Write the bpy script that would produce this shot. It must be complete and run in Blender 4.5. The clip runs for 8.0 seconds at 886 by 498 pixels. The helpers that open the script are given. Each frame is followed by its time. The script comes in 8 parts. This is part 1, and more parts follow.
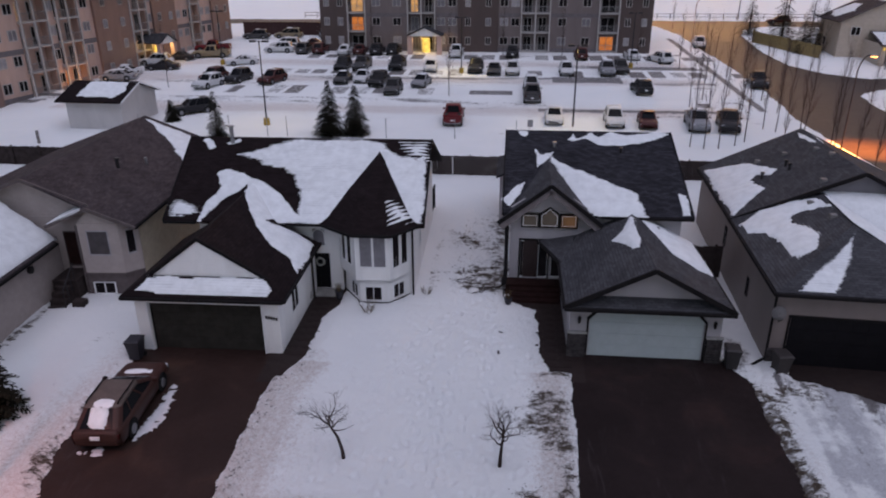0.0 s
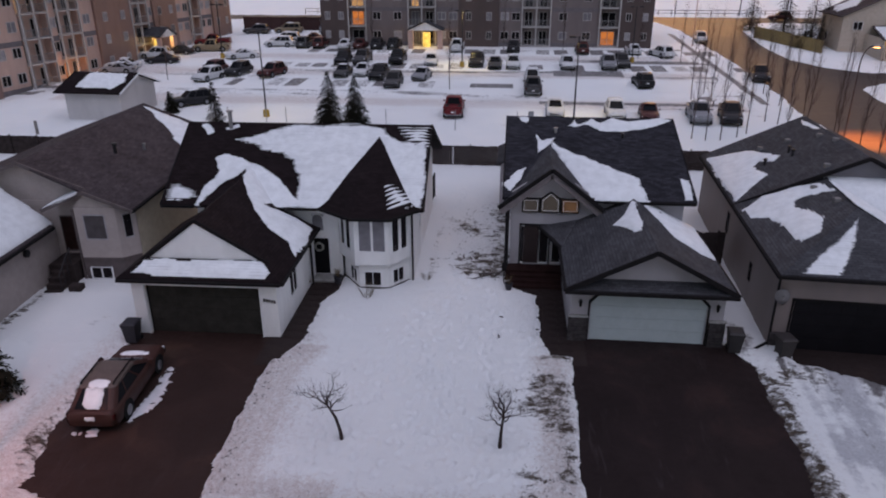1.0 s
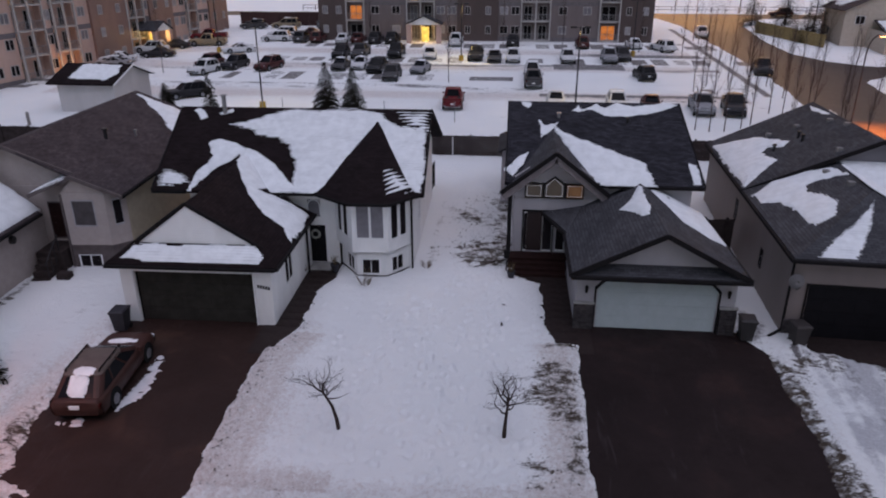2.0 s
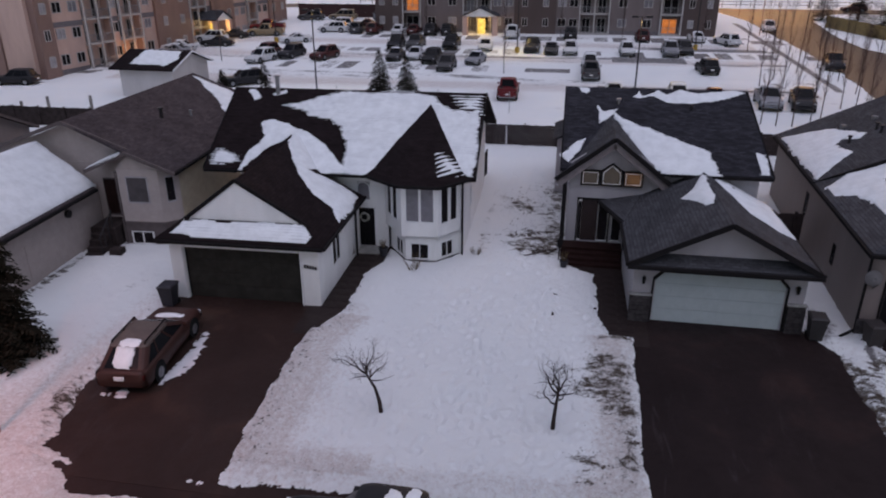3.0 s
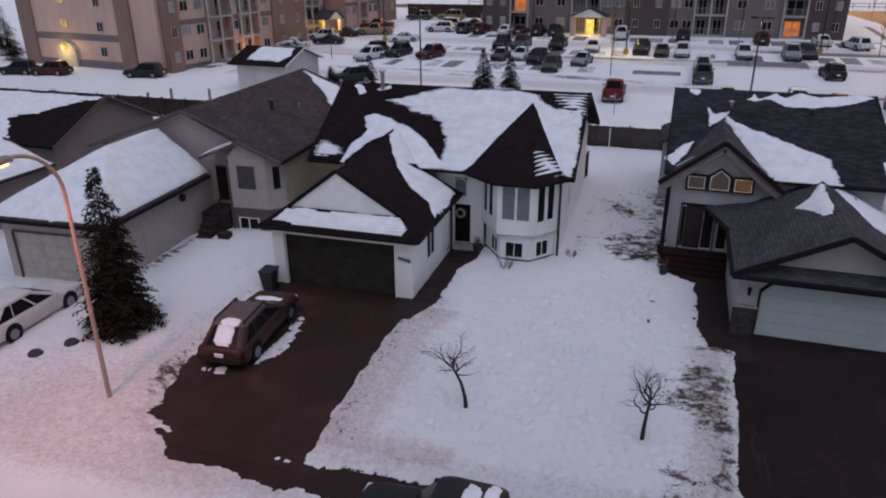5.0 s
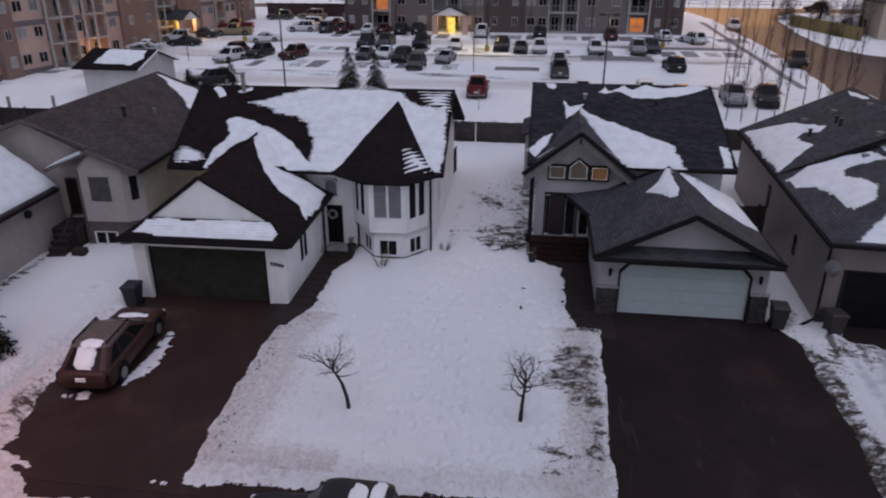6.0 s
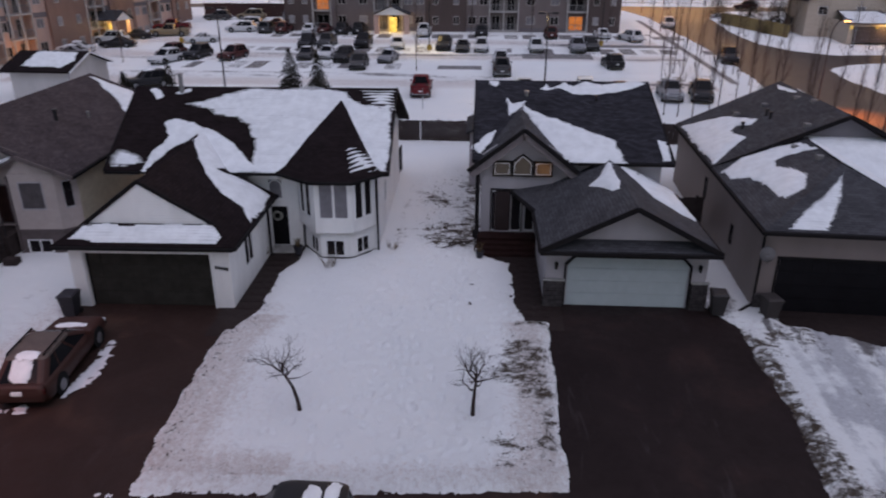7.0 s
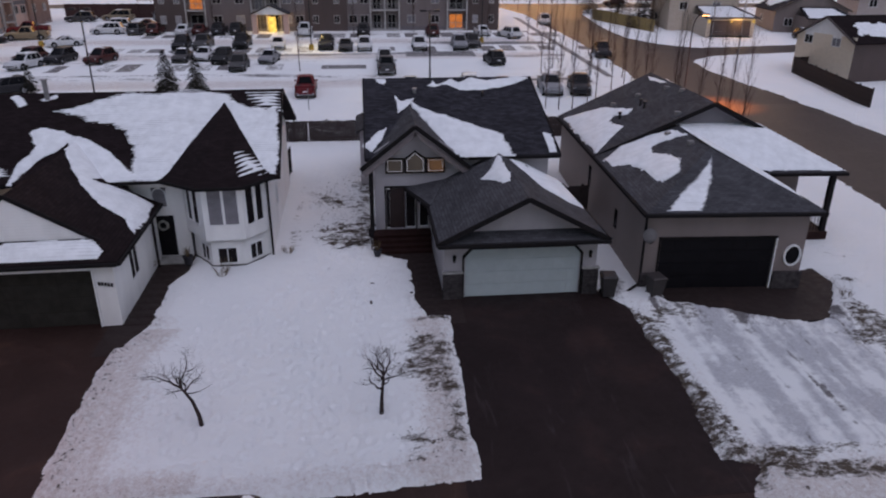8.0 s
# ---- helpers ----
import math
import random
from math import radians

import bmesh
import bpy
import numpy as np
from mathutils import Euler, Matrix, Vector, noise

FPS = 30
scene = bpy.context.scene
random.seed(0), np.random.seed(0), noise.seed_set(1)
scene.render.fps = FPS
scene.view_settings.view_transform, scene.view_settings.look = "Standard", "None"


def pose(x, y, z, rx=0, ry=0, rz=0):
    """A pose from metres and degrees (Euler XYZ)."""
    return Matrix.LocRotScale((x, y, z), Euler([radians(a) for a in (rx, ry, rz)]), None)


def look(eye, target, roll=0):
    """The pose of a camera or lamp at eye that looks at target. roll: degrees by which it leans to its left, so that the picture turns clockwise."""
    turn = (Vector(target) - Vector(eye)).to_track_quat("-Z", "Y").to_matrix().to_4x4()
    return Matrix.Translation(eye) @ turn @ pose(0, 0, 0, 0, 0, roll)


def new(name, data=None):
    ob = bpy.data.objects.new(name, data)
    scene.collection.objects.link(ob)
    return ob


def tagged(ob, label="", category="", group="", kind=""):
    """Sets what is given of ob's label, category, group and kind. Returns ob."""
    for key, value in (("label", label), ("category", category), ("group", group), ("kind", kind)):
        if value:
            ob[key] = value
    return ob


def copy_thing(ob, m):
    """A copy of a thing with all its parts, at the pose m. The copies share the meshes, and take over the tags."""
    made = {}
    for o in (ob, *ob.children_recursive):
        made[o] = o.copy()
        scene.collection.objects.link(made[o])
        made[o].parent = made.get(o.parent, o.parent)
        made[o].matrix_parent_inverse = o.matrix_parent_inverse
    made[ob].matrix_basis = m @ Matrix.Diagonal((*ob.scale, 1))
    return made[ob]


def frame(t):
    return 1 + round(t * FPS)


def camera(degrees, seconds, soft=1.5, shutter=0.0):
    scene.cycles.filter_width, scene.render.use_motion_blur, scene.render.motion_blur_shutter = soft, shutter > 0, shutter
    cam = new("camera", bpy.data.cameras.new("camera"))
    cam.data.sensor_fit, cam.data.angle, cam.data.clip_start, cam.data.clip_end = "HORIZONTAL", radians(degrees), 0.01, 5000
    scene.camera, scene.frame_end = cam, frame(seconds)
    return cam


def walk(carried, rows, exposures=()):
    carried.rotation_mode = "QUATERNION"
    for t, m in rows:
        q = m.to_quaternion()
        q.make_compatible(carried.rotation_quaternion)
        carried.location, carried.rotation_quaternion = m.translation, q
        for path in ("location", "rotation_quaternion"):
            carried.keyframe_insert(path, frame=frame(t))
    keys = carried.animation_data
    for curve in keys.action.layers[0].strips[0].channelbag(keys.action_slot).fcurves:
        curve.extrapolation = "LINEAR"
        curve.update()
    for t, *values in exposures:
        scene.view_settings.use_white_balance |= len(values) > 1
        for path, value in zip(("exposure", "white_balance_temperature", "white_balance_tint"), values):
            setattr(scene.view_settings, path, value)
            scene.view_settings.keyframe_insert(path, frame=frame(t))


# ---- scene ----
cam = camera(64.4, 8.0, soft=2.0, shutter=0.4)
PATH = [
    (0, (1.192, -0.41, 16.103), (1.009, 1.428, 15.338), -0.2),
    (0.5, (1.19, -0.412, 15.765), (1.007, 1.427, 15.001), -0.1),
    (1, (1.21, -0.394, 15.301), (1.026, 1.444, 14.535), -0.1),
    (1.2, (1.198, -0.366, 15.188), (1.016, 1.471, 14.419), -0.2),
    (2.3, (0.971, 0.644, 13.963), (0.792, 2.484, 13.2), 0.0),
    (2.5, (0.953, 0.784, 13.841), (0.761, 2.62, 13.074), 0.0),
    (3, (0.911, 0.94, 13.423), (0.594, 2.758, 12.652), -0.0),
    (3.5, (0.904, 0.982, 13.325), (0.576, 2.798, 12.555), -0.0),
    (4, (0.765, 1.021, 13.21), (0.263, 2.798, 12.441), -0.2),
    (4.2, (0.788, 1.029, 13.183), (0.212, 2.783, 12.416), -0.3),
    (5.3, (1.133, 1.017, 13.21), (0.552, 2.771, 12.444), -0.3),
    (5.5, (1.226, 0.999, 13.226), (0.758, 2.785, 12.458), -0.1),
    (6, (1.197, 0.933, 13.225), (0.951, 2.762, 12.455), 0.1),
    (6.5, (1.218, 0.913, 13.18), (1.028, 2.749, 12.41), 0.1),
    (7, (1.226, 0.87, 13.157), (1.126, 2.713, 12.387), 0.2),
    (7.5, (1.172, 0.822, 13.15), (1.266, 2.665, 12.379), 0.3),
    (8, (1.077, 0.817, 13.123), (1.276, 2.651, 12.351), 0.3),
]
walk(cam, [(t, look(eye, target, roll)) for t, eye, target, roll in PATH], [(0, 0.86, 6650, 32), (8, 0.86, 6650, 32)])

# ---- sky and light ----
world = bpy.data.worlds.new("dusk")
scene.world = world
world.use_nodes = True
wn = world.node_tree.nodes
sky = wn.new("ShaderNodeTexSky")
sky.sky_type, sky.sun_disc = "NISHITA", False
sky.sun_elevation, sky.sun_rotation = radians(3), radians(8)
sky.air_density, sky.dust_density, sky.ozone_density = 1.0, 2.0, 1.5
wn["Background"].inputs[1].default_value = 0.15
world.node_tree.links.new(sky.outputs[0], wn["Background"].inputs[0])
sun = new("sun", bpy.data.lights.new("sun", "SUN"))
sun.data.energy, sun.data.angle, sun.data.color = 0.85, radians(80), (0.82, 0.915, 1.0)
sun.matrix_world = look((0, 0, 40), (-3, 6, 20))


# ---- materials ----
def shade(name):
    m = bpy.data.materials.new(name)
    m.use_nodes = True
    return m, m.node_tree.nodes, m.node_tree.links, m.node_tree.nodes["Principled BSDF"]


def ramp(nodes, links, fac, stops):
    r = nodes.new("ShaderNodeValToRGB")
    while len(r.color_ramp.elements) < len(stops):
        r.color_ramp.elements.new(0.5)
    for e, (p, c) in zip(r.color_ramp.elements, stops):
        e.position, e.color = p, (*c, 1)
    links.new(fac, r.inputs[0])
    return r.outputs[0]


def grain(nodes, links, scale, detail=5, rough=0.6, stretch=None, dist=0.0):
    tc = nodes.new("ShaderNodeTexCoord")
    n = nodes.new("ShaderNodeTexNoise")
    n.inputs["Scale"].default_value, n.inputs["Detail"].default_value = scale, detail
    n.inputs["Roughness"].default_value, n.inputs["Distortion"].default_value = rough, dist
    if stretch:
        mp = nodes.new("ShaderNodeMapping")
        mp.inputs["Scale"].default_value = stretch
        links.new(tc.outputs["Object"], mp.inputs[0])
        links.new(mp.outputs[0], n.inputs["Vector"])
    else:
        links.new(tc.outputs["Object"], n.inputs["Vector"])
    return n.outputs["Fac"]


def mixc(nodes, links, fac, a, b, mode="MIX"):
    m = nodes.new("ShaderNodeMix")
    m.data_type, m.blend_type = "RGBA", mode
    for k, v in ((0, fac), (6, a), (7, b)):
        if hasattr(v, "is_linked"):
            links.new(v, m.inputs[k])
        else:
            m.inputs[k].default_value = v if k == 0 else (*v, 1)
    return m.outputs[2]


def bump(nodes, links, p, height, strength, dist=0.02):
    b = nodes.new("ShaderNodeBump")
    b.inputs["Strength"].default_value, b.inputs["Distance"].default_value = strength, dist
    links.new(height, b.inputs["Height"])
    links.new(b.outputs[0], p.inputs["Normal"])


def plain(name, c, rough=0.6, metal=0.0, vary=0.18, scale=2.5, fine=30.0, relief=0.25, coat=0.0, gloss=0.25):
    """A surface with broad stains and fine grain."""
    m, n, l, p = shade(name)
    a = ramp(n, l, grain(n, l, scale), [(0.3, [v * (1 - vary) for v in c]), (0.7, [min(1, v * (1 + vary)) for v in c])])
    f = grain(n, l, fine, 3)
    g = ramp(n, l, f, [(0.3, (0.85,) * 3), (0.7, (1.0,) * 3)])
    l.new(mixc(n, l, 1.0, a, g, "MULTIPLY"), p.inputs["Base Color"])
    p.inputs["Roughness"].default_value, p.inputs["Metallic"].default_value = rough, metal
    p.inputs["Coat Weight"].default_value, p.inputs["Specular IOR Level"].default_value = coat, gloss
    bump(n, l, p, f, relief, 0.01)
    return m


def siding(name, c, pitch=0.11, vertical=False):
    """Horizontal lap boards: a saw-tooth relief, thin dark laps, weather streaks."""
    m, n, l, p = shade(name)
    tc = n.new("ShaderNodeTexCoord")
    sep = n.new("ShaderNodeSeparateXYZ")
    l.new(tc.outputs["Object"], sep.inputs[0])
    mul = n.new("ShaderNodeMath")
    mul.operation, mul.inputs[1].default_value = "DIVIDE", pitch
    l.new(sep.outputs["X" if vertical else "Z"], mul.inputs[0])
    fr = n.new("ShaderNodeMath")
    fr.operation = "FRACT"
    l.new(mul.outputs[0], fr.inputs[0])
    lap = ramp(n, l, fr.outputs[0], [(0.0, (0.72,) * 3), (0.1, (1, 1, 1))])
    a = ramp(n, l, grain(n, l, 0.9, 4, 0.6, (1, 1, 0.25)), [(0.3, [v * 0.86 for v in c]), (0.7, [min(1, v * 1.06) for v in c])])
    l.new(mixc(n, l, 1.0, a, lap, "MULTIPLY"), p.inputs["Base Color"])
    p.inputs["Roughness"].default_value = 0.55
    bump(n, l, p, fr.outputs[0], 0.5, 0.012)
    return m


def shingle(name, c, spread=0.35):
    """Asphalt shingles: courses, tabs of uneven tone, granules and faded areas."""
    m, n, l, p = shade(name)
    tc = n.new("ShaderNodeTexCoord")
    br = n.new("ShaderNodeTexBrick")
    l.new(tc.outputs["UV"], br.inputs["Vector"])
    br.inputs["Scale"].default_value = 1.0
    br.inputs["Brick Width"].default_value, br.inputs["Row Height"].default_value = 0.31, 0.145
    br.inputs["Mortar Size"].default_value, br.inputs["Bias"].default_value = 0.008, 0.0
    br.inputs["Color1"].default_value = (*[v * (1 - spread) for v in c], 1)
    br.inputs["Color2"].default_value = (*[v * (1 + spread) for v in c], 1)
    br.inputs["Mortar"].default_value = (*[v * 0.35 for v in c], 1)
    a = ramp(n, l, grain(n, l, 0.7, 6, 0.65), [(0.3, (0.75,) * 3), (0.7, (1.15,) * 3)])
    f = ramp(n, l, grain(n, l, 60, 2), [(0.25, (0.7,) * 3), (0.75, (1.2,) * 3)])
    col = mixc(n, l, 1.0, br.outputs["Color"], a, "MULTIPLY")
    l.new(mixc(n, l, 1.0, col, f, "MULTIPLY"), p.inputs["Base Color"])
    p.inputs["Roughness"].default_value = 0.9
    p.inputs["Specular IOR Level"].default_value = 0.06
    bump(n, l, p, br.outputs["Fac"], -0.5, 0.015)
    return m


def snow_like(name, c=(0.77, 0.79, 0.82), rows=True):
    m, n, l, p = shade(name)
    big = grain(n, l, 0.8, 5)
    fine = grain(n, l, 9, 6, 0.7)
    tone = ramp(n, l, grain(n, l, 2.2, 6, 0.65), [(0.3, [v * 0.84 for v in c]), (0.62, c)])
    p.inputs["Roughness"].default_value = 0.75
    p.inputs["Specular IOR Level"].default_value = 0.25
    tc = n.new("ShaderNodeTexCoord")
    sep = n.new("ShaderNodeSeparateXYZ")
    l.new(tc.outputs["Object"], sep.inputs[0])
    row = n.new("ShaderNodeMath")
    row.operation, row.inputs[1].default_value = "DIVIDE", 0.145
    l.new(sep.outputs["Y"], row.inputs[0])
    fr = n.new("ShaderNodeMath")
    fr.operation = "FRACT"
    l.new(row.outputs[0], fr.inputs[0])
    lap = n.new("ShaderNodeMath")
    lap.operation = "MULTIPLY_ADD"
    l.new(fr.outputs[0], lap.inputs[0]), l.new(ramp(n, l, big, [(0.4, (0, 0, 0)), (0.75, (0.35,) * 3)]), lap.inputs[1]), l.new(fine, lap.inputs[2])
    bump(n, l, p, lap.outputs[0] if rows else fine, 0.6, 0.07)
    if rows:
        thin = ramp(n, l, grain(n, l, 1.1, 6, 0.7, (0.5, 1.2, 1)), [(0.46, (0, 0, 0)), (0.66, (0.8,) * 3)])
        line = ramp(n, l, fr.outputs[0], [(0.0, (0.45, 0.45, 0.47)), (0.45, (1, 1, 1))])
        tone = mixc(n, l, thin, tone, mixc(n, l, 1.0, tone, line, "MULTIPLY"))
    l.new(tone, p.inputs["Base Color"])
    return m


def glass_like(name, tint=(1, 1, 1)):
    m = bpy.data.materials.new(name)
    m.use_nodes = True
    n, l = m.node_tree.nodes, m.node_tree.links
    n.clear()
    out, mx = n.new("ShaderNodeOutputMaterial"), n.new("ShaderNodeMixShader")
    fr, gl, tr = n.new("ShaderNodeFresnel"), n.new("ShaderNodeBsdfGlossy"), n.new("ShaderNodeBsdfTransparent")
    fr.inputs[0].default_value = 1.3
    dim = n.new("ShaderNodeMath")
    dim.operation, dim.inputs[1].default_value = "MULTIPLY", 0.08
    l.new(fr.outputs[0], dim.inputs[0])
    gl.inputs["Roughness"].default_value = 0.03
    tr.inputs[0].default_value = (*tint, 1)
    l.new(dim.outputs[0], mx.inputs[0]), l.new(tr.outputs[0], mx.inputs[1]), l.new(gl.outputs[0], mx.inputs[2])
    l.new(mx.outputs[0], out.inputs[0])
    return m


def glow(name, c, strength):
    m, n, l, p = shade(name)
    p.inputs["Base Color"].default_value = (*[v * 0.06 for v in c], 1)
    var = ramp(n, l, grain(n, l, 1.7, 3), [(0.35, [v * 0.45 for v in c]), (0.7, c)])
    l.new(var, p.inputs["Emission Color"])
    p.inputs["Emission Strength"].default_value = strength
    return m


def asphalt_like(name, c, wet, grime=(0.10, 0.06, 0.04), spec=0.3, streak=0.25):
    """Wet asphalt: uneven damp, brown grit, cracks in the relief."""
    m, n, l, p = shade(name)
    big, mid, fine = grain(n, l, 0.35, 5, 0.6, None, 0.6), grain(n, l, 2.2, 6, 0.7), grain(n, l, 55, 2)
    a = ramp(n, l, big, [(0.35, [v * 0.8 for v in c]), (0.55, c), (0.75, grime)])
    b = ramp(n, l, fine, [(0.3, (0.75,) * 3), (0.75, (1.25,) * 3)])
    ln = ramp(n, l, grain(n, l, 1.0, 7, 0.62, (2.6, 0.35, 1), 1.2), [(0.60, (0, 0, 0)), (0.80, (streak,) * 3)])
    a = mixc(n, l, ln, a, (0.13, 0.11, 0.115))
    l.new(mixc(n, l, 1.0, a, b, "MULTIPLY"), p.inputs["Base Color"])
    l.new(ramp(n, l, mid, [(0.35, (wet,) * 3), (0.7, (min(1, wet + (0.3 if streak else 0.05)),) * 3)]), p.inputs["Roughness"])
    p.inputs["Specular IOR Level"].default_value = spec
    bump(n, l, p, fine, 0.2 if streak else 0.03, 0.01)
    return m


WHITE = siding("white_siding", (0.80, 0.79, 0.79), 0.115)
WHITE_TRIM = plain("white_trim", (0.80, 0.80, 0.81), 0.5, vary=0.06)
BLACK_TRIM = plain("black_trim", (0.018, 0.016, 0.017), 0.85, gloss=0.03)
DARK_ROOF = shingle("near_black_shingles", (0.017, 0.0115, 0.0125), 0.25)
GREY_ROOF = shingle("slate_grey_shingles", (0.066, 0.0655, 0.073), 0.20)
BLUE_ROOF = shingle("blue_grey_shingles", (0.033, 0.032, 0.039), 0.34)
BROWN_ROOF = shingle("brown_grey_shingles", (0.066, 0.053, 0.057), 0.24)
GREEN_DOOR = plain("dark_green_paint", (0.035, 0.033, 0.029), 0.5, vary=0.25, gloss=0.06)
PALE_DOOR = plain("white_door_paint", (0.46, 0.515, 0.53), 0.45, vary=0.05)
BLACK_DOOR = plain("black_door_paint", (0.010, 0.009, 0.011), 0.45, gloss=0.08)
GREY_SIDING = siding("pale_grey_siding", (0.37, 0.345, 0.365), 0.11)
GREIGE = siding("warm_grey_siding", (0.205, 0.163, 0.155), 0.11)
CREAM = plain("cream_stucco", (0.45, 0.39, 0.30), 0.85, vary=0.1)
PINKISH = plain("pale_stucco", (0.40, 0.34, 0.325), 0.85, vary=0.08)
VENT = plain("weathered_vent", (0.20, 0.19, 0.19), 0.7)
STONE = plain("dark_stone", (0.055, 0.048, 0.05), 0.8, vary=0.5, scale=5, gloss=0.08)
TAUPE = plain("taupe_stucco", (0.11, 0.088, 0.088), 0.85)
BROWN_WALL = siding("brown_siding", (0.22, 0.132, 0.112), 0.14)
LIGHT_WALL = siding("light_apartment_siding", (0.54, 0.365, 0.31), 0.14)
# siding darkened as if shaded, for the block turned from the sky glow
SHADED_WALL = siding("shaded_apartment_siding", (0.175, 0.138, 0.138), 0.14)
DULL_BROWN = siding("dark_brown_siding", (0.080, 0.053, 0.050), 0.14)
BAND = plain("grey_band", (0.17, 0.15, 0.16), 0.8)
CONCRETE = plain("concrete", (0.30, 0.29, 0.28), 0.85, vary=0.3)
WET_WALK = asphalt_like("wet_paving", (0.030, 0.021, 0.020), 0.4, (0.036, 0.022, 0.018), 0.1)
DRIVE = asphalt_like("wet_driveway_asphalt", (0.021, 0.0135, 0.0135), 0.42, (0.040, 0.022, 0.020), 0.08)
STREET_TAR = asphalt_like("brown_wet_street", (0.030, 0.017, 0.015), 0.4, (0.055, 0.028, 0.020), 0.10)
ROAD = asphalt_like("wet_road_asphalt", (0.030, 0.020, 0.0205), 0.50, (0.041, 0.028, 0.027), 0.24, 0.0)
SNOW = snow_like("roof_snow_white", rows=False)
THIN_SNOW = snow_like("thin_roof_snow")
CRUST = snow_like("loose_snow", (0.80, 0.81, 0.83), rows=False)
OLD_CRUST = snow_like("old_grey_snow", (0.60, 0.59, 0.62), rows=False)
# driveway asphalt with the street lamp's red-brown light mixed into its colour
LAMPLIT_DRIVE_TAR = asphalt_like("lamplit_driveway_asphalt", (0.033, 0.0185, 0.016), 0.42, (0.060, 0.032, 0.024), 0.12)
DECK = plain("red_brown_deck", (0.028, 0.013, 0.012), 0.6, vary=0.3, gloss=0.08)
WOOD_DARK = plain("dark_fence_wood", (0.042, 0.032, 0.031), 0.8, vary=0.4, gloss=0.08)
WOOD_TAN = plain("tan_fence_wood", (0.30, 0.22, 0.10), 0.8, vary=0.3)
BARK = plain("dark_bark", (0.045, 0.032, 0.030), 0.9, vary=0.4, scale=12, gloss=0.08)
POPLAR_BARK = plain("brown_poplar_bark", (0.075, 0.052, 0.048), 0.9, vary=0.3, scale=12, gloss=0.08)
PALE_BARK = plain("grey_bark", (0.15, 0.12, 0.115), 0.9, vary=0.3, scale=12)
NEEDLE = plain("spruce_needles", (0.021, 0.019, 0.014), 0.9, vary=0.5, scale=6, gloss=0.03)
DRY = plain("dry_plants", (0.13, 0.09, 0.05), 0.9, vary=0.5, scale=8)
STEEL = plain("galvanised_steel", (0.32, 0.32, 0.34), 0.45, 0.7)
SOFFIT = plain("pinkish_grey_soffit", (0.20, 0.17, 0.175), 0.7)
FLAT_TRIM = plain("dull_white_trim", (0.45, 0.42, 0.41), 0.7)
# road-like brown, so that the added lamp's pole hardly shows
ADDED_POLE = plain("added_brown_pole", (0.10, 0.075, 0.072), 0.9, gloss=0.02)
LAMP_PAINT = plain("pinkish_lamp_paint", (0.42, 0.27, 0.22), 0.5)
DARK_STEEL = plain("dark_steel", (0.04, 0.037, 0.04), 0.5, 0.3, gloss=0.08)
YELLOW = plain("yellow_paint", (0.42, 0.27, 0.05), 0.6)
RUBBER = plain("tyre_rubber", (0.016, 0.016, 0.017), 0.85, gloss=0.08)
ALLOY = plain("alloy", (0.30, 0.30, 0.32), 0.4, 0.8)
PANE = glass_like("window_glass")
CAR_GLASS = plain("dark_car_glass", (0.010, 0.010, 0.012), 0.2, relief=0.0, coat=0.0, gloss=0.08)
RED_LENS = plain("red_lens", (0.06, 0.010, 0.009), 0.2)
CLEAR_LENS = plain("clear_lens", (0.55, 0.55, 0.58), 0.15)
BLIND = plain("grey_blind", (0.20, 0.19, 0.21), 0.7)
CURTAIN = plain("pale_curtain", (0.36, 0.34, 0.36), 0.9)
DIM_BLIND = plain("dim_blind", (0.085, 0.075, 0.078), 0.8, gloss=0.05)
DARK_ROOM = plain("dark_interior", (0.018, 0.015, 0.017), 0.9, gloss=0.0)
SIDE_WARM = glow("lit_side_pane", (1.0, 0.55, 0.24), 0.05)
WARM = glow("lit_room_warm", (1.0, 0.58, 0.20), 0.38)
AMBER = glow("lit_room_amber", (1.0, 0.33, 0.06), 0.36)
DIM_WARM = glow("lit_room_dim", (0.8, 0.68, 0.52), 0.022)
PORCH = glow("porch_light_yellow", (1.0, 0.72, 0.12), 0.8)
SODIUM = glow("sodium_lamp", (1.0, 0.42, 0.10), 8)
HEAD = glow("headlight_on", (1.0, 0.85, 0.6), 20)


# ---- mesh tools ----
OFF = {}
APART = {"band", "pillar", "gable_wall", "corner_fillet", "soffit_board", "number_bar", "outer_wall", "plinth", "brown_pier", "bed_rail"}


def thing(name, x, y, z, rz=0.0, label="", category="", group="", kind=""):
    """An Empty at a thing's base; parts are given in its own axes about (x, y) when made by part()."""
    e = tagged(new(name), label, category, group, kind)
    e.matrix_world = pose(x, y, z, 0, 0, rz)
    e.empty_display_size = 0.3
    return e


def finish(name, bm, material, smooth=False):
    me = bpy.data.meshes.new(name)
    bm.to_mesh(me)
    bm.free()
    for mt in (material if isinstance(material, (list, tuple)) else (material,)):
        me.materials.append(mt)
    if smooth:
        me.shade_smooth()
        me.set_sharp_from_angle(angle=radians(32))
    return me


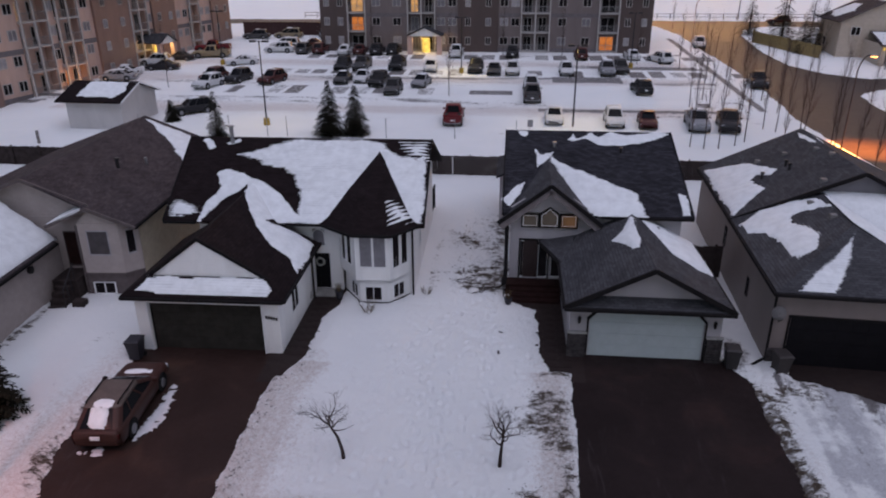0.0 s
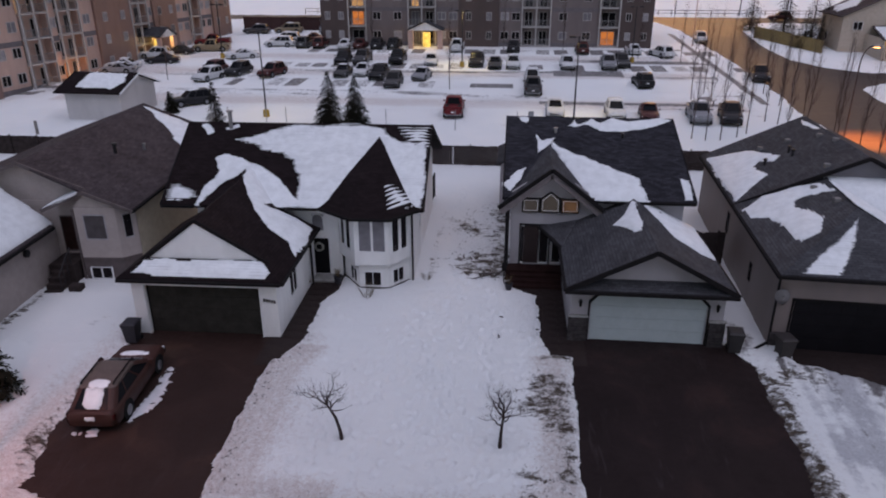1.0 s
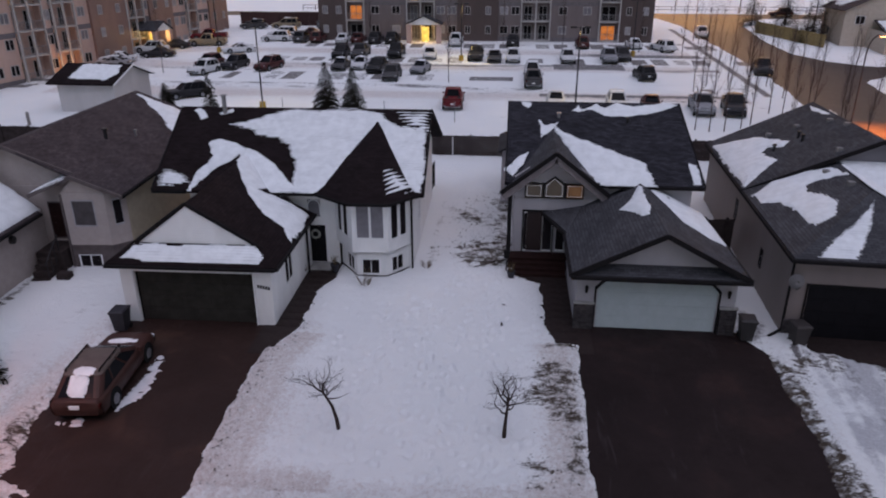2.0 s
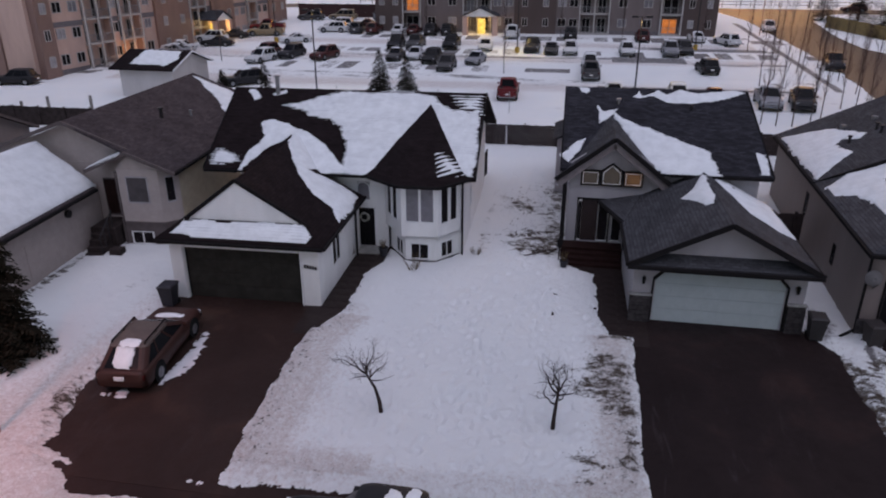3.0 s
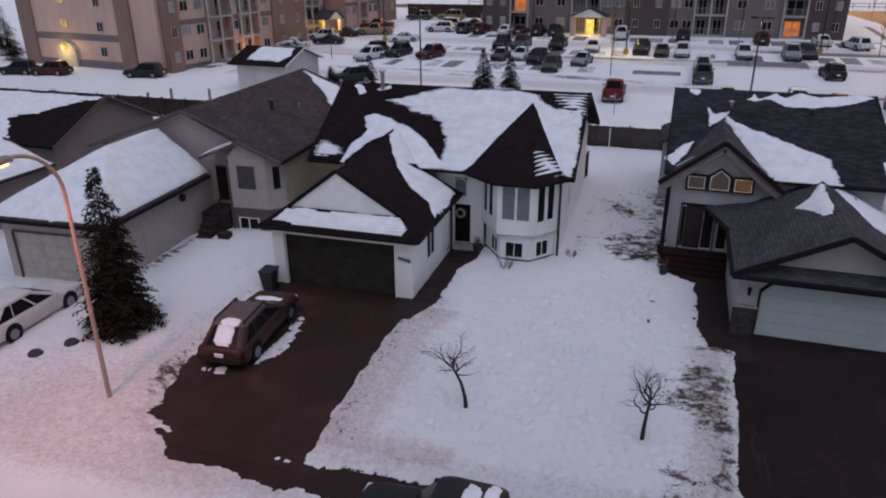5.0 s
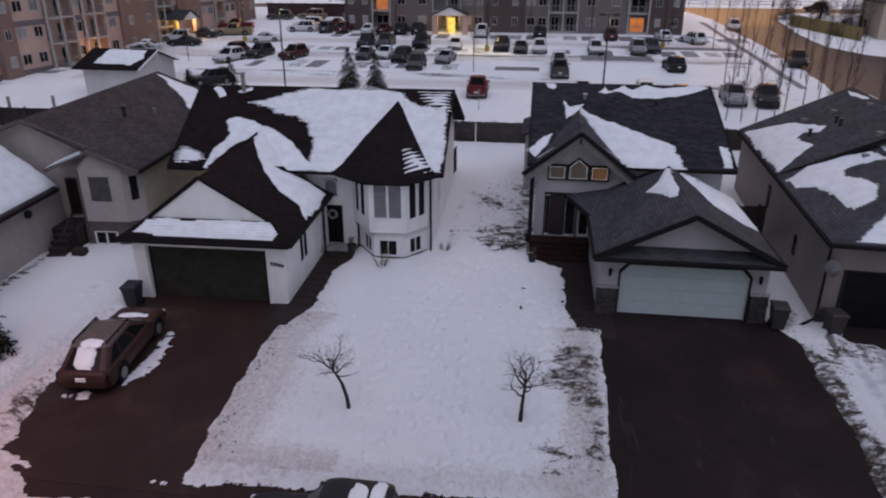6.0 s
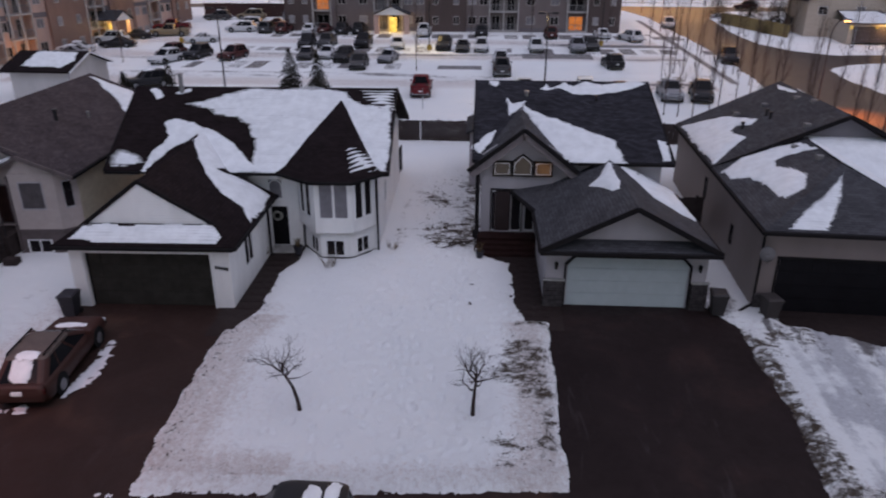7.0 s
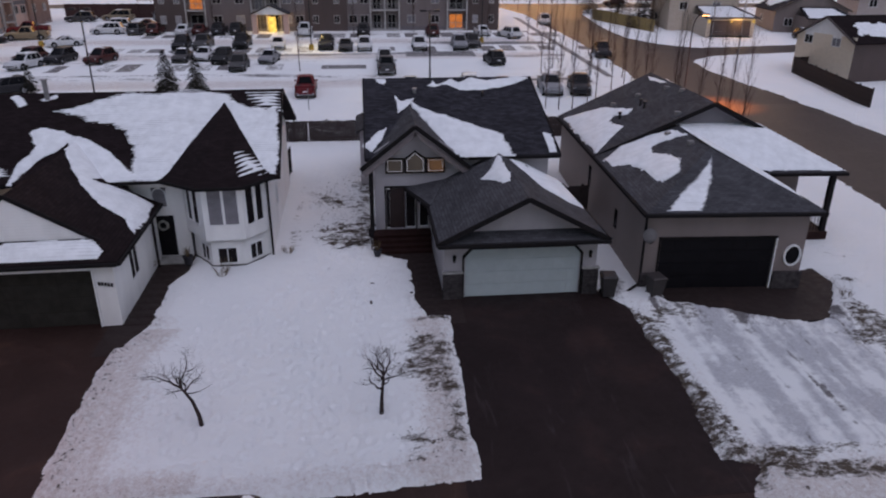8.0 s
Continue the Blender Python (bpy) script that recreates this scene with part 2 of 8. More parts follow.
def part(name, bm, material, parent, label="", smooth=False):
    """Links a bmesh, in the parent's own axes, as one mesh under it."""
    off = OFF.get(parent.name)
    if "wall" in name or "roof" in name or name in ("band", "soffit"):
        bmesh.ops.remove_doubles(bm, verts=bm.verts, dist=0.0015)
    if name == "trunk":
        bmesh.ops.remove_doubles(bm, verts=bm.verts, dist=0.008)
    if off is not None:
        bmesh.ops.translate(bm, verts=bm.verts, vec=(-off[0], -off[1], -off[2]))
    if name in APART:
        seen, piles = set(), []
        bm.verts.index_update()
        for v in bm.verts:
            if v.index not in seen:
                seen.add(v.index)
                pile, todo = set(), [v]
                while todo:
                    w = todo.pop()
                    pile.add(w.index)
                    for e in w.link_edges:
                        o = e.other_vert(w)
                        if o.index not in seen:
                            seen.add(o.index)
                            todo.append(o)
                piles.append(pile)
        for pile in piles[1:]:
            piece = bm.copy()
            bmesh.ops.delete(piece, geom=[v for i, v in enumerate(piece.verts) if i not in pile], context="VERTS")
            ob = new(name, finish(name, piece, material, smooth))
            ob.parent = parent
            tagged(ob, label)
        bmesh.ops.delete(bm, geom=[v for i, v in enumerate(list(bm.verts)) if i not in piles[0]], context="VERTS")
    ob = new(name, finish(name, bm, material, smooth))
    ob.parent = parent
    if off is not None:
        OFF[ob.name] = off
    return tagged(ob, label)


def solid(name, bm, material, label="", category="", group="", kind="", smooth=False):
    """A top-level thing of one mesh, in world axes."""
    return tagged(new(name, finish(name, bm, material, smooth)), label, category, group, kind)


def built(name, x, y, rz, label, category, group="", kind=""):
    """A thing whose parts are given in world axes before its turn rz about (x, y)."""
    e = thing(name, x, y, 0, rz, label, category, group, kind)
    OFF[e.name] = (x, y, 0)
    return e


def face(bm, pts):
    return bm.faces.new([bm.verts.new(p) for p in pts])


def box(bm, x0, x1, y0, y1, z0, z1, bevel=0.0):
    r = bmesh.ops.create_cube(bm, size=1.0)
    vs = r["verts"]
    for v in vs:
        v.co = Vector((x0 + (v.co.x + 0.5) * (x1 - x0), y0 + (v.co.y + 0.5) * (y1 - y0), z0 + (v.co.z + 0.5) * (z1 - z0)))
    if bevel:
        es = list({e for v in vs for e in v.link_edges})
        bmesh.ops.bevel(bm, geom=es, offset=bevel, segments=2, affect="EDGES", profile=0.6)
    return vs


def beam(bm, a, b, w, h, up=(0, 0, 1)):
    """A square bar from a to b; w across, h along up."""
    a, b, up = Vector(a), Vector(b), Vector(up)
    d = (b - a).normalized()
    s = d.cross(up)
    s = s.normalized() if s.length > 1e-4 else Vector((1, 0, 0))
    u = s.cross(d).normalized()
    c = [s * i * w / 2 + u * j * h / 2 for i, j in ((-1, -1), (1, -1), (1, 1), (-1, 1))]
    va, vb = [bm.verts.new(a + k) for k in c], [bm.verts.new(b + k) for k in c]
    bm.faces.new(va[::-1]), bm.faces.new(vb)
    for i in range(4):
        bm.faces.new((va[i], va[(i + 1) % 4], vb[(i + 1) % 4], vb[i]))


def tube(bm, a, b, ra, rb, n=8, cap=True):
    a, b = Vector(a), Vector(b)
    d = (b - a).normalized()
    s = d.cross(Vector((0, 0, 1)))
    s = s.normalized() if s.length > 1e-3 else Vector((1, 0, 0))
    u = s.cross(d)
    ra_ = [bm.verts.new(a + (s * math.cos(k) + u * math.sin(k)) * ra) for k in [2 * math.pi * i / n for i in range(n)]]
    rb_ = [bm.verts.new(b + (s * math.cos(k) + u * math.sin(k)) * rb) for k in [2 * math.pi * i / n for i in range(n)]]
    for i in range(n):
        bm.faces.new((ra_[i], ra_[(i + 1) % n], rb_[(i + 1) % n], rb_[i]))
    if cap:
        bm.faces.new(ra_[::-1]), bm.faces.new(rb_)


def prism(bm, pts, d):
    """A polygon swept along the vector d."""
    d = Vector(d)
    a = [bm.verts.new(p) for p in pts]
    b = [bm.verts.new(Vector(p) + d) for p in pts]
    fs = [bm.faces.new(a[::-1]), bm.faces.new(b)]
    for i in range(len(pts)):
        fs.append(bm.faces.new((a[i], a[(i + 1) % len(pts)], b[(i + 1) % len(pts)], b[i])))
    bmesh.ops.recalc_face_normals(bm, faces=fs)


def wall(bm, a, b, z0, z1, holes=(), t=0.16):
    """A wall from a to b (x, y), its outer face on the right hand of a to b, with holes (u0, u1, z0, z1) through it."""
    a, b = Vector((*a, 0)), Vector((*b, 0))
    n = (b - a).length
    d = (b - a) / n
    a, n = a + d * 0.004, n - 0.008
    inn = Vector((-d.y, d.x, 0)) * t
    us = sorted({0.0, n, *[h[0] for h in holes], *[h[1] for h in holes]})
    zs = sorted({z0, z1, *[h[2] for h in holes], *[h[3] for h in holes]})
    for u0, u1 in zip(us, us[1:]):
        for w0, w1 in zip(zs, zs[1:]):
            um, wm = (u0 + u1) / 2, (w0 + w1) / 2
            if any(h[0] < um < h[1] and h[2] < wm < h[3] for h in holes):
                continue
            p, q = a + d * u0, a + d * u1
            prism(bm, [(p.x, p.y, w0), (q.x, q.y, w0), (q.x, q.y, w1), (p.x, p.y, w1)], inn)


def roof_plane(bm, pts, t=0.12):
    """One roof plane as a slab; its first edge is the eave, and the shingles' courses run along it."""
    uv = bm.loops.layers.uv.verify()
    pts = [Vector(p) for p in pts]
    o, ux = pts[0], (pts[1] - pts[0]).normalized()
    nrm = ux.cross(pts[2] - pts[0]).normalized()
    if nrm.z < 0:
        nrm = -nrm
    vy = nrm.cross(ux)
    if vy.z < 0:
        vy = -vy
    a = [bm.verts.new(p) for p in pts]
    b = [bm.verts.new(p - Vector((0, 0, t))) for p in pts]
    fs = [bm.faces.new(a), bm.faces.new(b[::-1])]
    for i in range(len(pts)):
        fs.append(bm.faces.new((a[i], a[(i + 1) % len(pts)], b[(i + 1) % len(pts)], b[i])))
    bmesh.ops.recalc_face_normals(bm, faces=fs)
    for f in fs:
        for lp in f.loops:
            lp[uv].uv = ((lp.vert.co - o).dot(ux), (lp.vert.co - o).dot(vy))


def inside(poly, x, y):
    """Signed distance of numpy points to a polygon, positive inside."""
    d = np.full(x.shape, 1e9)
    odd = np.zeros(x.shape, bool)
    for (ax, ay), (bx, by) in zip(poly, poly[1:] + poly[:1]):
        ex, ey = bx - ax, by - ay
        t = np.clip(((x - ax) * ex + (y - ay) * ey) / (ex * ex + ey * ey + 1e-12), 0, 1)
        d = np.minimum(d, np.hypot(x - ax - t * ex, y - ay - t * ey))
        cr = (ay > y) != (by > y)
        with np.errstate(divide="ignore", invalid="ignore"):
            odd ^= cr & (x < ax + (y - ay) * ex / (by - ay if by != ay else 1e-12))
    return np.where(odd, d, -d)


def wobble(x, y, scale, seed=0.0):
    """Cheap smooth noise in about -1 to 1, for numpy points."""
    r = np.random.RandomState(int(seed * 7 + 3))
    out = np.zeros(x.shape)
    for k in range(9):
        a, f, p = r.rand() * 6.283, scale * (0.6 + 0.28 * k), r.rand() * 6.283
        out += np.sin((x * math.cos(a) + y * math.sin(a)) * f + p + 1.7 * np.sin(x * f * 0.43 * math.sin(a + 1) - y * f * 0.37 + p)) / (1 + 0.28 * k)
    return out / 4.2


def sheet(name, xs, ys, zf, material, keep=None):
    """A height field on the lines xs and ys; keep drops the quads that are nowhere wanted."""
    X, Y = np.meshgrid(xs, ys)
    Z = zf(X, Y)
    nx, ny = len(xs), len(ys)
    idx = np.arange(nx * ny).reshape(ny, nx)
    q = np.stack((idx[:-1, :-1], idx[:-1, 1:], idx[1:, 1:], idx[1:, :-1]), -1).reshape(-1, 4)
    if keep is not None:
        k = keep.ravel()
        q = q[k[q].any(1)]
    used = np.unique(q)
    back = np.full(nx * ny, -1)
    back[used] = np.arange(len(used))
    co = np.stack((X.ravel(), Y.ravel(), Z.ravel()), -1)[used]
    me = bpy.data.meshes.new(name)
    me.from_pydata(co.tolist(), [], back[q].tolist())
    me.materials.append(material)
    me.shade_smooth()
    return me, used


def roof_snow(house, pts, outline, depth=0.10, ragged=0.25, step=0.09, seed=1, courses=0.5, grow=0.0, full=False, thin=False, pitch=0.145, label="thin snow lying on the shingled roof"):
    """Snow on a roof plane pts (as for roof_plane); its outline is in metres along and up the plane from the first corner."""
    pts = [Vector(p) for p in pts]
    o, ux = pts[0], (pts[1] - pts[0]).normalized()
    nrm = ux.cross(pts[2] - pts[0]).normalized()
    nrm = nrm if nrm.z > 0 else -nrm
    vy = nrm.cross(ux)
    vy = vy if vy.z > 0 else -vy
    us, vs = [p[0] for p in outline], [p[1] for p in outline]
    xs, ys = np.arange(min(us) - 0.4, max(us) + 0.4, step), np.arange(min(vs) - 0.4, max(vs) + 0.4, step * 0.8)
    X, Y = np.meshgrid(xs, ys)
    border = [((p - o).dot(ux), (p - o).dot(vy)) for p in pts]
    d = inside(list(outline), X, Y) + grow + ragged * (0.7 * wobble(X, Y, 2.2, seed) + 0.5 * wobble(X, Y, 7.0, seed + 1)) - courses * ragged * ((Y / pitch) % 1.0)
    lip = inside(border, X, Y)
    d = np.where(lip > -0.14, d, -1.0) if full else np.minimum(d, lip + 0.05)
    h = np.where(d > 0, 0.012 + depth * (1 - np.exp(-np.maximum(d, 0) / 0.35)), -0.03)
    me, used = sheet("roof_snow", xs, ys, lambda a, b: h, THIN_SNOW if thin else SNOW, d > 0)
    m = Matrix((ux, vy, nrm)).transposed().to_4x4()
    m.translation = o
    ob = new("roof_snow", me)
    off = OFF[house.name]
    ob.matrix_world = house.matrix_world @ Matrix.Translation((-off[0], -off[1], 0)) @ m
    return tagged(ob, label, "snow", "snow on the roofs", "stuff")


# ---- ground ----
def lie(y):
    """The height of the bare ground: the drives fall to the street, the car park rises gently."""
    y = np.asarray(y, float)
    return np.where(y > 65, 0.04 * (np.minimum(y, 130) - 65), np.where(y > 26, 0.0, np.maximum(-0.42, -0.035 * (26 - y))))


def gz(y):
    return float(lie(y))


LEFT_DRIVE = [(-8.75, 26.0), (-8.45, 24.3), (-8.4, 20.8), (-8.25, 17.7), (-7.9, 15.2), (-12.6, 15.2), (-13.9, 16.0), (-14.7, 18.6), (-14.9, 25.9)]
LEFT_WALK = [(-9.2, 24.0), (-8.1, 24.0), (-7.45, 25.6), (-7.6, 29.6), (-7.1, 30.6), (-7.3, 32.5), (-9.6, 32.5), (-9.2, 26)]
RIGHT_DRIVE = [(3.85, 15.2), (3.9, 21.5), (4.05, 25.2), (4.0, 27.2), (10.4, 27.2), (11.3, 25.3), (11.25, 20.0), (10.9, 16.4), (11.0, 15.2)]
RIGHT_WALK = [(4.6, 25.0), (3.2, 25.35), (2.85, 26.5), (2.75, 30.8), (1.5, 31.6), (1.2, 33.5), (4.5, 33.5)]
APRON = [(13.0, 27.2), (13.0, 25.5), (14.0, 25.3), (15.5, 24.5), (17.9, 23.4), (18.9, 23.7), (19.6, 24.6), (20.4, 25.6), (21.0, 26.6), (20.9, 28.0), (18, 27.5)]
STREET = [(-13.6, 15.6), (-7.9, 15.5), (-3.0, 15.75), (3.9, 16.2), (11.0, 16.3), (11.9, 16.0), (11.2, 14.8), (13.0, 13.6), (30, 13.0), (46, 13.0), (46, 6.0), (-60, 6.0), (-60, 9.0), (-15, 9.6), (-9.0, 10.5), (-4.5, 13.2), (-6.6, 14.3), (-12.0, 14.3)]
MAIN_ROAD = [(26.5, 14), (29.8, 35), (30.6, 40), (31.4, 55), (31.0, 68), (30.6, 76), (31.4, 84), (31.8, 98), (31.6, 109), (31.0, 125), (31.6, 142), (30.5, 158), (12, 160), (-120, 160), (-120, 172), (160, 172),
             (160, 158), (52, 158), (46, 150), (43, 140), (41, 128), (40, 115), (40.4, 107), (43, 101), (47.4, 97.8), (62, 99.5), (90, 102), (90, 96), (58.4, 93.4), (49.7, 92.1), (45.2, 90.8), (42.2, 88), (41.3, 82), (41.8, 75), (43.0, 68), (43.0, 62), (42.1, 52), (40.6, 42), (36.5, 14)]
PAVED = [LEFT_DRIVE, LEFT_WALK, RIGHT_DRIVE, RIGHT_WALK, APRON, STREET, MAIN_ROAD]


def lines(*runs):
    out = []
    for a, b, s in runs:
        out += list(np.arange(a, b, s))
    return np.array(out)


GX = lines((-900, -200, 100), (-200, -90, 10), (-90, -34, 1.0), (-34, -23, 0.4), (-23, -9, 0.15), (-9, 4.5, 0.06), (4.5, 21.5, 0.12), (21.5, 50, 0.5), (50, 90, 1.2), (90, 200, 10), (200, 1000, 100))
GY = lines((-300, -20, 40), (-20, 12, 2), (12, 15.5, 0.12), (15.5, 33, 0.06), (33, 48, 0.1), (48, 118, 0.6), (118, 175, 1.2), (175, 300, 12), (300, 2600, 230))


def blob(x, y, cx, cy, rx, ry):
    return np.exp(-((x - cx) / rx) ** 2 - ((y - cy) / ry) ** 2)


X, Y = np.meshgrid(GX, GY)
pav = np.full(X.shape, -1e3)
for poly in PAVED:
    pav = np.maximum(pav, inside(poly, X, Y))
near = (np.abs(X) < 60) & (Y < 62)
pav_r = pav + np.where((Y < 18.5) & (X < -7.5), 0.26, np.where(Y < 62, 0.11, 0.25)) * (wobble(X, Y, 1.5, 1) + 0.8 * wobble(X, Y, 5.0, 2))
deep = np.where(Y < 62, 0.10, 0.06)
snow_h = np.where(pav_r > 0, -0.07 * np.minimum(1, pav_r / 0.2), deep * (1 - np.exp(np.minimum(pav_r, 0) / 0.16)))
# ploughed edges along the street and the drives
ridge = np.exp(-((-pav - 0.5) / 0.35) ** 2) * np.where(Y < 27, 0.10, 0.0)
lawn = np.where((pav_r < 0) & near, 1.0, 0.0)
snow_h += lawn * (ridge * (0.7 + 0.6 * wobble(X, Y, 2.3, 3)) + 0.035 * wobble(X, Y, 1.1, 4) + 0.028 * wobble(X, Y, 4.5, 5) + 0.016 * wobble(X, Y, 9, 6))
crumb = np.random.RandomState(4).rand(*X.shape)
snow_h += lawn * np.exp(-((-pav - 0.35) / 0.5) ** 2) * np.where(Y < 27, 0.12, 0.0) * (crumb - 0.4 + 0.5 * wobble(X, Y, 5.5, 51)) + lawn * 0.008 * (crumb - 0.5)
pits = np.random.RandomState(6).rand(*X.shape)
snow_h -= lawn * np.where((pits > 0.972) & (Y < 48), 0.075, 0.0) * np.clip(0.6 + wobble(X, Y, 0.6, 8), 0, 1)
# footsteps across the lawn and between the houses
def tread(x0, y0, x1, y1, seed, sway=0.5):
    """Dents of a line of footprints."""
    r = random.Random(seed)
    n = int(math.hypot(x1 - x0, y1 - y0) / 0.55)
    for k in range(n):
        f = k / n
        cx, cy = x0 + (x1 - x0) * f + sway * math.sin(f * 5 + seed) + (0.14 if k % 2 else -0.14), y0 + (y1 - y0) * f + r.uniform(-0.08, 0.08)
        i0, i1, j0, j1 = *np.searchsorted(GX, (cx - 0.5, cx + 0.5)), *np.searchsorted(GY, (cy - 0.6, cy + 0.6))
        px_, py_ = X[j0:j1, i0:i1], Y[j0:j1, i0:i1]
        e = ((px_ - cx) / 0.12) ** 2 + ((py_ - cy) / 0.17) ** 2
        old = snow_h[j0:j1, i0:i1]
        dent = old + lawn[j0:j1, i0:i1] * (-0.19 * np.exp(-e ** 2) + 0.03 * np.exp(-((e - 2.2) / 0.9) ** 2)) * r.uniform(0.6, 1.2)
        snow_h[j0:j1, i0:i1] = np.maximum(dent, np.minimum(old, 0.03))


for k, (a, b, c, d) in enumerate(((-6.5, 17.0, -1.0, 30.0), (-1.5, 17.0, 0.6, 31.0), (2.0, 19.0, -0.5, 33.0), (-5.5, 24.0, 2.5, 22.0), (-7.0, 20.0, 0.0, 18.5), (-0.4, 30.0, 0.2, 47.0), (-1.4, 29.0, -1.6, 48.0), (0.3, 26.0, -0.9, 50.0), (1.5, 17.0, 2.4, 28.5),
                                  (-3.5, 26.5, 1.8, 27.0), (-4.2, 18.0, -3.0, 28.5), (-6.4, 27.5, -1.0, 24.0), (-2.6, 20.0, 2.9, 19.0), (-0.6, 17.2, -1.8, 27.0), (0.9, 20.4, 0.9, 29.6), (-17.5, 20.5, -17.0, 28.5), (-18.6, 24.0, -16.0, 23.0), (-5.0, 17.5, -5.4, 25.5), (-3.4, 17.0, -1.2, 23.0), (1.6, 24.5, -3.0, 29.0), (0.2, 17.4, 2.6, 24.0), (-6.2, 22.0, -3.6, 17.2), (-1.0, 33.0, 0.7, 44.0), (-2.0, 35.0, 0.4, 39.0), (0.6, 18.0, -2.2, 25.5))):
    tread(a, b, c, d, k + 1)
steps = blob(X, Y, -0.8, 24, 3.2, 6) + blob(X, Y, -0.5, 38, 1.8, 10) + blob(X, Y, -3.0, 17.5, 5, 1.6)
snow_h -= lawn * np.clip(steps + 0.3, 0, 1) * 0.10 * np.clip(wobble(X, Y, 6.5, 7) * 1.6 - 0.3, 0, 1)
# wheel tracks in the snow-covered drive
drive_b = inside([(12.6, 25.6), (12.1, 16.4), (16.5, 16.2), (19.4, 20.5), (19.6, 24.2), (17.4, 25.2)], X, Y)
along = X - 15.3 - 0.06 * (Y - 20)
tracks = np.clip(drive_b, 0, 0.4) / 0.4 * np.clip(0.32 + 0.06 * np.sin(along * 5.2 + 1.2 * wobble(X, Y, 0.5, 9)) + 0.5 * wobble(along * 3.2, Y * 0.10, 1.3, 10) + 0.45 * wobble(along * 6.5, Y * 0.25, 1.6, 15) + 0.6 * wobble(X, Y, 1.0, 14) + 0.25 * wobble(X, Y, 3.0, 16), 0, 1)
snow_h -= np.where(drive_b > 0, 0.045 * tracks, 0)

# wear: R bare soil and grass, G slush and packed grey snow, B tyre marks
soil = np.zeros(X.shape)
LAWN_SOIL = [(2.9, 22.7, 1.1, 0.8, 1.0), (2.4, 21.6, 1.3, 0.55, 1.0), (3.2, 20.6, 0.8, 0.9, 0.95), (1.9, 18.2, 1.0, 0.5, 0.6), (2.2, 17.2, 0.9, 0.4, 0.5), (3.4, 24.9, 1.0, 0.35, 1.0), (3.5, 18.6, 0.4, 1.6, 0.8), (2.9, 23.6, 0.8, 0.5, 0.7), (0.2, 36.8, 1.7, 2.6, 0.45), (0.9, 34.0, 0.8, 1.8, 0.55), (0.0, 33.2, 1.2, 1.4, 0.5), (-2.7, 33.0, 0.5, 2.5, 0.5), (0.75, 40.0, 0.45, 6.0, 0.5), (-0.4, 43.0, 1.2, 2.5, 0.4)]
YARD_SOIL = [(-2.9, 38.0, 0.3, 5.0, 0.45), (11.45, 20.0, 0.48, 4.5, 1.3), (11.35, 23.4, 0.35, 1.8, 0.9), (11.3, 17.6, 0.65, 1.3, 1.3), (19.0, 22.2, 0.8, 0.9, 0.8), (14.6, 15.6, 1.8, 0.32, 1.0), (12.6, 16.0, 1.0, 0.4, 1.0), (13.6, 16.5, 2.6, 0.28, 0.8), (17.5, 16.2, 3.0, 0.25, 0.7), (13.6, 24.6, 0.7, 0.8, 0.9), (20.6, 23.6, 0.7, 1.6, 1.0), (12.2, 24.2, 0.35, 1.6, 0.8), (12.75, 24.9, 0.35, 0.9, 0.8), (20.2, 22.0, 0.8, 2.4, 0.9), (21.5, 26.5, 1.2, 1.0, 0.75), (22.6, 29.5, 0.8, 1.6, 0.6), (-21.3, 26.6, 0.4, 3.6, 0.95), (-17.3, 25.9, 0.5, 0.3, 0.7), (-16.9, 26.6, 0.5, 0.3, 0.6), (-15.0, 21.0, 0.35, 3.2, 0.75), (-14.6, 18.0, 0.7, 0.9, 0.7), (3.0, 68.0, 5.0, 0.9, 0.8), (8.0, 69.0, 2.0, 0.6, 0.6)]
for cx, cy, rx, ry, k in LAWN_SOIL + YARD_SOIL:
    soil += k * blob(X, Y, cx, cy, rx, ry)
soil += 0.5 * np.exp(-((pav + 0.3) / 0.4) ** 2) * np.where((Y < 26) & (Y > 16) & (X < -5) & (X > -9), 1, 0)
soil += 0.45 * np.exp(-((pav + 0.3) / 0.5) ** 2) * np.where((Y < 19) & (X > -20) & (X < -12), 1, 0)
soil += 0.55 * blob(X, Y, 13.5, 15.2, 2.5, 0.7) + 0.35 * blob(X, Y, 17.5, 15.0, 3.5, 0.6)
# broken turf and dirt along the drive, and between the two houses
edge = np.clip(1.15 - np.abs(X - 2.95) / 1.15, 0, 1) * np.clip((Y - 16.6) / 0.8, 0, 1) * np.clip((25.6 - Y) / 0.6, 0, 1)
soil += np.clip(edge * 1.5, 0, 1) * np.clip(0.02 + 1.0 * wobble(X * 0.7, Y * 1.5, 1.5, 21) + 0.7 * wobble(X, Y, 3.6, 22), 0, 1.3)
yard = np.clip(1.2 - np.abs(X + 0.6) / 2.2, 0, 1) * np.clip((Y - 32) / 1.5, 0, 1) * np.clip((46 - Y) / 3, 0, 1)
soil += np.clip(yard * 1.5, 0, 1) * np.clip(0.14 + 1.2 * wobble(X * 0.8, Y * 1.3, 1.0, 23) + 0.8 * wobble(X, Y, 2.6, 24), 0, 1.2)
rim = np.exp(-((pav + 0.75) / 0.7) ** 2) * np.where((Y < 25) & (Y > 16.2) & (X > -9) & (X < -4.0), 1, 0) + 0.8 * np.exp(-((X - 2.9) / 0.9) ** 2) * np.where((Y < 25) & (Y > 16), 1, 0)
soil += np.where(crumb > 0.89, 1.0, 0.0) * np.clip(0.75 * rim + 0.8 * yard, 0, 1) + np.where(crumb > 0.97, 0.5, 0.0) * np.where(Y < 50, 1, 0) * lawn * 0.6
slush = np.zeros(X.shape)
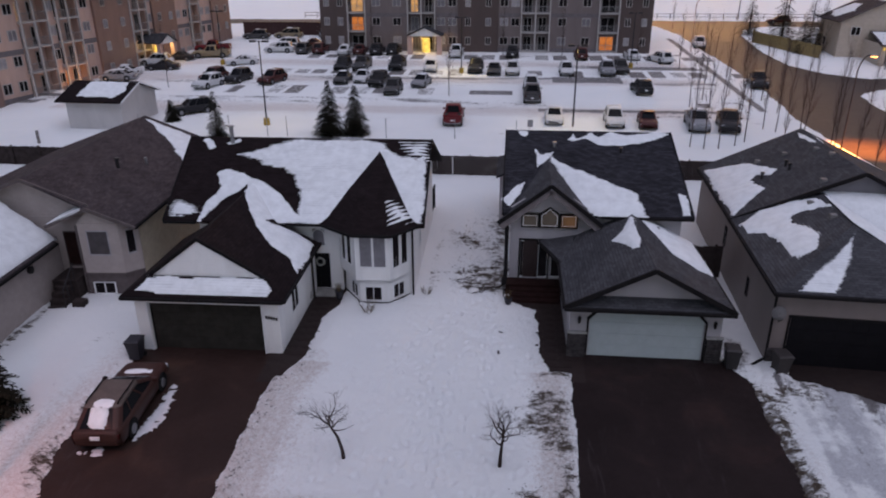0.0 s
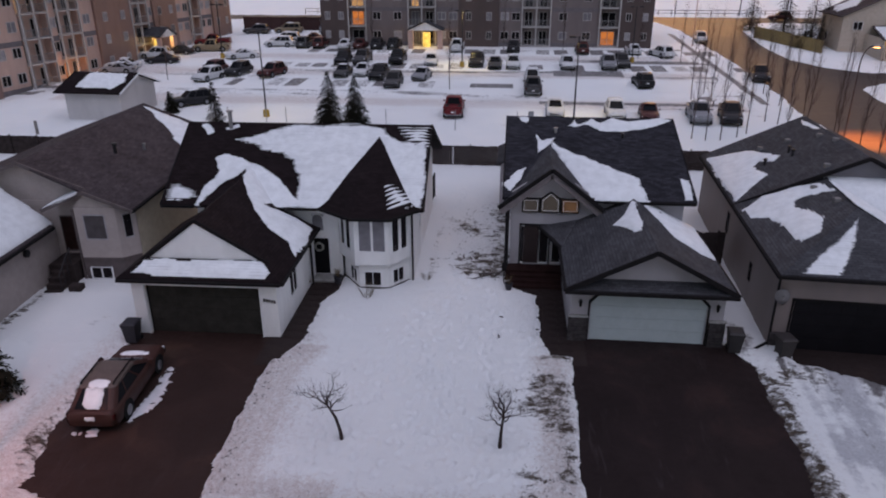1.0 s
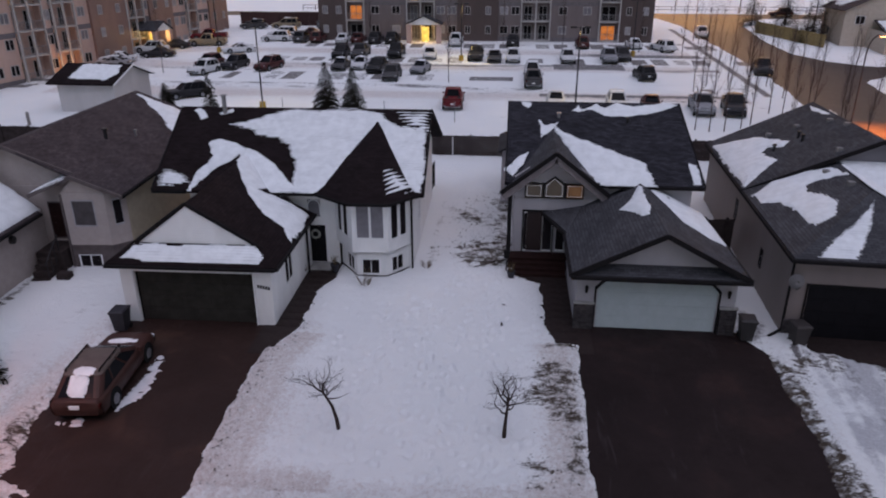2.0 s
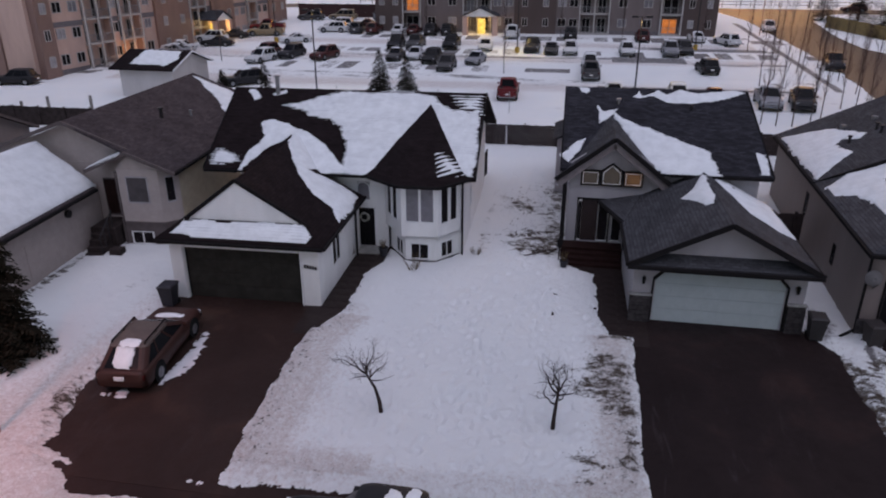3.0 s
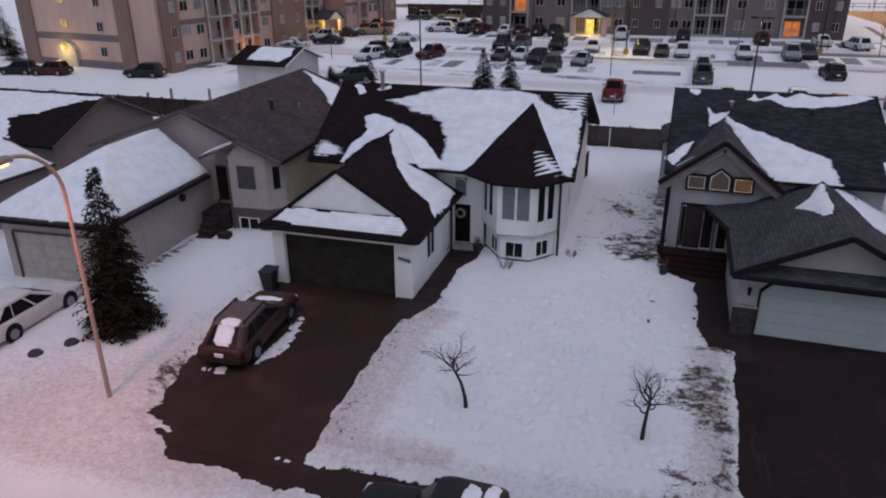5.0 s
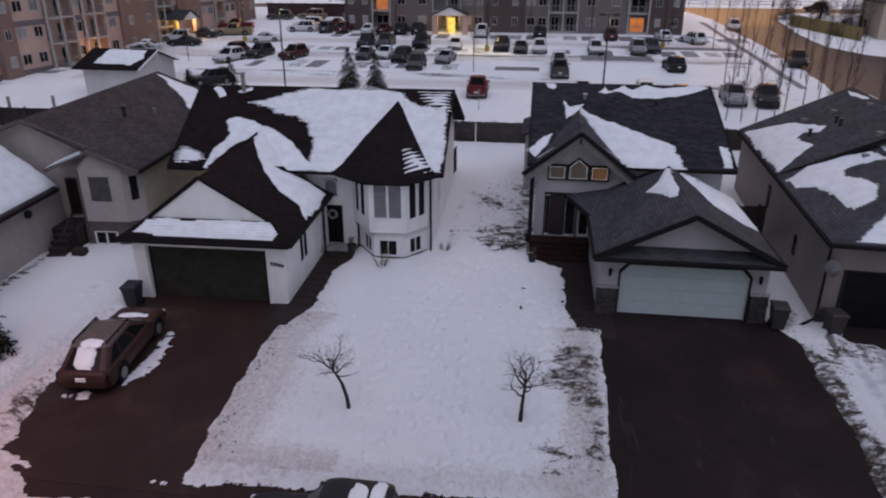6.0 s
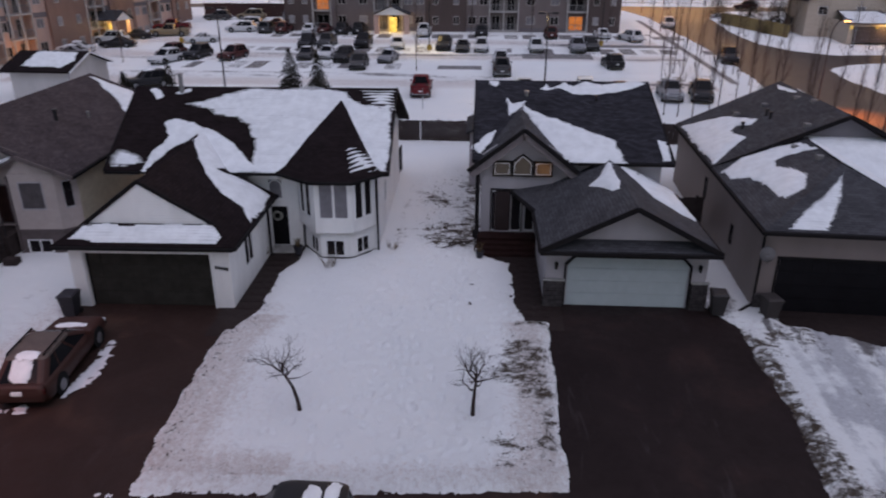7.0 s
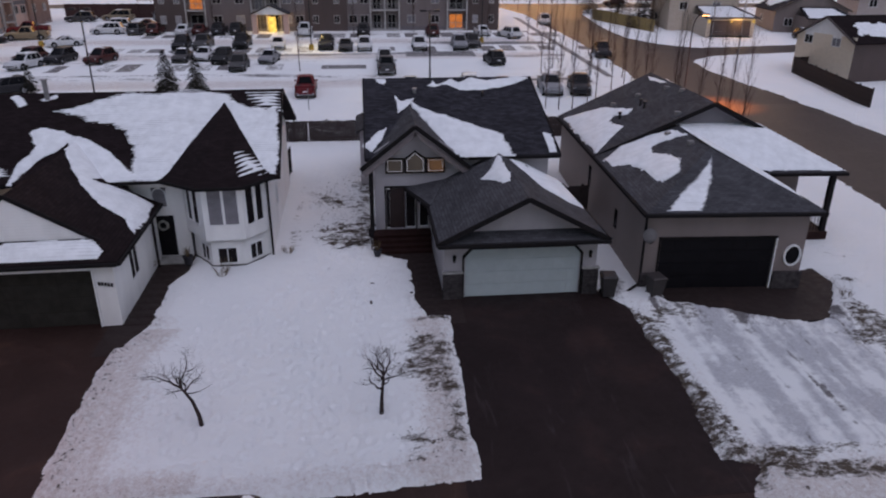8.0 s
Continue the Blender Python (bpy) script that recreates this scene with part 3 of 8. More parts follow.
slush += 0.8 * rim
for y0, w in ((77.0, 2.8), (93.3, 2.6), (105.5, 3.0)):
    slush += 0.85 * np.exp(-((Y - y0) / w) ** 2) * np.where((X > -52) & (X < 26), 1, 0)
slush += 0.4 * np.exp(-((X + 49) / 4) ** 2) * np.where((Y > 78) & (Y < 122), 1, 0)
slush += 0.5 * np.exp(-((pav + 0.5) / 0.9) ** 2) * np.where(Y < 26, 1, 0)
slush += 1.0 * blob(X, Y, 15.0, 15.2, 6, 1.2) + 0.75 * blob(X, Y, -18.0, 16.5, 5.0, 3.5) + 0.6 * blob(X, Y, -13.0, 14.0, 5.0, 1.2) + 0.4 * blob(X, Y, -16.2, 21, 1.0, 5)
slush += 0.55 * np.clip(blob(X, Y, -6.6, 20, 1.7, 4.5), 0, 1) + 0.2 * blob(X, Y, -1, 16.8, 9, 0.7) + 0.5 * blob(X, Y, -16, 14.5, 4, 2.2)
slush += np.where((Y > 70) & (Y < 125) & (X > -56) & (X < 27), 0.14 + 0.4 * np.clip(wobble(X * 0.16, Y * 0.9, 1.3, 12), 0, 1) + 0.25 * np.clip(wobble(X * 0.3, Y * 2.0, 1.6, 13), 0, 1), 0)
rut = np.where(drive_b > 0, np.clip(tracks * 1.35 + 0.10, 0, 1), 0)
stall = np.zeros(X.shape)
rs = random.Random(5)
for y0 in (86.5, 98.5, 111.0):
    for k in range(26):
        cx = -34 + k * 2.72 if y0 < 110 else -30 + k * 2.72
        if rs.random() < 0.75 and not (y0 < 90 and cx > -8):
            stall = np.maximum(stall, np.where((np.abs(X - cx) < 1.0) & (np.abs(Y - y0) < rs.uniform(1.6, 2.4)), rs.uniform(0.5, 1.0), 0))
for cx, cy, hx, hy in ((-1.5, 86, 2.6, 1.3), (10.8, 94.5, 4.5, 1.6), (-58, 78, 4, 1.0), (-56, 81.5, 4, 1.0), (-53.5, 85, 3, 0.9), (28.3, 106, 0.65, 27.5), (21.5, 102.4, 7.5, 0.8), (15, 77.6, 11, 0.7), (24.5, 90, 1.5, 0.5), (22.5, 81, 1.0, 1.2)):
    stall = np.maximum(stall, np.where((np.abs(X - cx) < hx) & (np.abs(Y - cy) < hy), 0.85, 0))


stall = np.maximum(stall, 0.9 * blob(X, Y, 11.1, 20.5, 0.3, 4.5) + 0.7 * blob(X, Y, 11.2, 27.5, 0.7, 1.4))
stall = np.maximum(stall, np.where(drive_b > -0.3, 1.0, 0.0) * np.clip((Y - 22.3) / 2.0, 0, 1) * np.clip(0.35 + 1.3 * wobble(along * 4.0, Y * 0.2, 1.4, 33), 0, 1.2))
streaks = np.clip(drive_b / 0.5, 0, 1) * np.clip(1.9 * wobble(along * 7.0, Y * 0.16, 1.6, 61) - 0.55 + 0.8 * wobble(X, Y, 0.9, 62), 0, 0.75)
stall = np.maximum(stall, streaks)
lot = np.where((Y > 72) & (Y < 125) & (X > -56) & (X < 27), 1.0, 0.0)
stall = np.maximum(stall, lot * np.clip(0.1 + 1.0 * wobble(X * 0.10, Y * 0.8, 1.2, 31) + 0.5 * wobble(X * 0.5, Y * 1.2, 1.5, 32) - np.where(np.minimum(np.minimum(np.abs(Y - 79.5), np.abs(Y - 92.8)), np.abs(Y - 105)) < 2.8, 0.0, 0.45), 0, 0.9))


def ground_surface():
    m, n, l, p = shade("snowy_ground")
    at = n.new("ShaderNodeAttribute")
    at.attribute_name = "wear"
    sep = n.new("ShaderNodeSeparateColor")
    l.new(at.outputs["Color"], sep.inputs[0])
    big, mid, fine, tiny = grain(n, l, 0.25, 5), grain(n, l, 2.6, 6, 0.72), grain(n, l, 11, 5, 0.7), grain(n, l, 45, 3)
    snow = ramp(n, l, big, [(0.3, (0.88, 0.90, 0.92)), (0.7, (0.93, 0.935, 0.945))])

    def over(amount, gain, noise_, base, col, lo=0.74, hi=0.90):
        k = n.new("ShaderNodeMath")
        k.operation, k.inputs[1].default_value, k.inputs[2].default_value = "MULTIPLY_ADD", 1.44, -0.42
        l.new(noise_, k.inputs[0])
        a = n.new("ShaderNodeMath")
        a.operation, a.inputs[1].default_value = "MULTIPLY_ADD", gain
        l.new(amount, a.inputs[0]), l.new(k.outputs[0], a.inputs[2])
        fac = ramp(n, l, a.outputs[0], [(lo, (0, 0, 0)), (hi, (1, 1, 1))])
        return mixc(n, l, fac, base, col)

    clump, crumbs = grain(n, l, 2.3, 10, 0.82, (0.8, 1.5, 1)), grain(n, l, 6.0, 9, 0.8)
    dirt = ramp(n, l, fine, [(0.3, (0.036, 0.025, 0.018)), (0.55, (0.080, 0.058, 0.042)), (0.75, (0.18, 0.14, 0.115))])
    grey = ramp(n, l, mid, [(0.3, (0.60, 0.50, 0.47)), (0.7, (0.80, 0.73, 0.72))])
    tyre = ramp(n, l, fine, [(0.3, (0.46, 0.46, 0.49)), (0.7, (0.66, 0.67, 0.71))])
    wetted = ramp(n, l, fine, [(0.3, (0.10, 0.085, 0.085)), (0.7, (0.26, 0.25, 0.26))])
    grit = ramp(n, l, tiny, [(0.35, (0.34, 0.26, 0.22)), (0.6, (0.82, 0.80, 0.80))])
    grey = mixc(n, l, 0.55, grey, grit)
    c = over(sep.outputs[1], 0.50, crumbs, snow, grey, 0.54, 0.90)
    c = over(sep.outputs[2], 0.80, mid, c, tyre, 0.52, 1.0)
    c = over(at.outputs["Alpha"], 0.72, mid, c, wetted, 0.56, 0.86)
    c = over(sep.outputs[0], 0.37, clump, c, dirt, 0.57, 0.70)
    l.new(c, p.inputs["Base Color"])
    p.inputs["Roughness"].default_value = 0.7
    p.inputs["Specular IOR Level"].default_value = 0.3
    add = n.new("ShaderNodeMath")
    l.new(fine, add.inputs[0]), l.new(tiny, add.inputs[1])
    add2 = n.new("ShaderNodeMath")
    add2.operation, add2.inputs[1].default_value = "MULTIPLY_ADD", 1.5
    l.new(grain(n, l, 4.2, 6, 0.6), add2.inputs[0]), l.new(add.outputs[0], add2.inputs[2])
    bump(n, l, p, add2.outputs[0], 0.8, 0.09)
    return m


def tarnish(me, used, r, g, b, a):
    col = me.color_attributes.new("wear", "FLOAT_COLOR", "POINT")
    v = np.stack((r.ravel(), g.ravel(), b.ravel(), a.ravel()), -1)[used]
    col.data.foreach_set("color", np.clip(v, 0, 1).astype(np.float32).ravel())


me, used = sheet("ground", GX, GY, lambda a, b: lie(b) + snow_h, ground_surface())
tarnish(me, used, soil, slush, rut, stall)
tagged(new("ground", me), "snow-covered ground with bare soil patches and footprints", "ground", "", "structure")


def paved(name, poly, material, label, category, dz=0.0, kind="structure", step=2.0):
    """A paved slab that follows the ground's fall."""
    bm = bmesh.new()
    f = bm.faces.new([bm.verts.new((x, y, 0)) for x, y in poly])
    for y0 in (14.0, 26.0, 65.0, 130.0):
        bmesh.ops.bisect_plane(bm, geom=bm.verts[:] + bm.edges[:] + bm.faces[:], plane_co=(0, y0, 0), plane_no=(0, 1, 0))
    bmesh.ops.triangulate(bm, faces=bm.faces[:])
    top = bm.faces[:]
    for v in bm.verts:
        v.co.z = gz(v.co.y) + dz
    r = bmesh.ops.extrude_face_region(bm, geom=top)
    bmesh.ops.translate(bm, verts=[v for v in r["geom"] if isinstance(v, bmesh.types.BMVert)], vec=(0, 0, -0.12))
    bmesh.ops.recalc_face_normals(bm, faces=bm.faces)
    return solid(name, bm, material, label, category, "", kind)


paved("driveway_left", [(-15.3, 26.2), (-15.3, 15.0), (-7.4, 15.0), (-7.4, 26.2)], LAMPLIT_DRIVE_TAR, "wet dark asphalt driveway edged with snow", "driveway", 0.004)
paved("driveway_right", [(3.4, 27.0), (3.4, 15.0), (11.9, 15.0), (11.9, 27.0)], DRIVE, "wet dark asphalt driveway before the white garage door", "driveway", 0.004)
paved("footpath_left", [(-9.0, 23.5), (-6.8, 23.5), (-6.8, 32.6), (-9.0, 32.6)], WET_WALK, "narrow wet path along the garage wall to the front door", "path", 0.012)
paved("footpath_right", [(0.9, 24.6), (4.6, 24.6), (4.6, 33.6), (0.9, 33.6)], WET_WALK, "wet paved path leading to the porch", "path", 0.012)
paved("apron_right", [(12.6, 27.4), (12.6, 23.6), (21.2, 23.6), (21.2, 28.4)], WET_WALK, "wet concrete apron before the black garage door", "paving", 0.004)
paved("street", [(-70, 16.6), (-70, 4), (60, 4), (60, 16.6)], STREET_TAR, "wet residential street with snow along its edges", "street", -0.006)
paved("road", [(24, 10), (28.4, 40), (29.6, 55), (29.2, 68), (28.8, 78), (29.6, 86), (30, 98), (29.8, 110), (29, 135), (28, 157), (-130, 157), (-130, 174), (170, 174), (170, 156), (53, 156), (47.5, 150), (44.6, 140), (42.6, 128), (41.6, 116),
               (42, 108), (44, 102.6), (48, 99.4), (62, 101), (92, 103.6), (92, 94.4), (58.4, 91.8), (49.8, 90.4), (46, 89.2), (44, 86.6), (43, 82), (43.4, 75.6), (44.6, 68), (44.6, 61), (43.7, 52), (42.4, 42), (39, 10)], ROAD, "wet asphalt road with thawed lanes", "road", -0.012)


def paving_slabs(path, xs, ys, z):
    """Square slabs laid on a path, a little uneven."""
    bm = bmesh.new()
    box(bm, -0.285, 0.285, -0.285, 0.285, -0.03, 0.012, 0.008)
    me = finish("slab", bm, WET_WALK)
    rs = random.Random(9)
    for x in xs:
        for y in ys:
            ob = new("slab", me)
            ob.parent = path
            ob.matrix_basis = pose(x + rs.uniform(-0.012, 0.012), y, gz(y) + z + rs.uniform(0, 0.008), rs.uniform(-1, 1), rs.uniform(-1, 1), rs.uniform(-2, 2))


for ob in list(scene.collection.objects):
    if ob.name == "footpath_right":
        paving_slabs(ob, (3.2, 3.8), np.arange(25.9, 31.0, 0.6), 0.014)
        paving_slabs(ob, (1.9, 2.5, 3.1, 3.7), (31.15,), 0.014)
    elif ob.name == "footpath_left":
        paving_slabs(ob, (-8.25, -7.85), np.arange(25.9, 31.0, 0.6), 0.014)


def slab_snow(poly, depth, seed, label="crust of old snow lying on the wet driveway"):
    """A low irregular crust of snow on paving."""
    xs, ys = [p[0] for p in poly], [p[1] for p in poly]
    gx, gy = np.arange(min(xs) - 0.3, max(xs) + 0.3, 0.05), np.arange(min(ys) - 0.3, max(ys) + 0.3, 0.05)
    X_, Y_ = np.meshgrid(gx, gy)
    d = inside(poly, X_, Y_) - 0.05 + 0.28 * wobble(X_, Y_, 3.2, seed) + 0.36 * wobble(X_, Y_, 11, seed + 1)
    me_, _ = sheet("snow_crust", gx, gy, lambda a, b: lie(b) + np.where(d > 0, 0.015 + depth * (1 - np.exp(-np.maximum(d, 0) / 0.12)), -0.02), OLD_CRUST, d > 0)
    tagged(new("snow_crust", me_), label, "snow", "snow on the drive", "stuff")


slab_snow([(-12.4, 19.4), (-12.05, 19.4), (-11.85, 20.6), (-11.75, 21.6), (-12.0, 22.9), (-12.3, 23.0), (-12.25, 21.5)], 0.04, 41)
slab_snow([(-13.6, 18.55), (-12.8, 18.6), (-12.75, 18.85), (-13.6, 18.8)], 0.06, 43)


# ---- parts of houses ----
def sash(parent, a, d, w, z0, z1, frame_mat=WHITE_TRIM, bars=1, behind=BLIND, arch=False, depth=0.10, fw=0.06, peak=0.0):
    """A window: frame, panes, what hangs behind it. a: lower corner (x, y) on the wall's face; d: way along the wall."""
    d = Vector((*d, 0)).normalized()
    n = Vector((-d.y, d.x, 0))
    a = Vector((*a, 0))

    def at(u, k, z):
        return tuple(a + d * u + n * k + Vector((0, 0, z)))

    win = new("window")
    win.parent = parent
    if parent.name in OFF:
        OFF[win.name] = OFF[parent.name]
    top = [at(0, 0, z1), at(w, 0, z1)]
    if arch:
        r = w / 2
        top = [at(r - r * math.cos(k * math.pi / 10), 0, z1 - r + r * math.sin(k * math.pi / 10)) for k in range(11)]
    elif peak:
        top = [at(0, 0, z1), at(w / 2, 0, z1 + peak), at(w, 0, z1)]
    ring = [at(0, 0, z0)] + top + [at(w, 0, z0)]
    c = sum((Vector(p) for p in ring), Vector()) / len(ring)
    bm = bmesh.new()
    for p, q in zip(ring, ring[1:] + ring[:1]):
        p, q = Vector(p), Vector(q)
        pi, qi = p + (c - p).normalized() * fw * 1.3, q + (c - q).normalized() * fw * 1.3
        prism(bm, [p - n * 0.025, q - n * 0.025, qi - n * 0.025, pi - n * 0.025], n * depth)
    for k in range(bars):
        u = w * (k + 1) / (bars + 1)
        beam(bm, at(u, 0.0, z0 + fw), at(u, 0.0, z1 - fw + (peak if bars == 1 else 0)), fw * 0.9, 0.05, n)
    part("window_frame", bm, frame_mat, win)
    bm = bmesh.new()
    face(bm, [Vector(p) - n * 0.010 for p in ring])
    pane = part("pane", bm, PANE, win)
    pane.visible_shadow = False
    bm = bmesh.new()
    face(bm, [Vector(p) + n * 0.012 for p in ring])
    part("blind" if behind in (BLIND, CURTAIN) else "room", bm, behind, win)
    return win


def panel_door(parent, x0, x1, y, z0, z1, mat, rows, cols, name="garage_door"):
    """An overhead door in rows of raised panels, facing -y."""
    bm = bmesh.new()
    h = (z1 - z0) / rows
    for r in range(rows):
        box(bm, x0, x1, y, y + 0.05, z0 + r * h + 0.006, z0 + (r + 1) * h - 0.006)
        for c in range(cols):
            w = (x1 - x0) / cols
            box(bm, x0 + c * w + 0.07, x0 + (c + 1) * w - 0.07, y - 0.012, y + 0.01, z0 + r * h + 0.09, z0 + (r + 1) * h - 0.09, 0.005)
    return part(name, bm, mat, parent)


def gutter(parent, a, b, mat=BLACK_TRIM, name="gutter"):
    bm = bmesh.new()
    beam(bm, a, b, 0.11, 0.13)
    return part(name, bm, mat, parent)


def bars(parent, name, mat, *pairs, w=0.05, h=0.16):
    for a, b in pairs:
        bm = bmesh.new()
        beam(bm, a, b, w, h)
        part(name, bm, mat, parent)


def roof(parent, name, mat, planes, t=0.12):
    bm = bmesh.new()
    for p in planes:
        roof_plane(bm, p, t)
    return part(name, bm, mat, parent)


def vent_pipe(house, x, y, z, h=0.5, r=0.06, mat=DARK_STEEL, cap=True):
    bm = bmesh.new()
    tube(bm, (x, y, z - 0.3), (x, y, z + h), r, r, 10)
    if cap:
        tube(bm, (x, y, z + h), (x, y, z + h + 0.08), r * 1.7, r * 1.5, 10)
    return part("vent_pipe", bm, mat, house)


def box_vent(house, x, y, z, w=0.28, mat=None):
    bm = bmesh.new()
    box(bm, x - w / 2, x + w / 2, y - w / 2, y + w / 2, z - 0.25, z + 0.11, 0.03)
    return part("roof_vent", bm, mat or VENT, house)


def wall_lamp(house, x, y, z):
    bm = bmesh.new()
    box(bm, x - 0.05, x + 0.05, y - 0.03, y, z - 0.05, z + 0.16, 0.01)
    tube(bm, (x, y - 0.09, z - 0.12), (x, y - 0.09, z + 0.12), 0.05, 0.075, 6)
    tube(bm, (x, y - 0.09, z + 0.12), (x, y - 0.09, z + 0.22), 0.09, 0.015, 6)
    return part("wall_lamp", bm, BLACK_TRIM, house, "black lantern on the garage wall")


# ---- white bungalow with the turret bay ----
L = built("white_house", -9.0, 30.0, 1.5, "white house with black shingles, turret bay and green garage door", "house")
EV, RZ, RY = 3.97, 6.75, 37.7          # main eave, ridge height, ridge line
GE, GR, GXR, SK = 2.78, 5.12, -12.1, 0.95   # garage eave, ridge, ridge line, setback of its gable
gl, gr_, gf = -15.4, -8.3, 25.3     # garage roof edges and front

bm = bmesh.new()
wall(bm, (-15.0, 25.65), (-8.62, 25.65), -0.2, GE, [(0.6, 5.6, -0.2, 2.36)])
wall(bm, (-8.62, 25.65), (-8.62, 32.1), -0.2, GE, [(1.9, 3.0, 0.95, 2.35)])
wall(bm, (-15.0, 32.1), (-15.0, 25.65), -0.2, GE)
part("garage_wall", bm, WHITE, L)
bm = bmesh.new()
wall(bm, (-9.6, 32.2), (-7.2, 32.2), -0.2, EV, [(0.74, 1.72, 0.1, 2.06), (0.90, 1.54, 2.45, 3.4)])
wall(bm, (-3.5, 31.75), (-3.5, 43.2), -0.2, EV, [(3.0, 3.9, 1.4, 2.6)])
wall(bm, (-14.9, 43.2), (-14.9, 33.0), -0.2, EV)
wall(bm, (-14.9, 33.0), (-9.6, 33.0), -0.2, EV)
wall(bm, (-3.5, 43.2), (-14.9, 43.2), -0.2, EV)
for x in (-3.5, -14.74):
    prism(bm, [(x, 31.9, EV), (x, RY, RZ - 0.25), (x, 43.1, EV)], (-0.16, 0, 0))
part("main_wall", bm, WHITE, L)
# the bay, in two stages, the lower set back
BAY_UP = [(-7.3, 32.1), (-6.18, 30.45), (-4.48, 30.45), (-3.55, 31.75)]
BAY_LO = [(-7.05, 32.1), (-6.05, 30.65), (-4.6, 30.65), (-3.62, 31.85)]
bm = bmesh.new()
wall(bm, BAY_UP[0], BAY_UP[1], 1.35, EV, [(0.35, 0.78, 2.0, 3.75), (1.0, 1.5, 2.0, 3.75)])
wall(bm, BAY_UP[1], BAY_UP[2], 1.35, EV, [(0.22, 0.82, 2.1, 3.8), (0.90, 1.50, 2.1, 3.8)])
wall(bm, BAY_UP[2], BAY_UP[3], 1.35, EV, [(0.2, 0.66, 2.0, 3.75), (0.82, 1.24, 2.0, 3.75)])
prism(bm, [(x, y, 1.35) for x, y in BAY_UP], (0, 0, 0.06))
wall(bm, BAY_LO[0], BAY_LO[1], -0.2, 1.35, [(0.75, 1.5, 0.24, 1.0)])
wall(bm, BAY_LO[1], BAY_LO[2], -0.2, 1.35, [(0.25, 1.1, 0.22, 0.98)])
wall(bm, BAY_LO[2], BAY_LO[3], -0.2, 1.35, [(0.3, 1.05, 0.24, 1.0)])
part("bay_wall", bm, WHITE, L)
bm = bmesh.new()
for a, b in zip(BAY_LO, BAY_LO[1:]):
    beam(bm, (*a, 0.0), (*b, 0.0), 0.12, 0.28)
part("plinth", bm, DARK_STEEL, L)


def along(a, b, u):
    d = Vector((b[0] - a[0], b[1] - a[1]))
    return tuple(Vector(a) + d.normalized() * u), tuple(d)


for seg, u, w, z0, z1, k, bh in ((BAY_UP[:2], 0.35, 0.43, 2.0, 3.75, 0, DARK_ROOM), (BAY_UP[:2], 1.0, 0.5, 2.0, 3.75, 0, DARK_ROOM), (BAY_UP[1:3], 0.22, 0.6, 2.1, 3.8, 0, BLIND), (BAY_UP[1:3], 0.90, 0.6, 2.1, 3.8, 0, BLIND),
                             (BAY_UP[2:], 0.2, 0.46, 2.0, 3.75, 0, DARK_ROOM), (BAY_UP[2:], 0.82, 0.42, 2.0, 3.75, 0, DARK_ROOM), (BAY_LO[:2], 0.75, 0.75, 0.24, 1.0, 1, DARK_ROOM), (BAY_LO[1:3], 0.25, 0.85, 0.22, 0.98, 1, DARK_ROOM),
                             (BAY_LO[2:], 0.3, 0.75, 0.24, 1.0, 1, DARK_ROOM)):
    a, d = along(seg[0], seg[1], u)
    sash(L, a, d, w, z0, z1, WHITE_TRIM, k, bh, fw=0.035)
sash(L, (-8.7, 32.2), (1, 0), 0.64, 2.45, 3.4, WHITE_TRIM, 0, BLIND, arch=True, fw=0.04)
sash(L, (-8.62, 27.55), (0, 1), 1.1, 0.95, 2.35, WHITE_TRIM, 1, DARK_ROOM, fw=0.05)
sash(L, (-3.5, 34.75), (0, 1), 0.9, 1.4, 2.6, WHITE_TRIM, 1, DARK_ROOM, fw=0.05)
# front door with its wreath
bm = bmesh.new()
box(bm, -8.86, -7.88, 32.22, 32.27, 0.1, 2.06)
for z0, z1 in ((0.25, 0.85), (0.98, 1.35)):
    for x0, x1 in ((-8.74, -8.42), (-8.32, -8.0)):
        box(bm, x0, x1, 32.205, 32.23, z0, z1, 0.006)
d1 = part("front_door", bm, BLACK_DOOR, L, "black front door with a wreath")
bm = bmesh.new()
rings = []
for k in range(29):
    a = 2 * math.pi * k / 28
    rr = 0.055 + 0.014 * math.sin(k * 7.3)
    rings.append([(-8.37 + (0.2 + rr * math.cos(v)) * math.cos(a), 32.16 + rr * 0.8 * math.sin(v), 1.6 + (0.2 + rr * math.cos(v)) * math.sin(a)) for v in (0, 1.05, 2.09, 3.14, 4.19, 5.24)])
ring_rows = [[bm.verts.new(p) for p in r] for r in rings[:-1]]
for r0, r1 in zip(ring_rows, ring_rows[1:] + ring_rows[:1]):
    for i in range(6):
        bm.faces.new((r0[i], r0[(i + 1) % 6], r1[(i + 1) % 6], r1[i]))
part("wreath", bm, plain("pale_wreath", (0.30, 0.30, 0.27), 0.9), d1, "pale wreath on the door")
bars(L, "door_casing", WHITE_TRIM, ((-8.91, 32.19, 0.0), (-8.91, 32.19, 2.15)), ((-7.83, 32.19, 0.0), (-7.83, 32.19, 2.15)), w=0.08, h=0.05)
panel_door(L, -14.4, -9.4, 25.84, 0.0, 2.36, GREEN_DOOR, 4, 8)
bars(L, "door_frame", WHITE_TRIM, ((-14.45, 25.62, 0), (-14.45, 25.62, 2.42)), ((-9.35, 25.62, 0), (-9.35, 25.62, 2.42)), ((-14.5, 25.62, 2.4), (-9.3, 25.62, 2.4)), w=0.05, h=0.10)
bars(L, "door_stop", BLACK_TRIM, ((-14.38, 25.80, 0), (-14.38, 25.80, 2.36)), ((-9.42, 25.80, 0), (-9.42, 25.80, 2.36)), w=0.05, h=0.05)

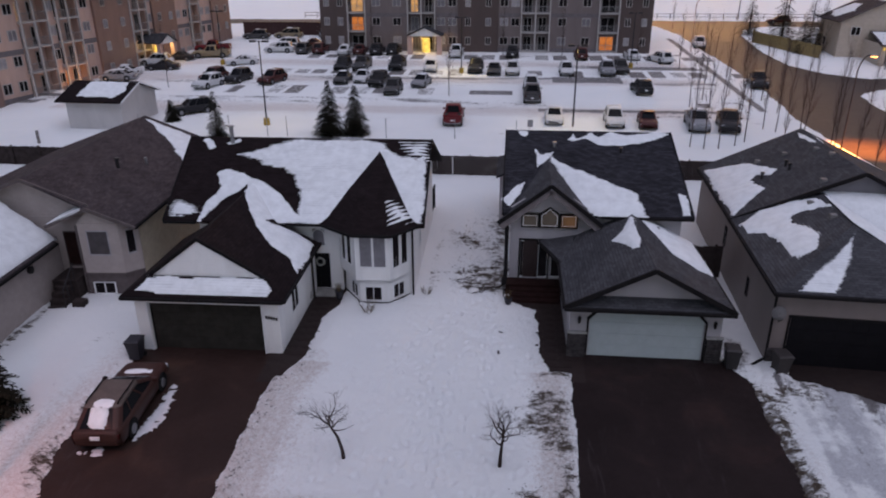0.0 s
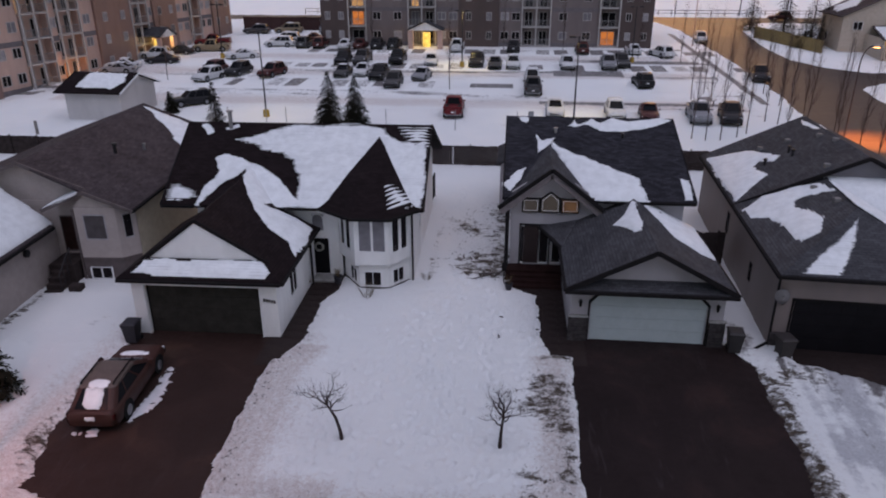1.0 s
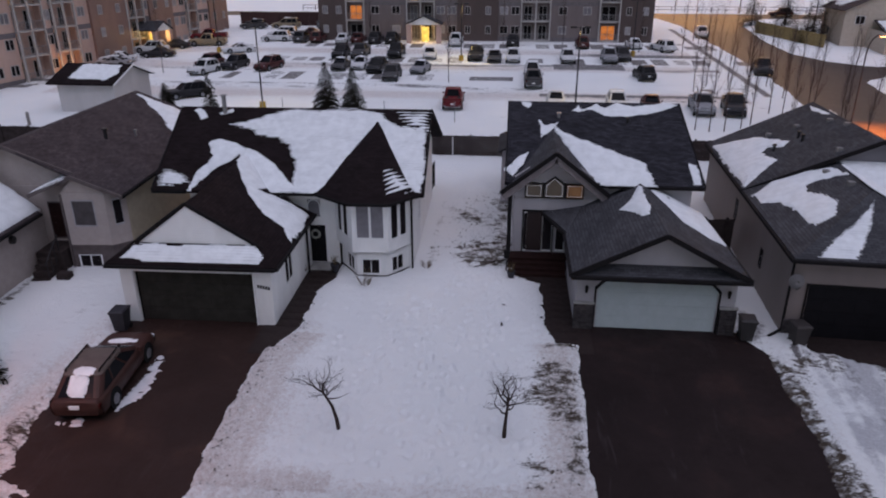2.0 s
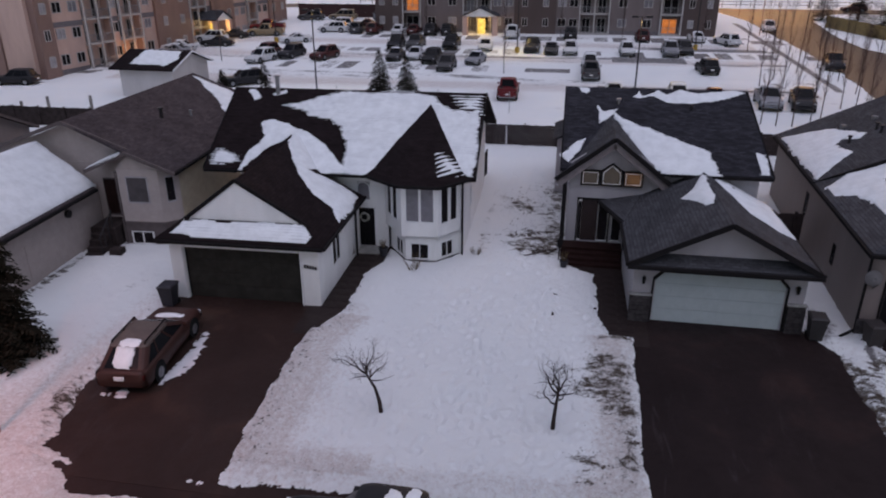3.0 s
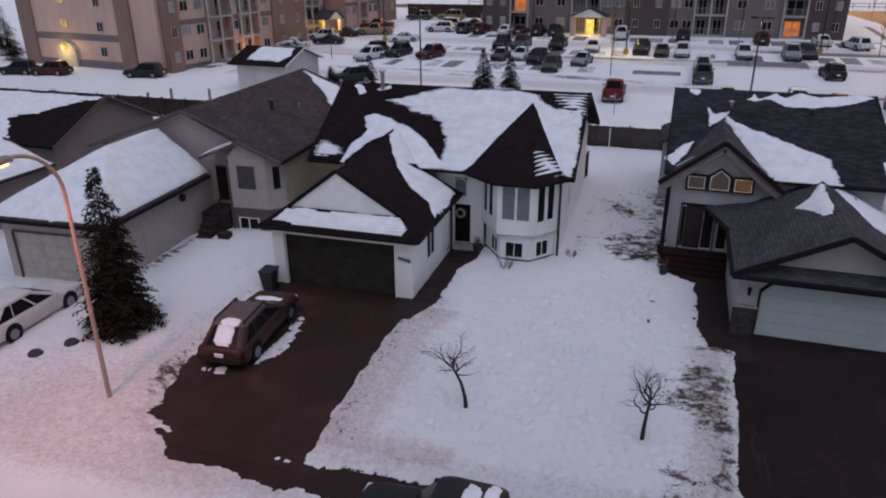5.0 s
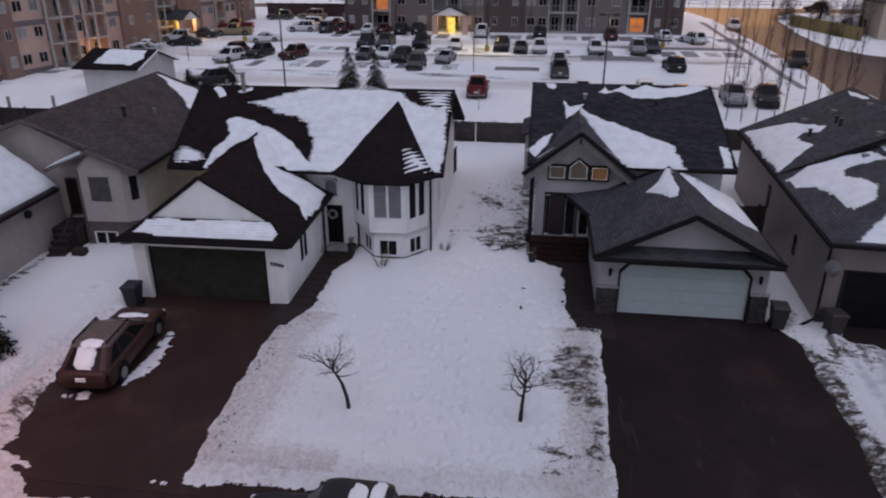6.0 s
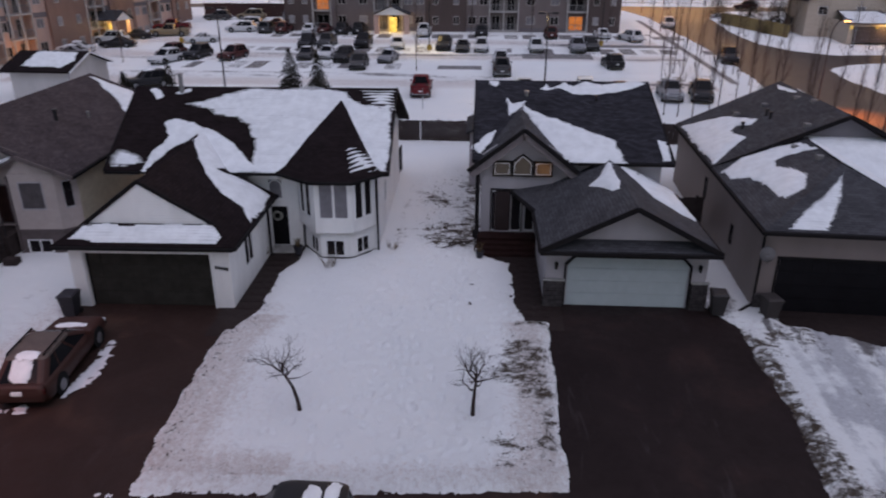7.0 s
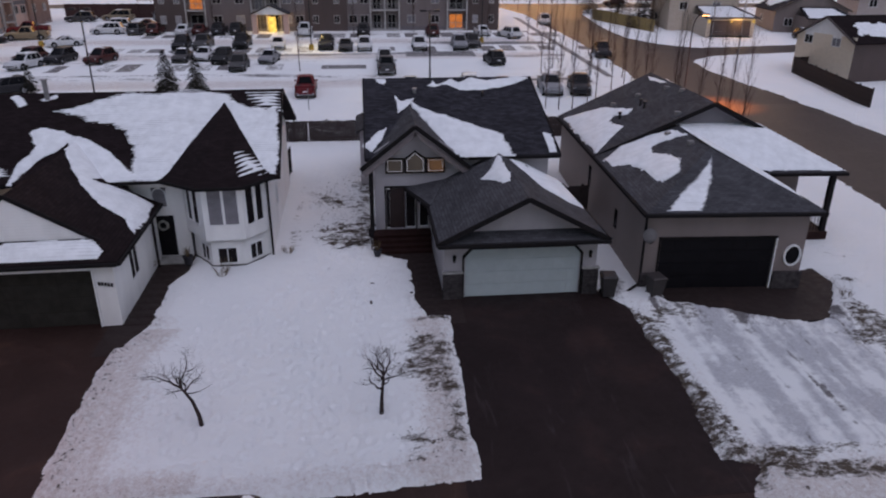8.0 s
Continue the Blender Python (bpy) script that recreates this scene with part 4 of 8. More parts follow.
# roofs: the main gable, the garage's half-hipped gable, the turret
m_l, m_r = -16.06, -2.93
t_l, t_r = -16.71, -3.04          # the rakes, at the eave and at the ridge
MAIN_F = [(m_l, 31.5, EV), (m_r, 31.5, EV), (t_r, RY, RZ), (t_l, RY, RZ)]
roof(L, "main_roof", DARK_ROOF, [MAIN_F, [(m_r, 43.8, EV), (m_l, 43.8, EV), (t_l, RY, RZ), (t_r, RY, RZ)]], 0.16)
gs = (GR - GE) / (gr_ - GXR)
bx = SK
zs = GE + gs * bx
yv0 = 31.5 + (GR - EV) / 0.448      # where the garage ridge meets the main roof
GAR_R = [(gr_, gf, GE), (gr_, 31.9, GE), (gr_ - (EV - GE) / gs, 31.5, EV), (GXR, yv0, GR), (GXR, gf + SK, GR), (gr_ - bx, gf + SK, zs)]
GAR_L = [(gl, 31.9, GE), (gl, gf, GE), (gl + bx, gf + SK, zs), (GXR, gf + SK, GR), (GXR, yv0, GR), (gl + (EV - GE) / gs, 31.5, EV)]
GAR_F = [(gl, gf, GE), (gr_, gf, GE), (gr_ - bx, gf + SK, zs), (gl + bx, gf + SK, zs)]
roof(L, "garage_roof", DARK_ROOF, [GAR_R, GAR_L, GAR_F], 0.14)
bm = bmesh.new()
prism(bm, [(gl + bx - 0.05, gf + SK + 0.06, zs - 0.14), (gr_ - bx + 0.05, gf + SK + 0.06, zs - 0.14), (GXR, gf + SK + 0.06, GR - 0.12)], (0, 0.1, 0))
part("gable_wall", bm, WHITE, L)
bars(L, "barge_board", BLACK_TRIM, ((gl + bx - 0.2, gf + SK + 0.02, zs - 0.16), (GXR, gf + SK + 0.02, GR - 0.02)), ((gr_ - bx + 0.2, gf + SK + 0.02, zs - 0.16), (GXR, gf + SK + 0.02, GR - 0.02)), w=0.07, h=0.13)
gutter(L, (gl, gf - 0.05, GE - 0.1), (gr_, gf - 0.05, GE - 0.1))
gutter(L, (gr_ + 0.05, gf, GE - 0.1), (gr_ + 0.05, 32.0, GE - 0.1))
gutter(L, (m_l, 31.45, EV - 0.1), (-14.4, 31.45, EV - 0.1))
gutter(L, (-10.5, 31.45, EV - 0.1), (-8.1, 31.45, EV - 0.1))
PK = (-5.8, 36.67, 6.34)
EB = [(-8.1, 31.5, EV), (-7.45, 31.0, EV), (-6.3, 30.1, EV), (-4.38, 30.1, EV), (-3.3, 31.4, EV), (-3.1, 31.55, EV)]
TUR = [[a, b, PK] for a, b in zip(EB, EB[1:])]
roof(L, "turret_roof", DARK_ROOF, TUR, 0.1)
bm = bmesh.new()
for a, b in zip(EB, EB[1:]):
    beam(bm, (a[0], a[1] - 0.04, EV - 0.08), (b[0], b[1] - 0.04, EV - 0.08), 0.1, 0.14)
part("turret_gutter", bm, BLACK_TRIM, L)
bm = bmesh.new()
prism(bm, [(x, y, EV - 0.16) for x, y, z in EB], (0, 0, 0.05))
part("soffit", bm, WHITE_TRIM, L)
bars(L, "barge_board", BLACK_TRIM, ((m_r + 0.03, 31.5, EV - 0.06), (t_r + 0.03, RY, RZ - 0.06)), ((m_r + 0.03, 43.8, EV - 0.06), (t_r + 0.03, RY, RZ - 0.06)), ((m_l - 0.03, 31.5, EV - 0.06), (t_l - 0.03, RY, RZ - 0.06)), w=0.06, h=0.2)
bars(L, "downpipe", BLACK_TRIM, ((-3.5, 31.68, 0.0), (-3.5, 31.68, EV - 0.1)), w=0.09, h=0.07)
bars(L, "downpipe", BLACK_TRIM, ((-8.5, 31.0, 0.0), (-8.5, 31.0, GE)), w=0.09, h=0.07)
bm = bmesh.new()
tube(bm, (-14.2, 37.2, 6.0), (-14.2, 37.2, 7.45), 0.11, 0.11, 12)
tube(bm, (-14.2, 37.2, 7.45), (-14.2, 37.2, 7.5), 0.19, 0.19, 12)
part("flue", bm, STEEL, L, "galvanised roof flue")
# stoop before the door
bm = bmesh.new()
box(bm, -9.3, -7.5, 31.3, 32.19, -0.15, 0.1, 0.02)
part("stoop", bm, CONCRETE, L)
# number plate of the house, as bars
bm = bmesh.new()
for k in range(5):
    box(bm, -9.22 + k * 0.11, -9.15 + k * 0.11, 25.61, 25.645, 1.72 - k * 0.02, 1.86 - k * 0.02)
part("number_bar", bm, BLACK_TRIM, L)


# ---- grey house with the white garage door ----
R = built("grey_house", 5.5, 33.0, 0.0, "pale grey house with gabled porch and white garage door", "house")
rl, rr, re, rrz, rry = 0.9, 10.15, 4.36, 6.85, 40.2
ge, grz, gxr = 2.67, 4.45, 7.2
bm = bmesh.new()
wall(bm, (3.95, 26.75), (10.3, 26.75), -0.2, ge + 0.1, [(0.85, 5.63, -0.2, 2.2)])
wall(bm, (10.3, 26.75), (10.3, 33.2), -0.2, ge)
wall(bm, (3.95, 33.2), (3.95, 26.75), -0.2, ge, [(0.9, 1.5, 0.9, 2.1)])
prism(bm, [(4.1, 26.8, ge), (10.2, 26.8, ge), (gxr, 26.8, grz - 0.1)], (0, 0.12, 0))
part("garage_wall", bm, GREY_SIDING, R)
bm = bmesh.new()
wall(bm, (1.3, 33.2), (9.7, 33.2), -0.2, re, [(0.5, 1.98, 0.68, 2.8), (2.12, 2.55, 0.75, 2.6), (0.52, 3.32, 3.5, 4.25)])
wall(bm, (9.7, 33.2), (9.7, 47.2), -0.2, re)
wall(bm, (9.7, 47.2), (1.3, 47.2), -0.2, re)
wall(bm, (1.3, 47.2), (1.3, 33.2), -0.2, re)
for x in (1.3, 9.54):
    prism(bm, [(x, 33.2, re), (x, rry, rrz - 0.2), (x, 47.0, re)], (0.16, 0, 0))
prism(bm, [(1.05, 33.22, 4.25), (5.4, 33.22, 4.25), (5.4, 33.22, 4.35), (3.22, 33.22, 5.8), (1.05, 33.22, 4.35)], (0, 0.14, 0))
part("main_wall", bm, GREY_SIDING, R)
yb = 32.8 + (5.92 - re) / 0.3365
R_F = [(rl, 32.8, re), (1.19, 32.8, re), (3.22, yb, 5.92), (5.25, 32.8, re), (rr, 32.8, re), (rr, rry, rrz), (rl, rry, rrz)]
roof(R, "main_roof", BLUE_ROOF, [R_F, [(rr, 47.6, re), (rl, 47.6, re), (rl, rry, rrz), (rr, rry, rrz)]], 0.16)
R_GR = [(10.55, 26.2, ge), (10.55, 33.6, ge), (gxr, 33.6, grz), (gxr, 26.2, grz)]
R_GL = [(3.68, 33.3, ge), (3.68, 26.2, ge), (gxr, 26.2, grz), (gxr, 33.6, grz), (3.68, 33.6, ge)]
R_TIP = [(2.75, 33.0, 2.85), (3.75, 30.6, ge + 0.06), (4.6, 33.15, ge + 0.5)]
roof(R, "garage_roof", GREY_ROOF, [R_GR, R_GL], 0.14)
roof(R, "porch_corner_roof", GREY_ROOF, [R_TIP], 0.10)
roof(R, "pent_roof", GREY_ROOF, [[(3.68, 26.12, ge - 0.02), (10.55, 26.12, ge - 0.02), (10.2, 26.82, ge + 0.24), (4.1, 26.82, ge + 0.24)]], 0.08)
E_L = [(0.72, 32.8, 4.0), (0.72, 32.62, 4.0), (3.22, 32.62, 5.92), (3.22, yb, 5.92), (1.19, 32.9, re)]
E_R = [(5.72, 32.62, 4.0), (5.72, 32.8, 4.0), (5.25, 32.9, re), (3.22, yb, 5.92), (3.22, 32.62, 5.92)]
roof(R, "porch_gable_roof", GREY_ROOF, [E_L, E_R], 0.12)
bars(R, "barge_board", BLACK_TRIM, ((0.66, 32.59, 3.86), (3.22, 32.59, 5.84)), ((5.78, 32.59, 3.86), (3.22, 32.59, 5.84)), w=0.08, h=0.2)
bm = bmesh.new()
for a, b in (((0.95, 32.9, 3.96), (3.22, 32.9, 5.7)), ((5.5, 32.9, 3.96), (3.22, 32.9, 5.7))):
    beam(bm, a, b, 0.5, 0.06)
part("soffit_board", bm, GREY_SIDING, R)
bars(R, "soffit_trim", SOFFIT, ((0.78, 32.68, 3.62), (3.22, 32.68, 5.56)), ((5.66, 32.68, 3.62), (3.22, 32.68, 5.56)), w=0.05, h=0.3)
bars(R, "barge_board", BLACK_TRIM, ((3.62, 26.14, ge - 0.08), (gxr, 26.14, grz - 0.06)), ((10.62, 26.14, ge - 0.08), (gxr, 26.14, grz - 0.06)), w=0.08, h=0.2)
gutter(R, (3.62, 26.06, ge - 0.12), (10.6, 26.06, ge - 0.12))
gutter(R, (10.6, 26.2, ge - 0.1), (10.6, 33.6, ge - 0.1))
gutter(R, (3.62, 26.2, ge - 0.1), (3.62, 30.6, ge - 0.1))
gutter(R, (3.68, 30.6, ge - 0.06), (2.72, 33.0, 2.76))
gutter(R, (5.75, 32.75, re - 0.1), (rr, 32.75, re - 0.1))
bars(R, "barge_board", BLACK_TRIM, ((rl - 0.03, 32.8, re - 0.06), (rl - 0.03, rry, rrz - 0.06)), ((rr + 0.03, 32.8, re - 0.06), (rr + 0.03, rry, rrz - 0.06)), w=0.06, h=0.2)
panel_door(R, 4.75, 9.63, 26.8, 0.0, 2.2, PALE_DOOR, 4, 8)
bars(R, "door_frame", BLACK_TRIM, ((4.72, 26.72, 0), (4.72, 26.72, 1.85)), ((9.66, 26.72, 0), (9.66, 26.72, 1.85)), ((5.05, 26.72, 2.2), (9.33, 26.72, 2.2)), ((4.72, 26.72, 1.83), (5.07, 26.72, 2.2)), ((9.66, 26.72, 1.83), (9.31, 26.72, 2.2)), w=0.06, h=0.11)
bm = bmesh.new()
for x0, s in ((4.75, 1), (9.63, -1)):
    prism(bm, [(x0, 26.76, 1.83), (x0, 26.76, 2.22), (x0 + s * 0.36, 26.76, 2.22)], (0, 0.03, 0))
part("corner_fillet", bm, GREY_SIDING, R)
# stone piers either side of the door
for x0, x1 in ((3.88, 4.68), (9.72, 10.38)):
    pier = new("pier")
    pier.parent = R
    OFF[pier.name] = OFF[R.name]
    bm = bmesh.new()
    box(bm, x0, x1, 26.6, 26.76, -0.1, 1.15)
    part("pier_core", bm, STONE, pier)
    rs = random.Random(int(x0 * 10))
    z = -0.08
    while z < 1.1:
        h = rs.choice((0.12, 0.16, 0.2))
        x = x0
        while x < x1 - 0.03:
            w = min(rs.uniform(0.18, 0.42), x1 - x)
            bm = bmesh.new()
            box(bm, x + 0.008, x + w - 0.008, 26.565 - rs.uniform(0, 0.025), 26.62, z + 0.008, min(z + h, 1.14) - 0.008, 0.01)
            part("stone", bm, STONE, pier)
            x += w
        z += h
    bm = bmesh.new()
    box(bm, x0 - 0.04, x1 + 0.04, 26.54, 26.76, 1.15, 1.21, 0.015)
    part("cap", bm, CONCRETE, pier)
wall_lamp(R, 4.35, 26.75, 1.75)
wall_lamp(R, 10.0, 26.75, 1.75)
for x0, w_, pk, room in ((1.82, 0.88, 0.0, DIM_WARM), (2.74, 0.98, 0.36, DIM_WARM), (3.76, 0.88, 0.0, SIDE_WARM)):
    sash(R, (x0, 33.06), (1, 0), w_, 3.52, 4.25, BLACK_TRIM, 0, room, fw=0.06, peak=pk)
    sash(R, (x0 + 0.09, 33.09), (1, 0), w_ - 0.18, 3.61, 4.16, WHITE_TRIM, 0, room, fw=0.03, peak=pk, depth=0.04)
bm = bmesh.new()
box(bm, 1.98, 2.72, 33.26, 33.31, 0.7, 2.72)
dr = part("front_door", bm, plain("dark_door", (0.03, 0.018, 0.018), 0.4), R, "dark front door with sidelights")
for x0, x1 in ((1.83, 1.98), (2.76, 3.22)):
    sash(R, (x0, 33.2), (1, 0), x1 - x0, 0.72, 2.76, WHITE_TRIM, 0, DARK_ROOM, fw=0.04)
sash(R, (3.42, 33.2), (1, 0), 0.43, 0.75, 2.6, WHITE_TRIM, 0, DARK_ROOM, fw=0.04)
sash(R, (3.95, 32.3), (0, -1), 0.6, 0.9, 2.1, BLACK_TRIM, 0, DARK_ROOM, fw=0.05)
bars(R, "door_casing", BLACK_TRIM, ((1.78, 33.17, 0.68), (1.78, 33.17, 2.85)), ((3.27, 33.17, 0.68), (3.27, 33.17, 2.85)), ((1.75, 33.17, 2.82), (3.3, 33.17, 2.82)), w=0.05, h=0.09)
bars(R, "post", BLACK_TRIM, ((1.12, 32.85, 0.5), (1.12, 32.85, 4.15)), w=0.2, h=0.2)
bm = bmesh.new()
box(bm, 1.1, 3.95, 32.4, 33.15, -0.1, 0.615)
deck = part("porch_deck", bm, DECK, R, "red-brown timber porch")
for k in range(11):
    bm = bmesh.new()
    box(bm, 1.05, 4.0, 32.35 + k * 0.075, 32.35 + k * 0.075 + 0.068, 0.62, 0.66)
    part("plank", bm, DECK, deck)
for k in range(3):
    bm = bmesh.new()
    box(bm, 1.35, 3.9, 31.55 + k * 0.28, 31.88 + k * 0.28, -0.1, 0.16 + k * 0.17, 0.01)
    part("step", bm, DECK, R)
vent_pipe(R, 3.6, 38.6, 6.2, 0.3, 0.08, STEEL)
vent_pipe(R, 7.2, 38.2, 6.1, 0.25)
box_vent(R, 8.35, 32.4, 3.85, mat=STEEL)
# lower wing behind
bm = bmesh.new()
box(bm, 0.55, 1.4, 42.5, 46.5, -0.1, 3.4)
part("side_wing", bm, GREY_SIDING, R)
roof(R, "side_wing_roof", GREY_ROOF, [[(0.3, 42.2, 3.4), (0.3, 46.8, 3.4), (1.5, 46.8, 3.95), (1.5, 42.2, 3.95)]], 0.12)


# ---- house with the black garage door ----
B = built("corner_house", 15.6, 30.0, -3.5, "beige house with grey shingled roof, black garage door and side porch", "house")
be, bt = 3.6, 5.2
bm = bmesh.new()
wall(bm, (12.5, 26.6), (19.35, 26.6), -0.2, be, [(0.70, 5.58, -0.2, 2.33)])
wall(bm, (12.5, 44.0), (12.5, 26.6), -0.2, be, [(7.6, 8.1, 1.6, 2.7), (13.0, 13.4, 1.2, 2.1)])
wall(bm, (19.35, 26.6), (19.35, 34.8), -0.2, be)
wall(bm, (19.35, 34.8), (23.3, 34.8), -0.2, be)
wall(bm, (23.3, 34.8), (23.3, 44.0), -0.2, be)
wall(bm, (23.3, 44.0), (12.5, 44.0), -0.2, be)
part("outer_wall", bm, GREIGE, B)
B_F = [(12.3, 26.1, be), (19.65, 26.1, be), (16.3, 30.3, bt)]
B_L = [(12.3, 35.0, be), (12.3, 26.1, be), (16.3, 30.3, bt), (16.5, 35.0, bt)]
B_R = [(19.65, 26.1, be), (19.65, 31.6, be), (16.5, 35.0, bt), (16.3, 30.3, bt)]
roof(B, "garage_roof", GREY_ROOF, [B_F, B_L, B_R], 0.14)
B_ML = [(12.33, 44.6, be), (12.33, 34.9, be), (18.2, 34.7, 6.35), (18.0, 44.5, 6.35)]
B_MR = [(23.75, 31.6, be), (23.75, 44.5, be), (18.0, 44.5, 6.35), (18.2, 34.7, 6.35), (21.1, 34.7, 4.9)]
roof(B, "main_roof", GREY_ROOF, [B_ML, B_MR], 0.16)
B_P = [(19.65, 31.6, be), (23.75, 31.6, be), (20.65, 35.0, 5.2), (16.5, 35.0, 5.2)]
roof(B, "porch_roof", GREY_ROOF, [B_P], 0.12)
bm = bmesh.new()
prism(bm, [(12.9, 35.05, be - 0.1), (23.3, 35.05, be - 0.1), (18.2, 35.05, 6.15)], (0, 0.12, 0))
prism(bm, [(12.9, 43.8, be - 0.1), (23.3, 43.8, be - 0.1), (18.0, 43.8, 6.15)], (0, 0.12, 0))
part("gable_wall", bm, siding("dark_grey_siding", (0.17, 0.16, 0.18), 0.12), B)
bars(B, "barge_board", BLACK_TRIM, ((12.25, 34.85, be - 0.1), (18.2, 34.65, 6.28)), ((21.1, 34.62, 4.86), (18.2, 34.65, 6.28)), w=0.08, h=0.2)
gutter(B, (12.25, 26.05, be - 0.1), (19.7, 26.05, be - 0.1))
gutter(B, (12.25, 26.05, be - 0.1), (12.28, 44.5, be - 0.1))
gutter(B, (19.65, 31.55, be - 0.1), (23.8, 31.55, be - 0.1))
gutter(B, (23.8, 31.55, be - 0.1), (23.8, 44.4, be - 0.1))
gutter(B, (19.7, 26.05, be - 0.1), (19.7, 31.55, be - 0.1))
bars(B, "post", BLACK_TRIM, ((23.3, 31.9, -0.1), (23.3, 31.9, be - 0.14)), ((20.2, 31.9, -0.1), (20.2, 31.9, be - 0.14)), w=0.24, h=0.24)
bm = bmesh.new()
for x in np.arange(20.3, 23.2, 0.16):
    beam(bm, (x, 31.9, 0.5), (x, 31.9, 1.45), 0.03, 0.03)
beam(bm, (20.1, 31.9, 1.47), (23.4, 31.9, 1.47), 0.08, 0.06)
part("porch_rail", bm, BLACK_TRIM, B)
bm = bmesh.new()
box(bm, 19.9, 23.5, 31.7, 34.7, -0.1, 0.5)
part("porch_deck", bm, DECK, B)
panel_door(B, 13.17, 18.05, 26.66, 0.0, 2.3, BLACK_DOOR, 4, 8)
bars(B, "door_frame", BLACK_TRIM, ((13.14, 26.57, 0), (13.14, 26.57, 2.33)), ((13.1, 26.57, 2.33), (18.12, 26.57, 2.33)), w=0.05, h=0.1)
bars(B, "door_frame", WHITE_TRIM, ((18.1, 26.57, 0), (18.1, 26.57, 2.3)), w=0.05, h=0.08)
for x0, x1 in ((12.45, 13.1), (18.18, 19.4)):
    bm = bmesh.new()
    box(bm, x0, x1, 26.45, 26.6, -0.1, 0.78, 0.02)
    part("stone_base", bm, STONE, B)
bm = bmesh.new()
oval = [[bm.verts.new((18.88 + (0.34 + u) * math.cos(math.pi * k / 12), 26.57 + v, 1.5 + (0.45 + u) * math.sin(math.pi * k / 12))) for u, v in ((-0.045, 0.04), (-0.035, -0.04), (0.035, -0.04), (0.045, 0.04))] for k in range(24)]
for r0, r1 in zip(oval, oval[1:] + oval[:1]):
    for i in range(4):
        bm.faces.new((r0[i], r1[i], r1[(i + 1) % 4], r0[(i + 1) % 4]))
bmesh.ops.recalc_face_normals(bm, faces=bm.faces[:])
ov = part("oval_window", bm, WHITE_TRIM, B, "oval window with a white surround")
bm = bmesh.new()
face(bm, [(18.88 + 0.32 * math.cos(2 * math.pi * k / 24), 26.585, 1.5 + 0.43 * math.sin(2 * math.pi * k / 24)) for k in range(24)])
part("pane", bm, CAR_GLASS, ov)
sash(B, (12.5, 36.4), (0, -1), 0.5, 1.6, 2.7, BLACK_TRIM, 0, DARK_ROOM, fw=0.04)
sash(B, (12.5, 31.0), (0, -1), 0.4, 1.2, 2.1, BLACK_TRIM, 0, DARK_ROOM, fw=0.04)
bars(B, "downpipe", BLACK_TRIM, ((12.47, 26.55, 0.3), (12.47, 26.55, be)), ((12.47, 26.55, 0.3), (11.7, 26.1, 0.05)), w=0.08, h=0.08)
# satellite dish
bm = bmesh.new()
rings = []
for i in range(5):
    r = 0.30 * i / 4
    rings.append([bm.verts.new((12.6 + r * math.cos(k * math.pi / 10), 26.2 + 0.12 * (i / 4) ** 2 - 0.25 * 0 + 0.25 * r * math.sin(k * math.pi / 10), 2.55 + r * math.sin(k * math.pi / 10))) for k in range(20)] if i else [bm.verts.new((12.6, 26.28, 2.55))])
for k in range(20):
    bm.faces.new((rings[0][0], rings[1][k], rings[1][(k + 1) % 20]))
    for i in range(1, 4):
        bm.faces.new((rings[i][k], rings[i + 1][k], rings[i + 1][(k + 1) % 20], rings[i][(k + 1) % 20]))
dish = part("satellite_dish", bm, plain("grey_dish", (0.15, 0.14, 0.145), 0.8), B, "grey satellite dish on the corner", True)
bm = bmesh.new()
beam(bm, (12.6, 26.3, 2.5), (12.5, 26.6, 2.4), 0.04, 0.04)
beam(bm, (12.6, 26.25, 2.2), (12.6, 25.85, 2.5), 0.025, 0.025)
part("dish_arm", bm, DARK_STEEL, dish)
sl = (6.35 - be) / 5.87
for x, y in ((15.0, 41.6), (16.3, 41.2), (17.6, 40.2), (17.9, 38.6), (16.6, 35.5)):
    box_vent(B, x, y, be + (x - 12.33) * sl + 0.05)
for x, y in ((14.6, 38.8), (15.9, 39.4), (15.9, 38.7)):
    vent_pipe(B, x, y, be + (x - 12.33) * sl, 0.3, 0.07)
box_vent(B, 15.6, 33.8, be + 3.3 * 0.4 + 0.05)
box_vent(B, 15.9, 31.6, be + 3.6 * 0.4 + 0.05)


# ---- neighbour with brown-grey roof ----
N = built("brown_roofed_house", -20.0, 31.0, 4.5, "pale stucco house with brown-grey shingled roof and snowy garage", "house")
ne, nr_ = 3.95, 6.05
bm = bmesh.new()
wall(bm, (-28.4, 31.5), (-20.4, 31.5), -0.2, ne, [(6.75, 7.45, 1.2, 3.15)])
wall(bm, (-17.5, 31.1), (-17.5, 45.4), -0.2, ne, [(3.2, 3.8, 2.4, 3.3)])
wall(bm, (-28.4, 45.4), (-28.4, 31.5), -0.2, ne)
wall(bm, (-17.5, 45.4), (-28.4, 45.4), -0.2, ne)
prism(bm, [(-28.3, 31.55, ne), (-17.6, 31.55, ne), (-22.95, 31.55, nr_ - 0.15)], (0, 0.12, 0))
prism(bm, [(-28.3, 45.2, ne), (-17.6, 45.2, ne), (-22.95, 45.2, nr_ - 0.15)], (0, 0.12, 0))
part("main_wall", bm, PINKISH, N)
bm = bmesh.new()
NB = [(-20.4, 31.5), (-20.25, 30.45), (-18.2, 30.45), (-17.5, 31.1)]
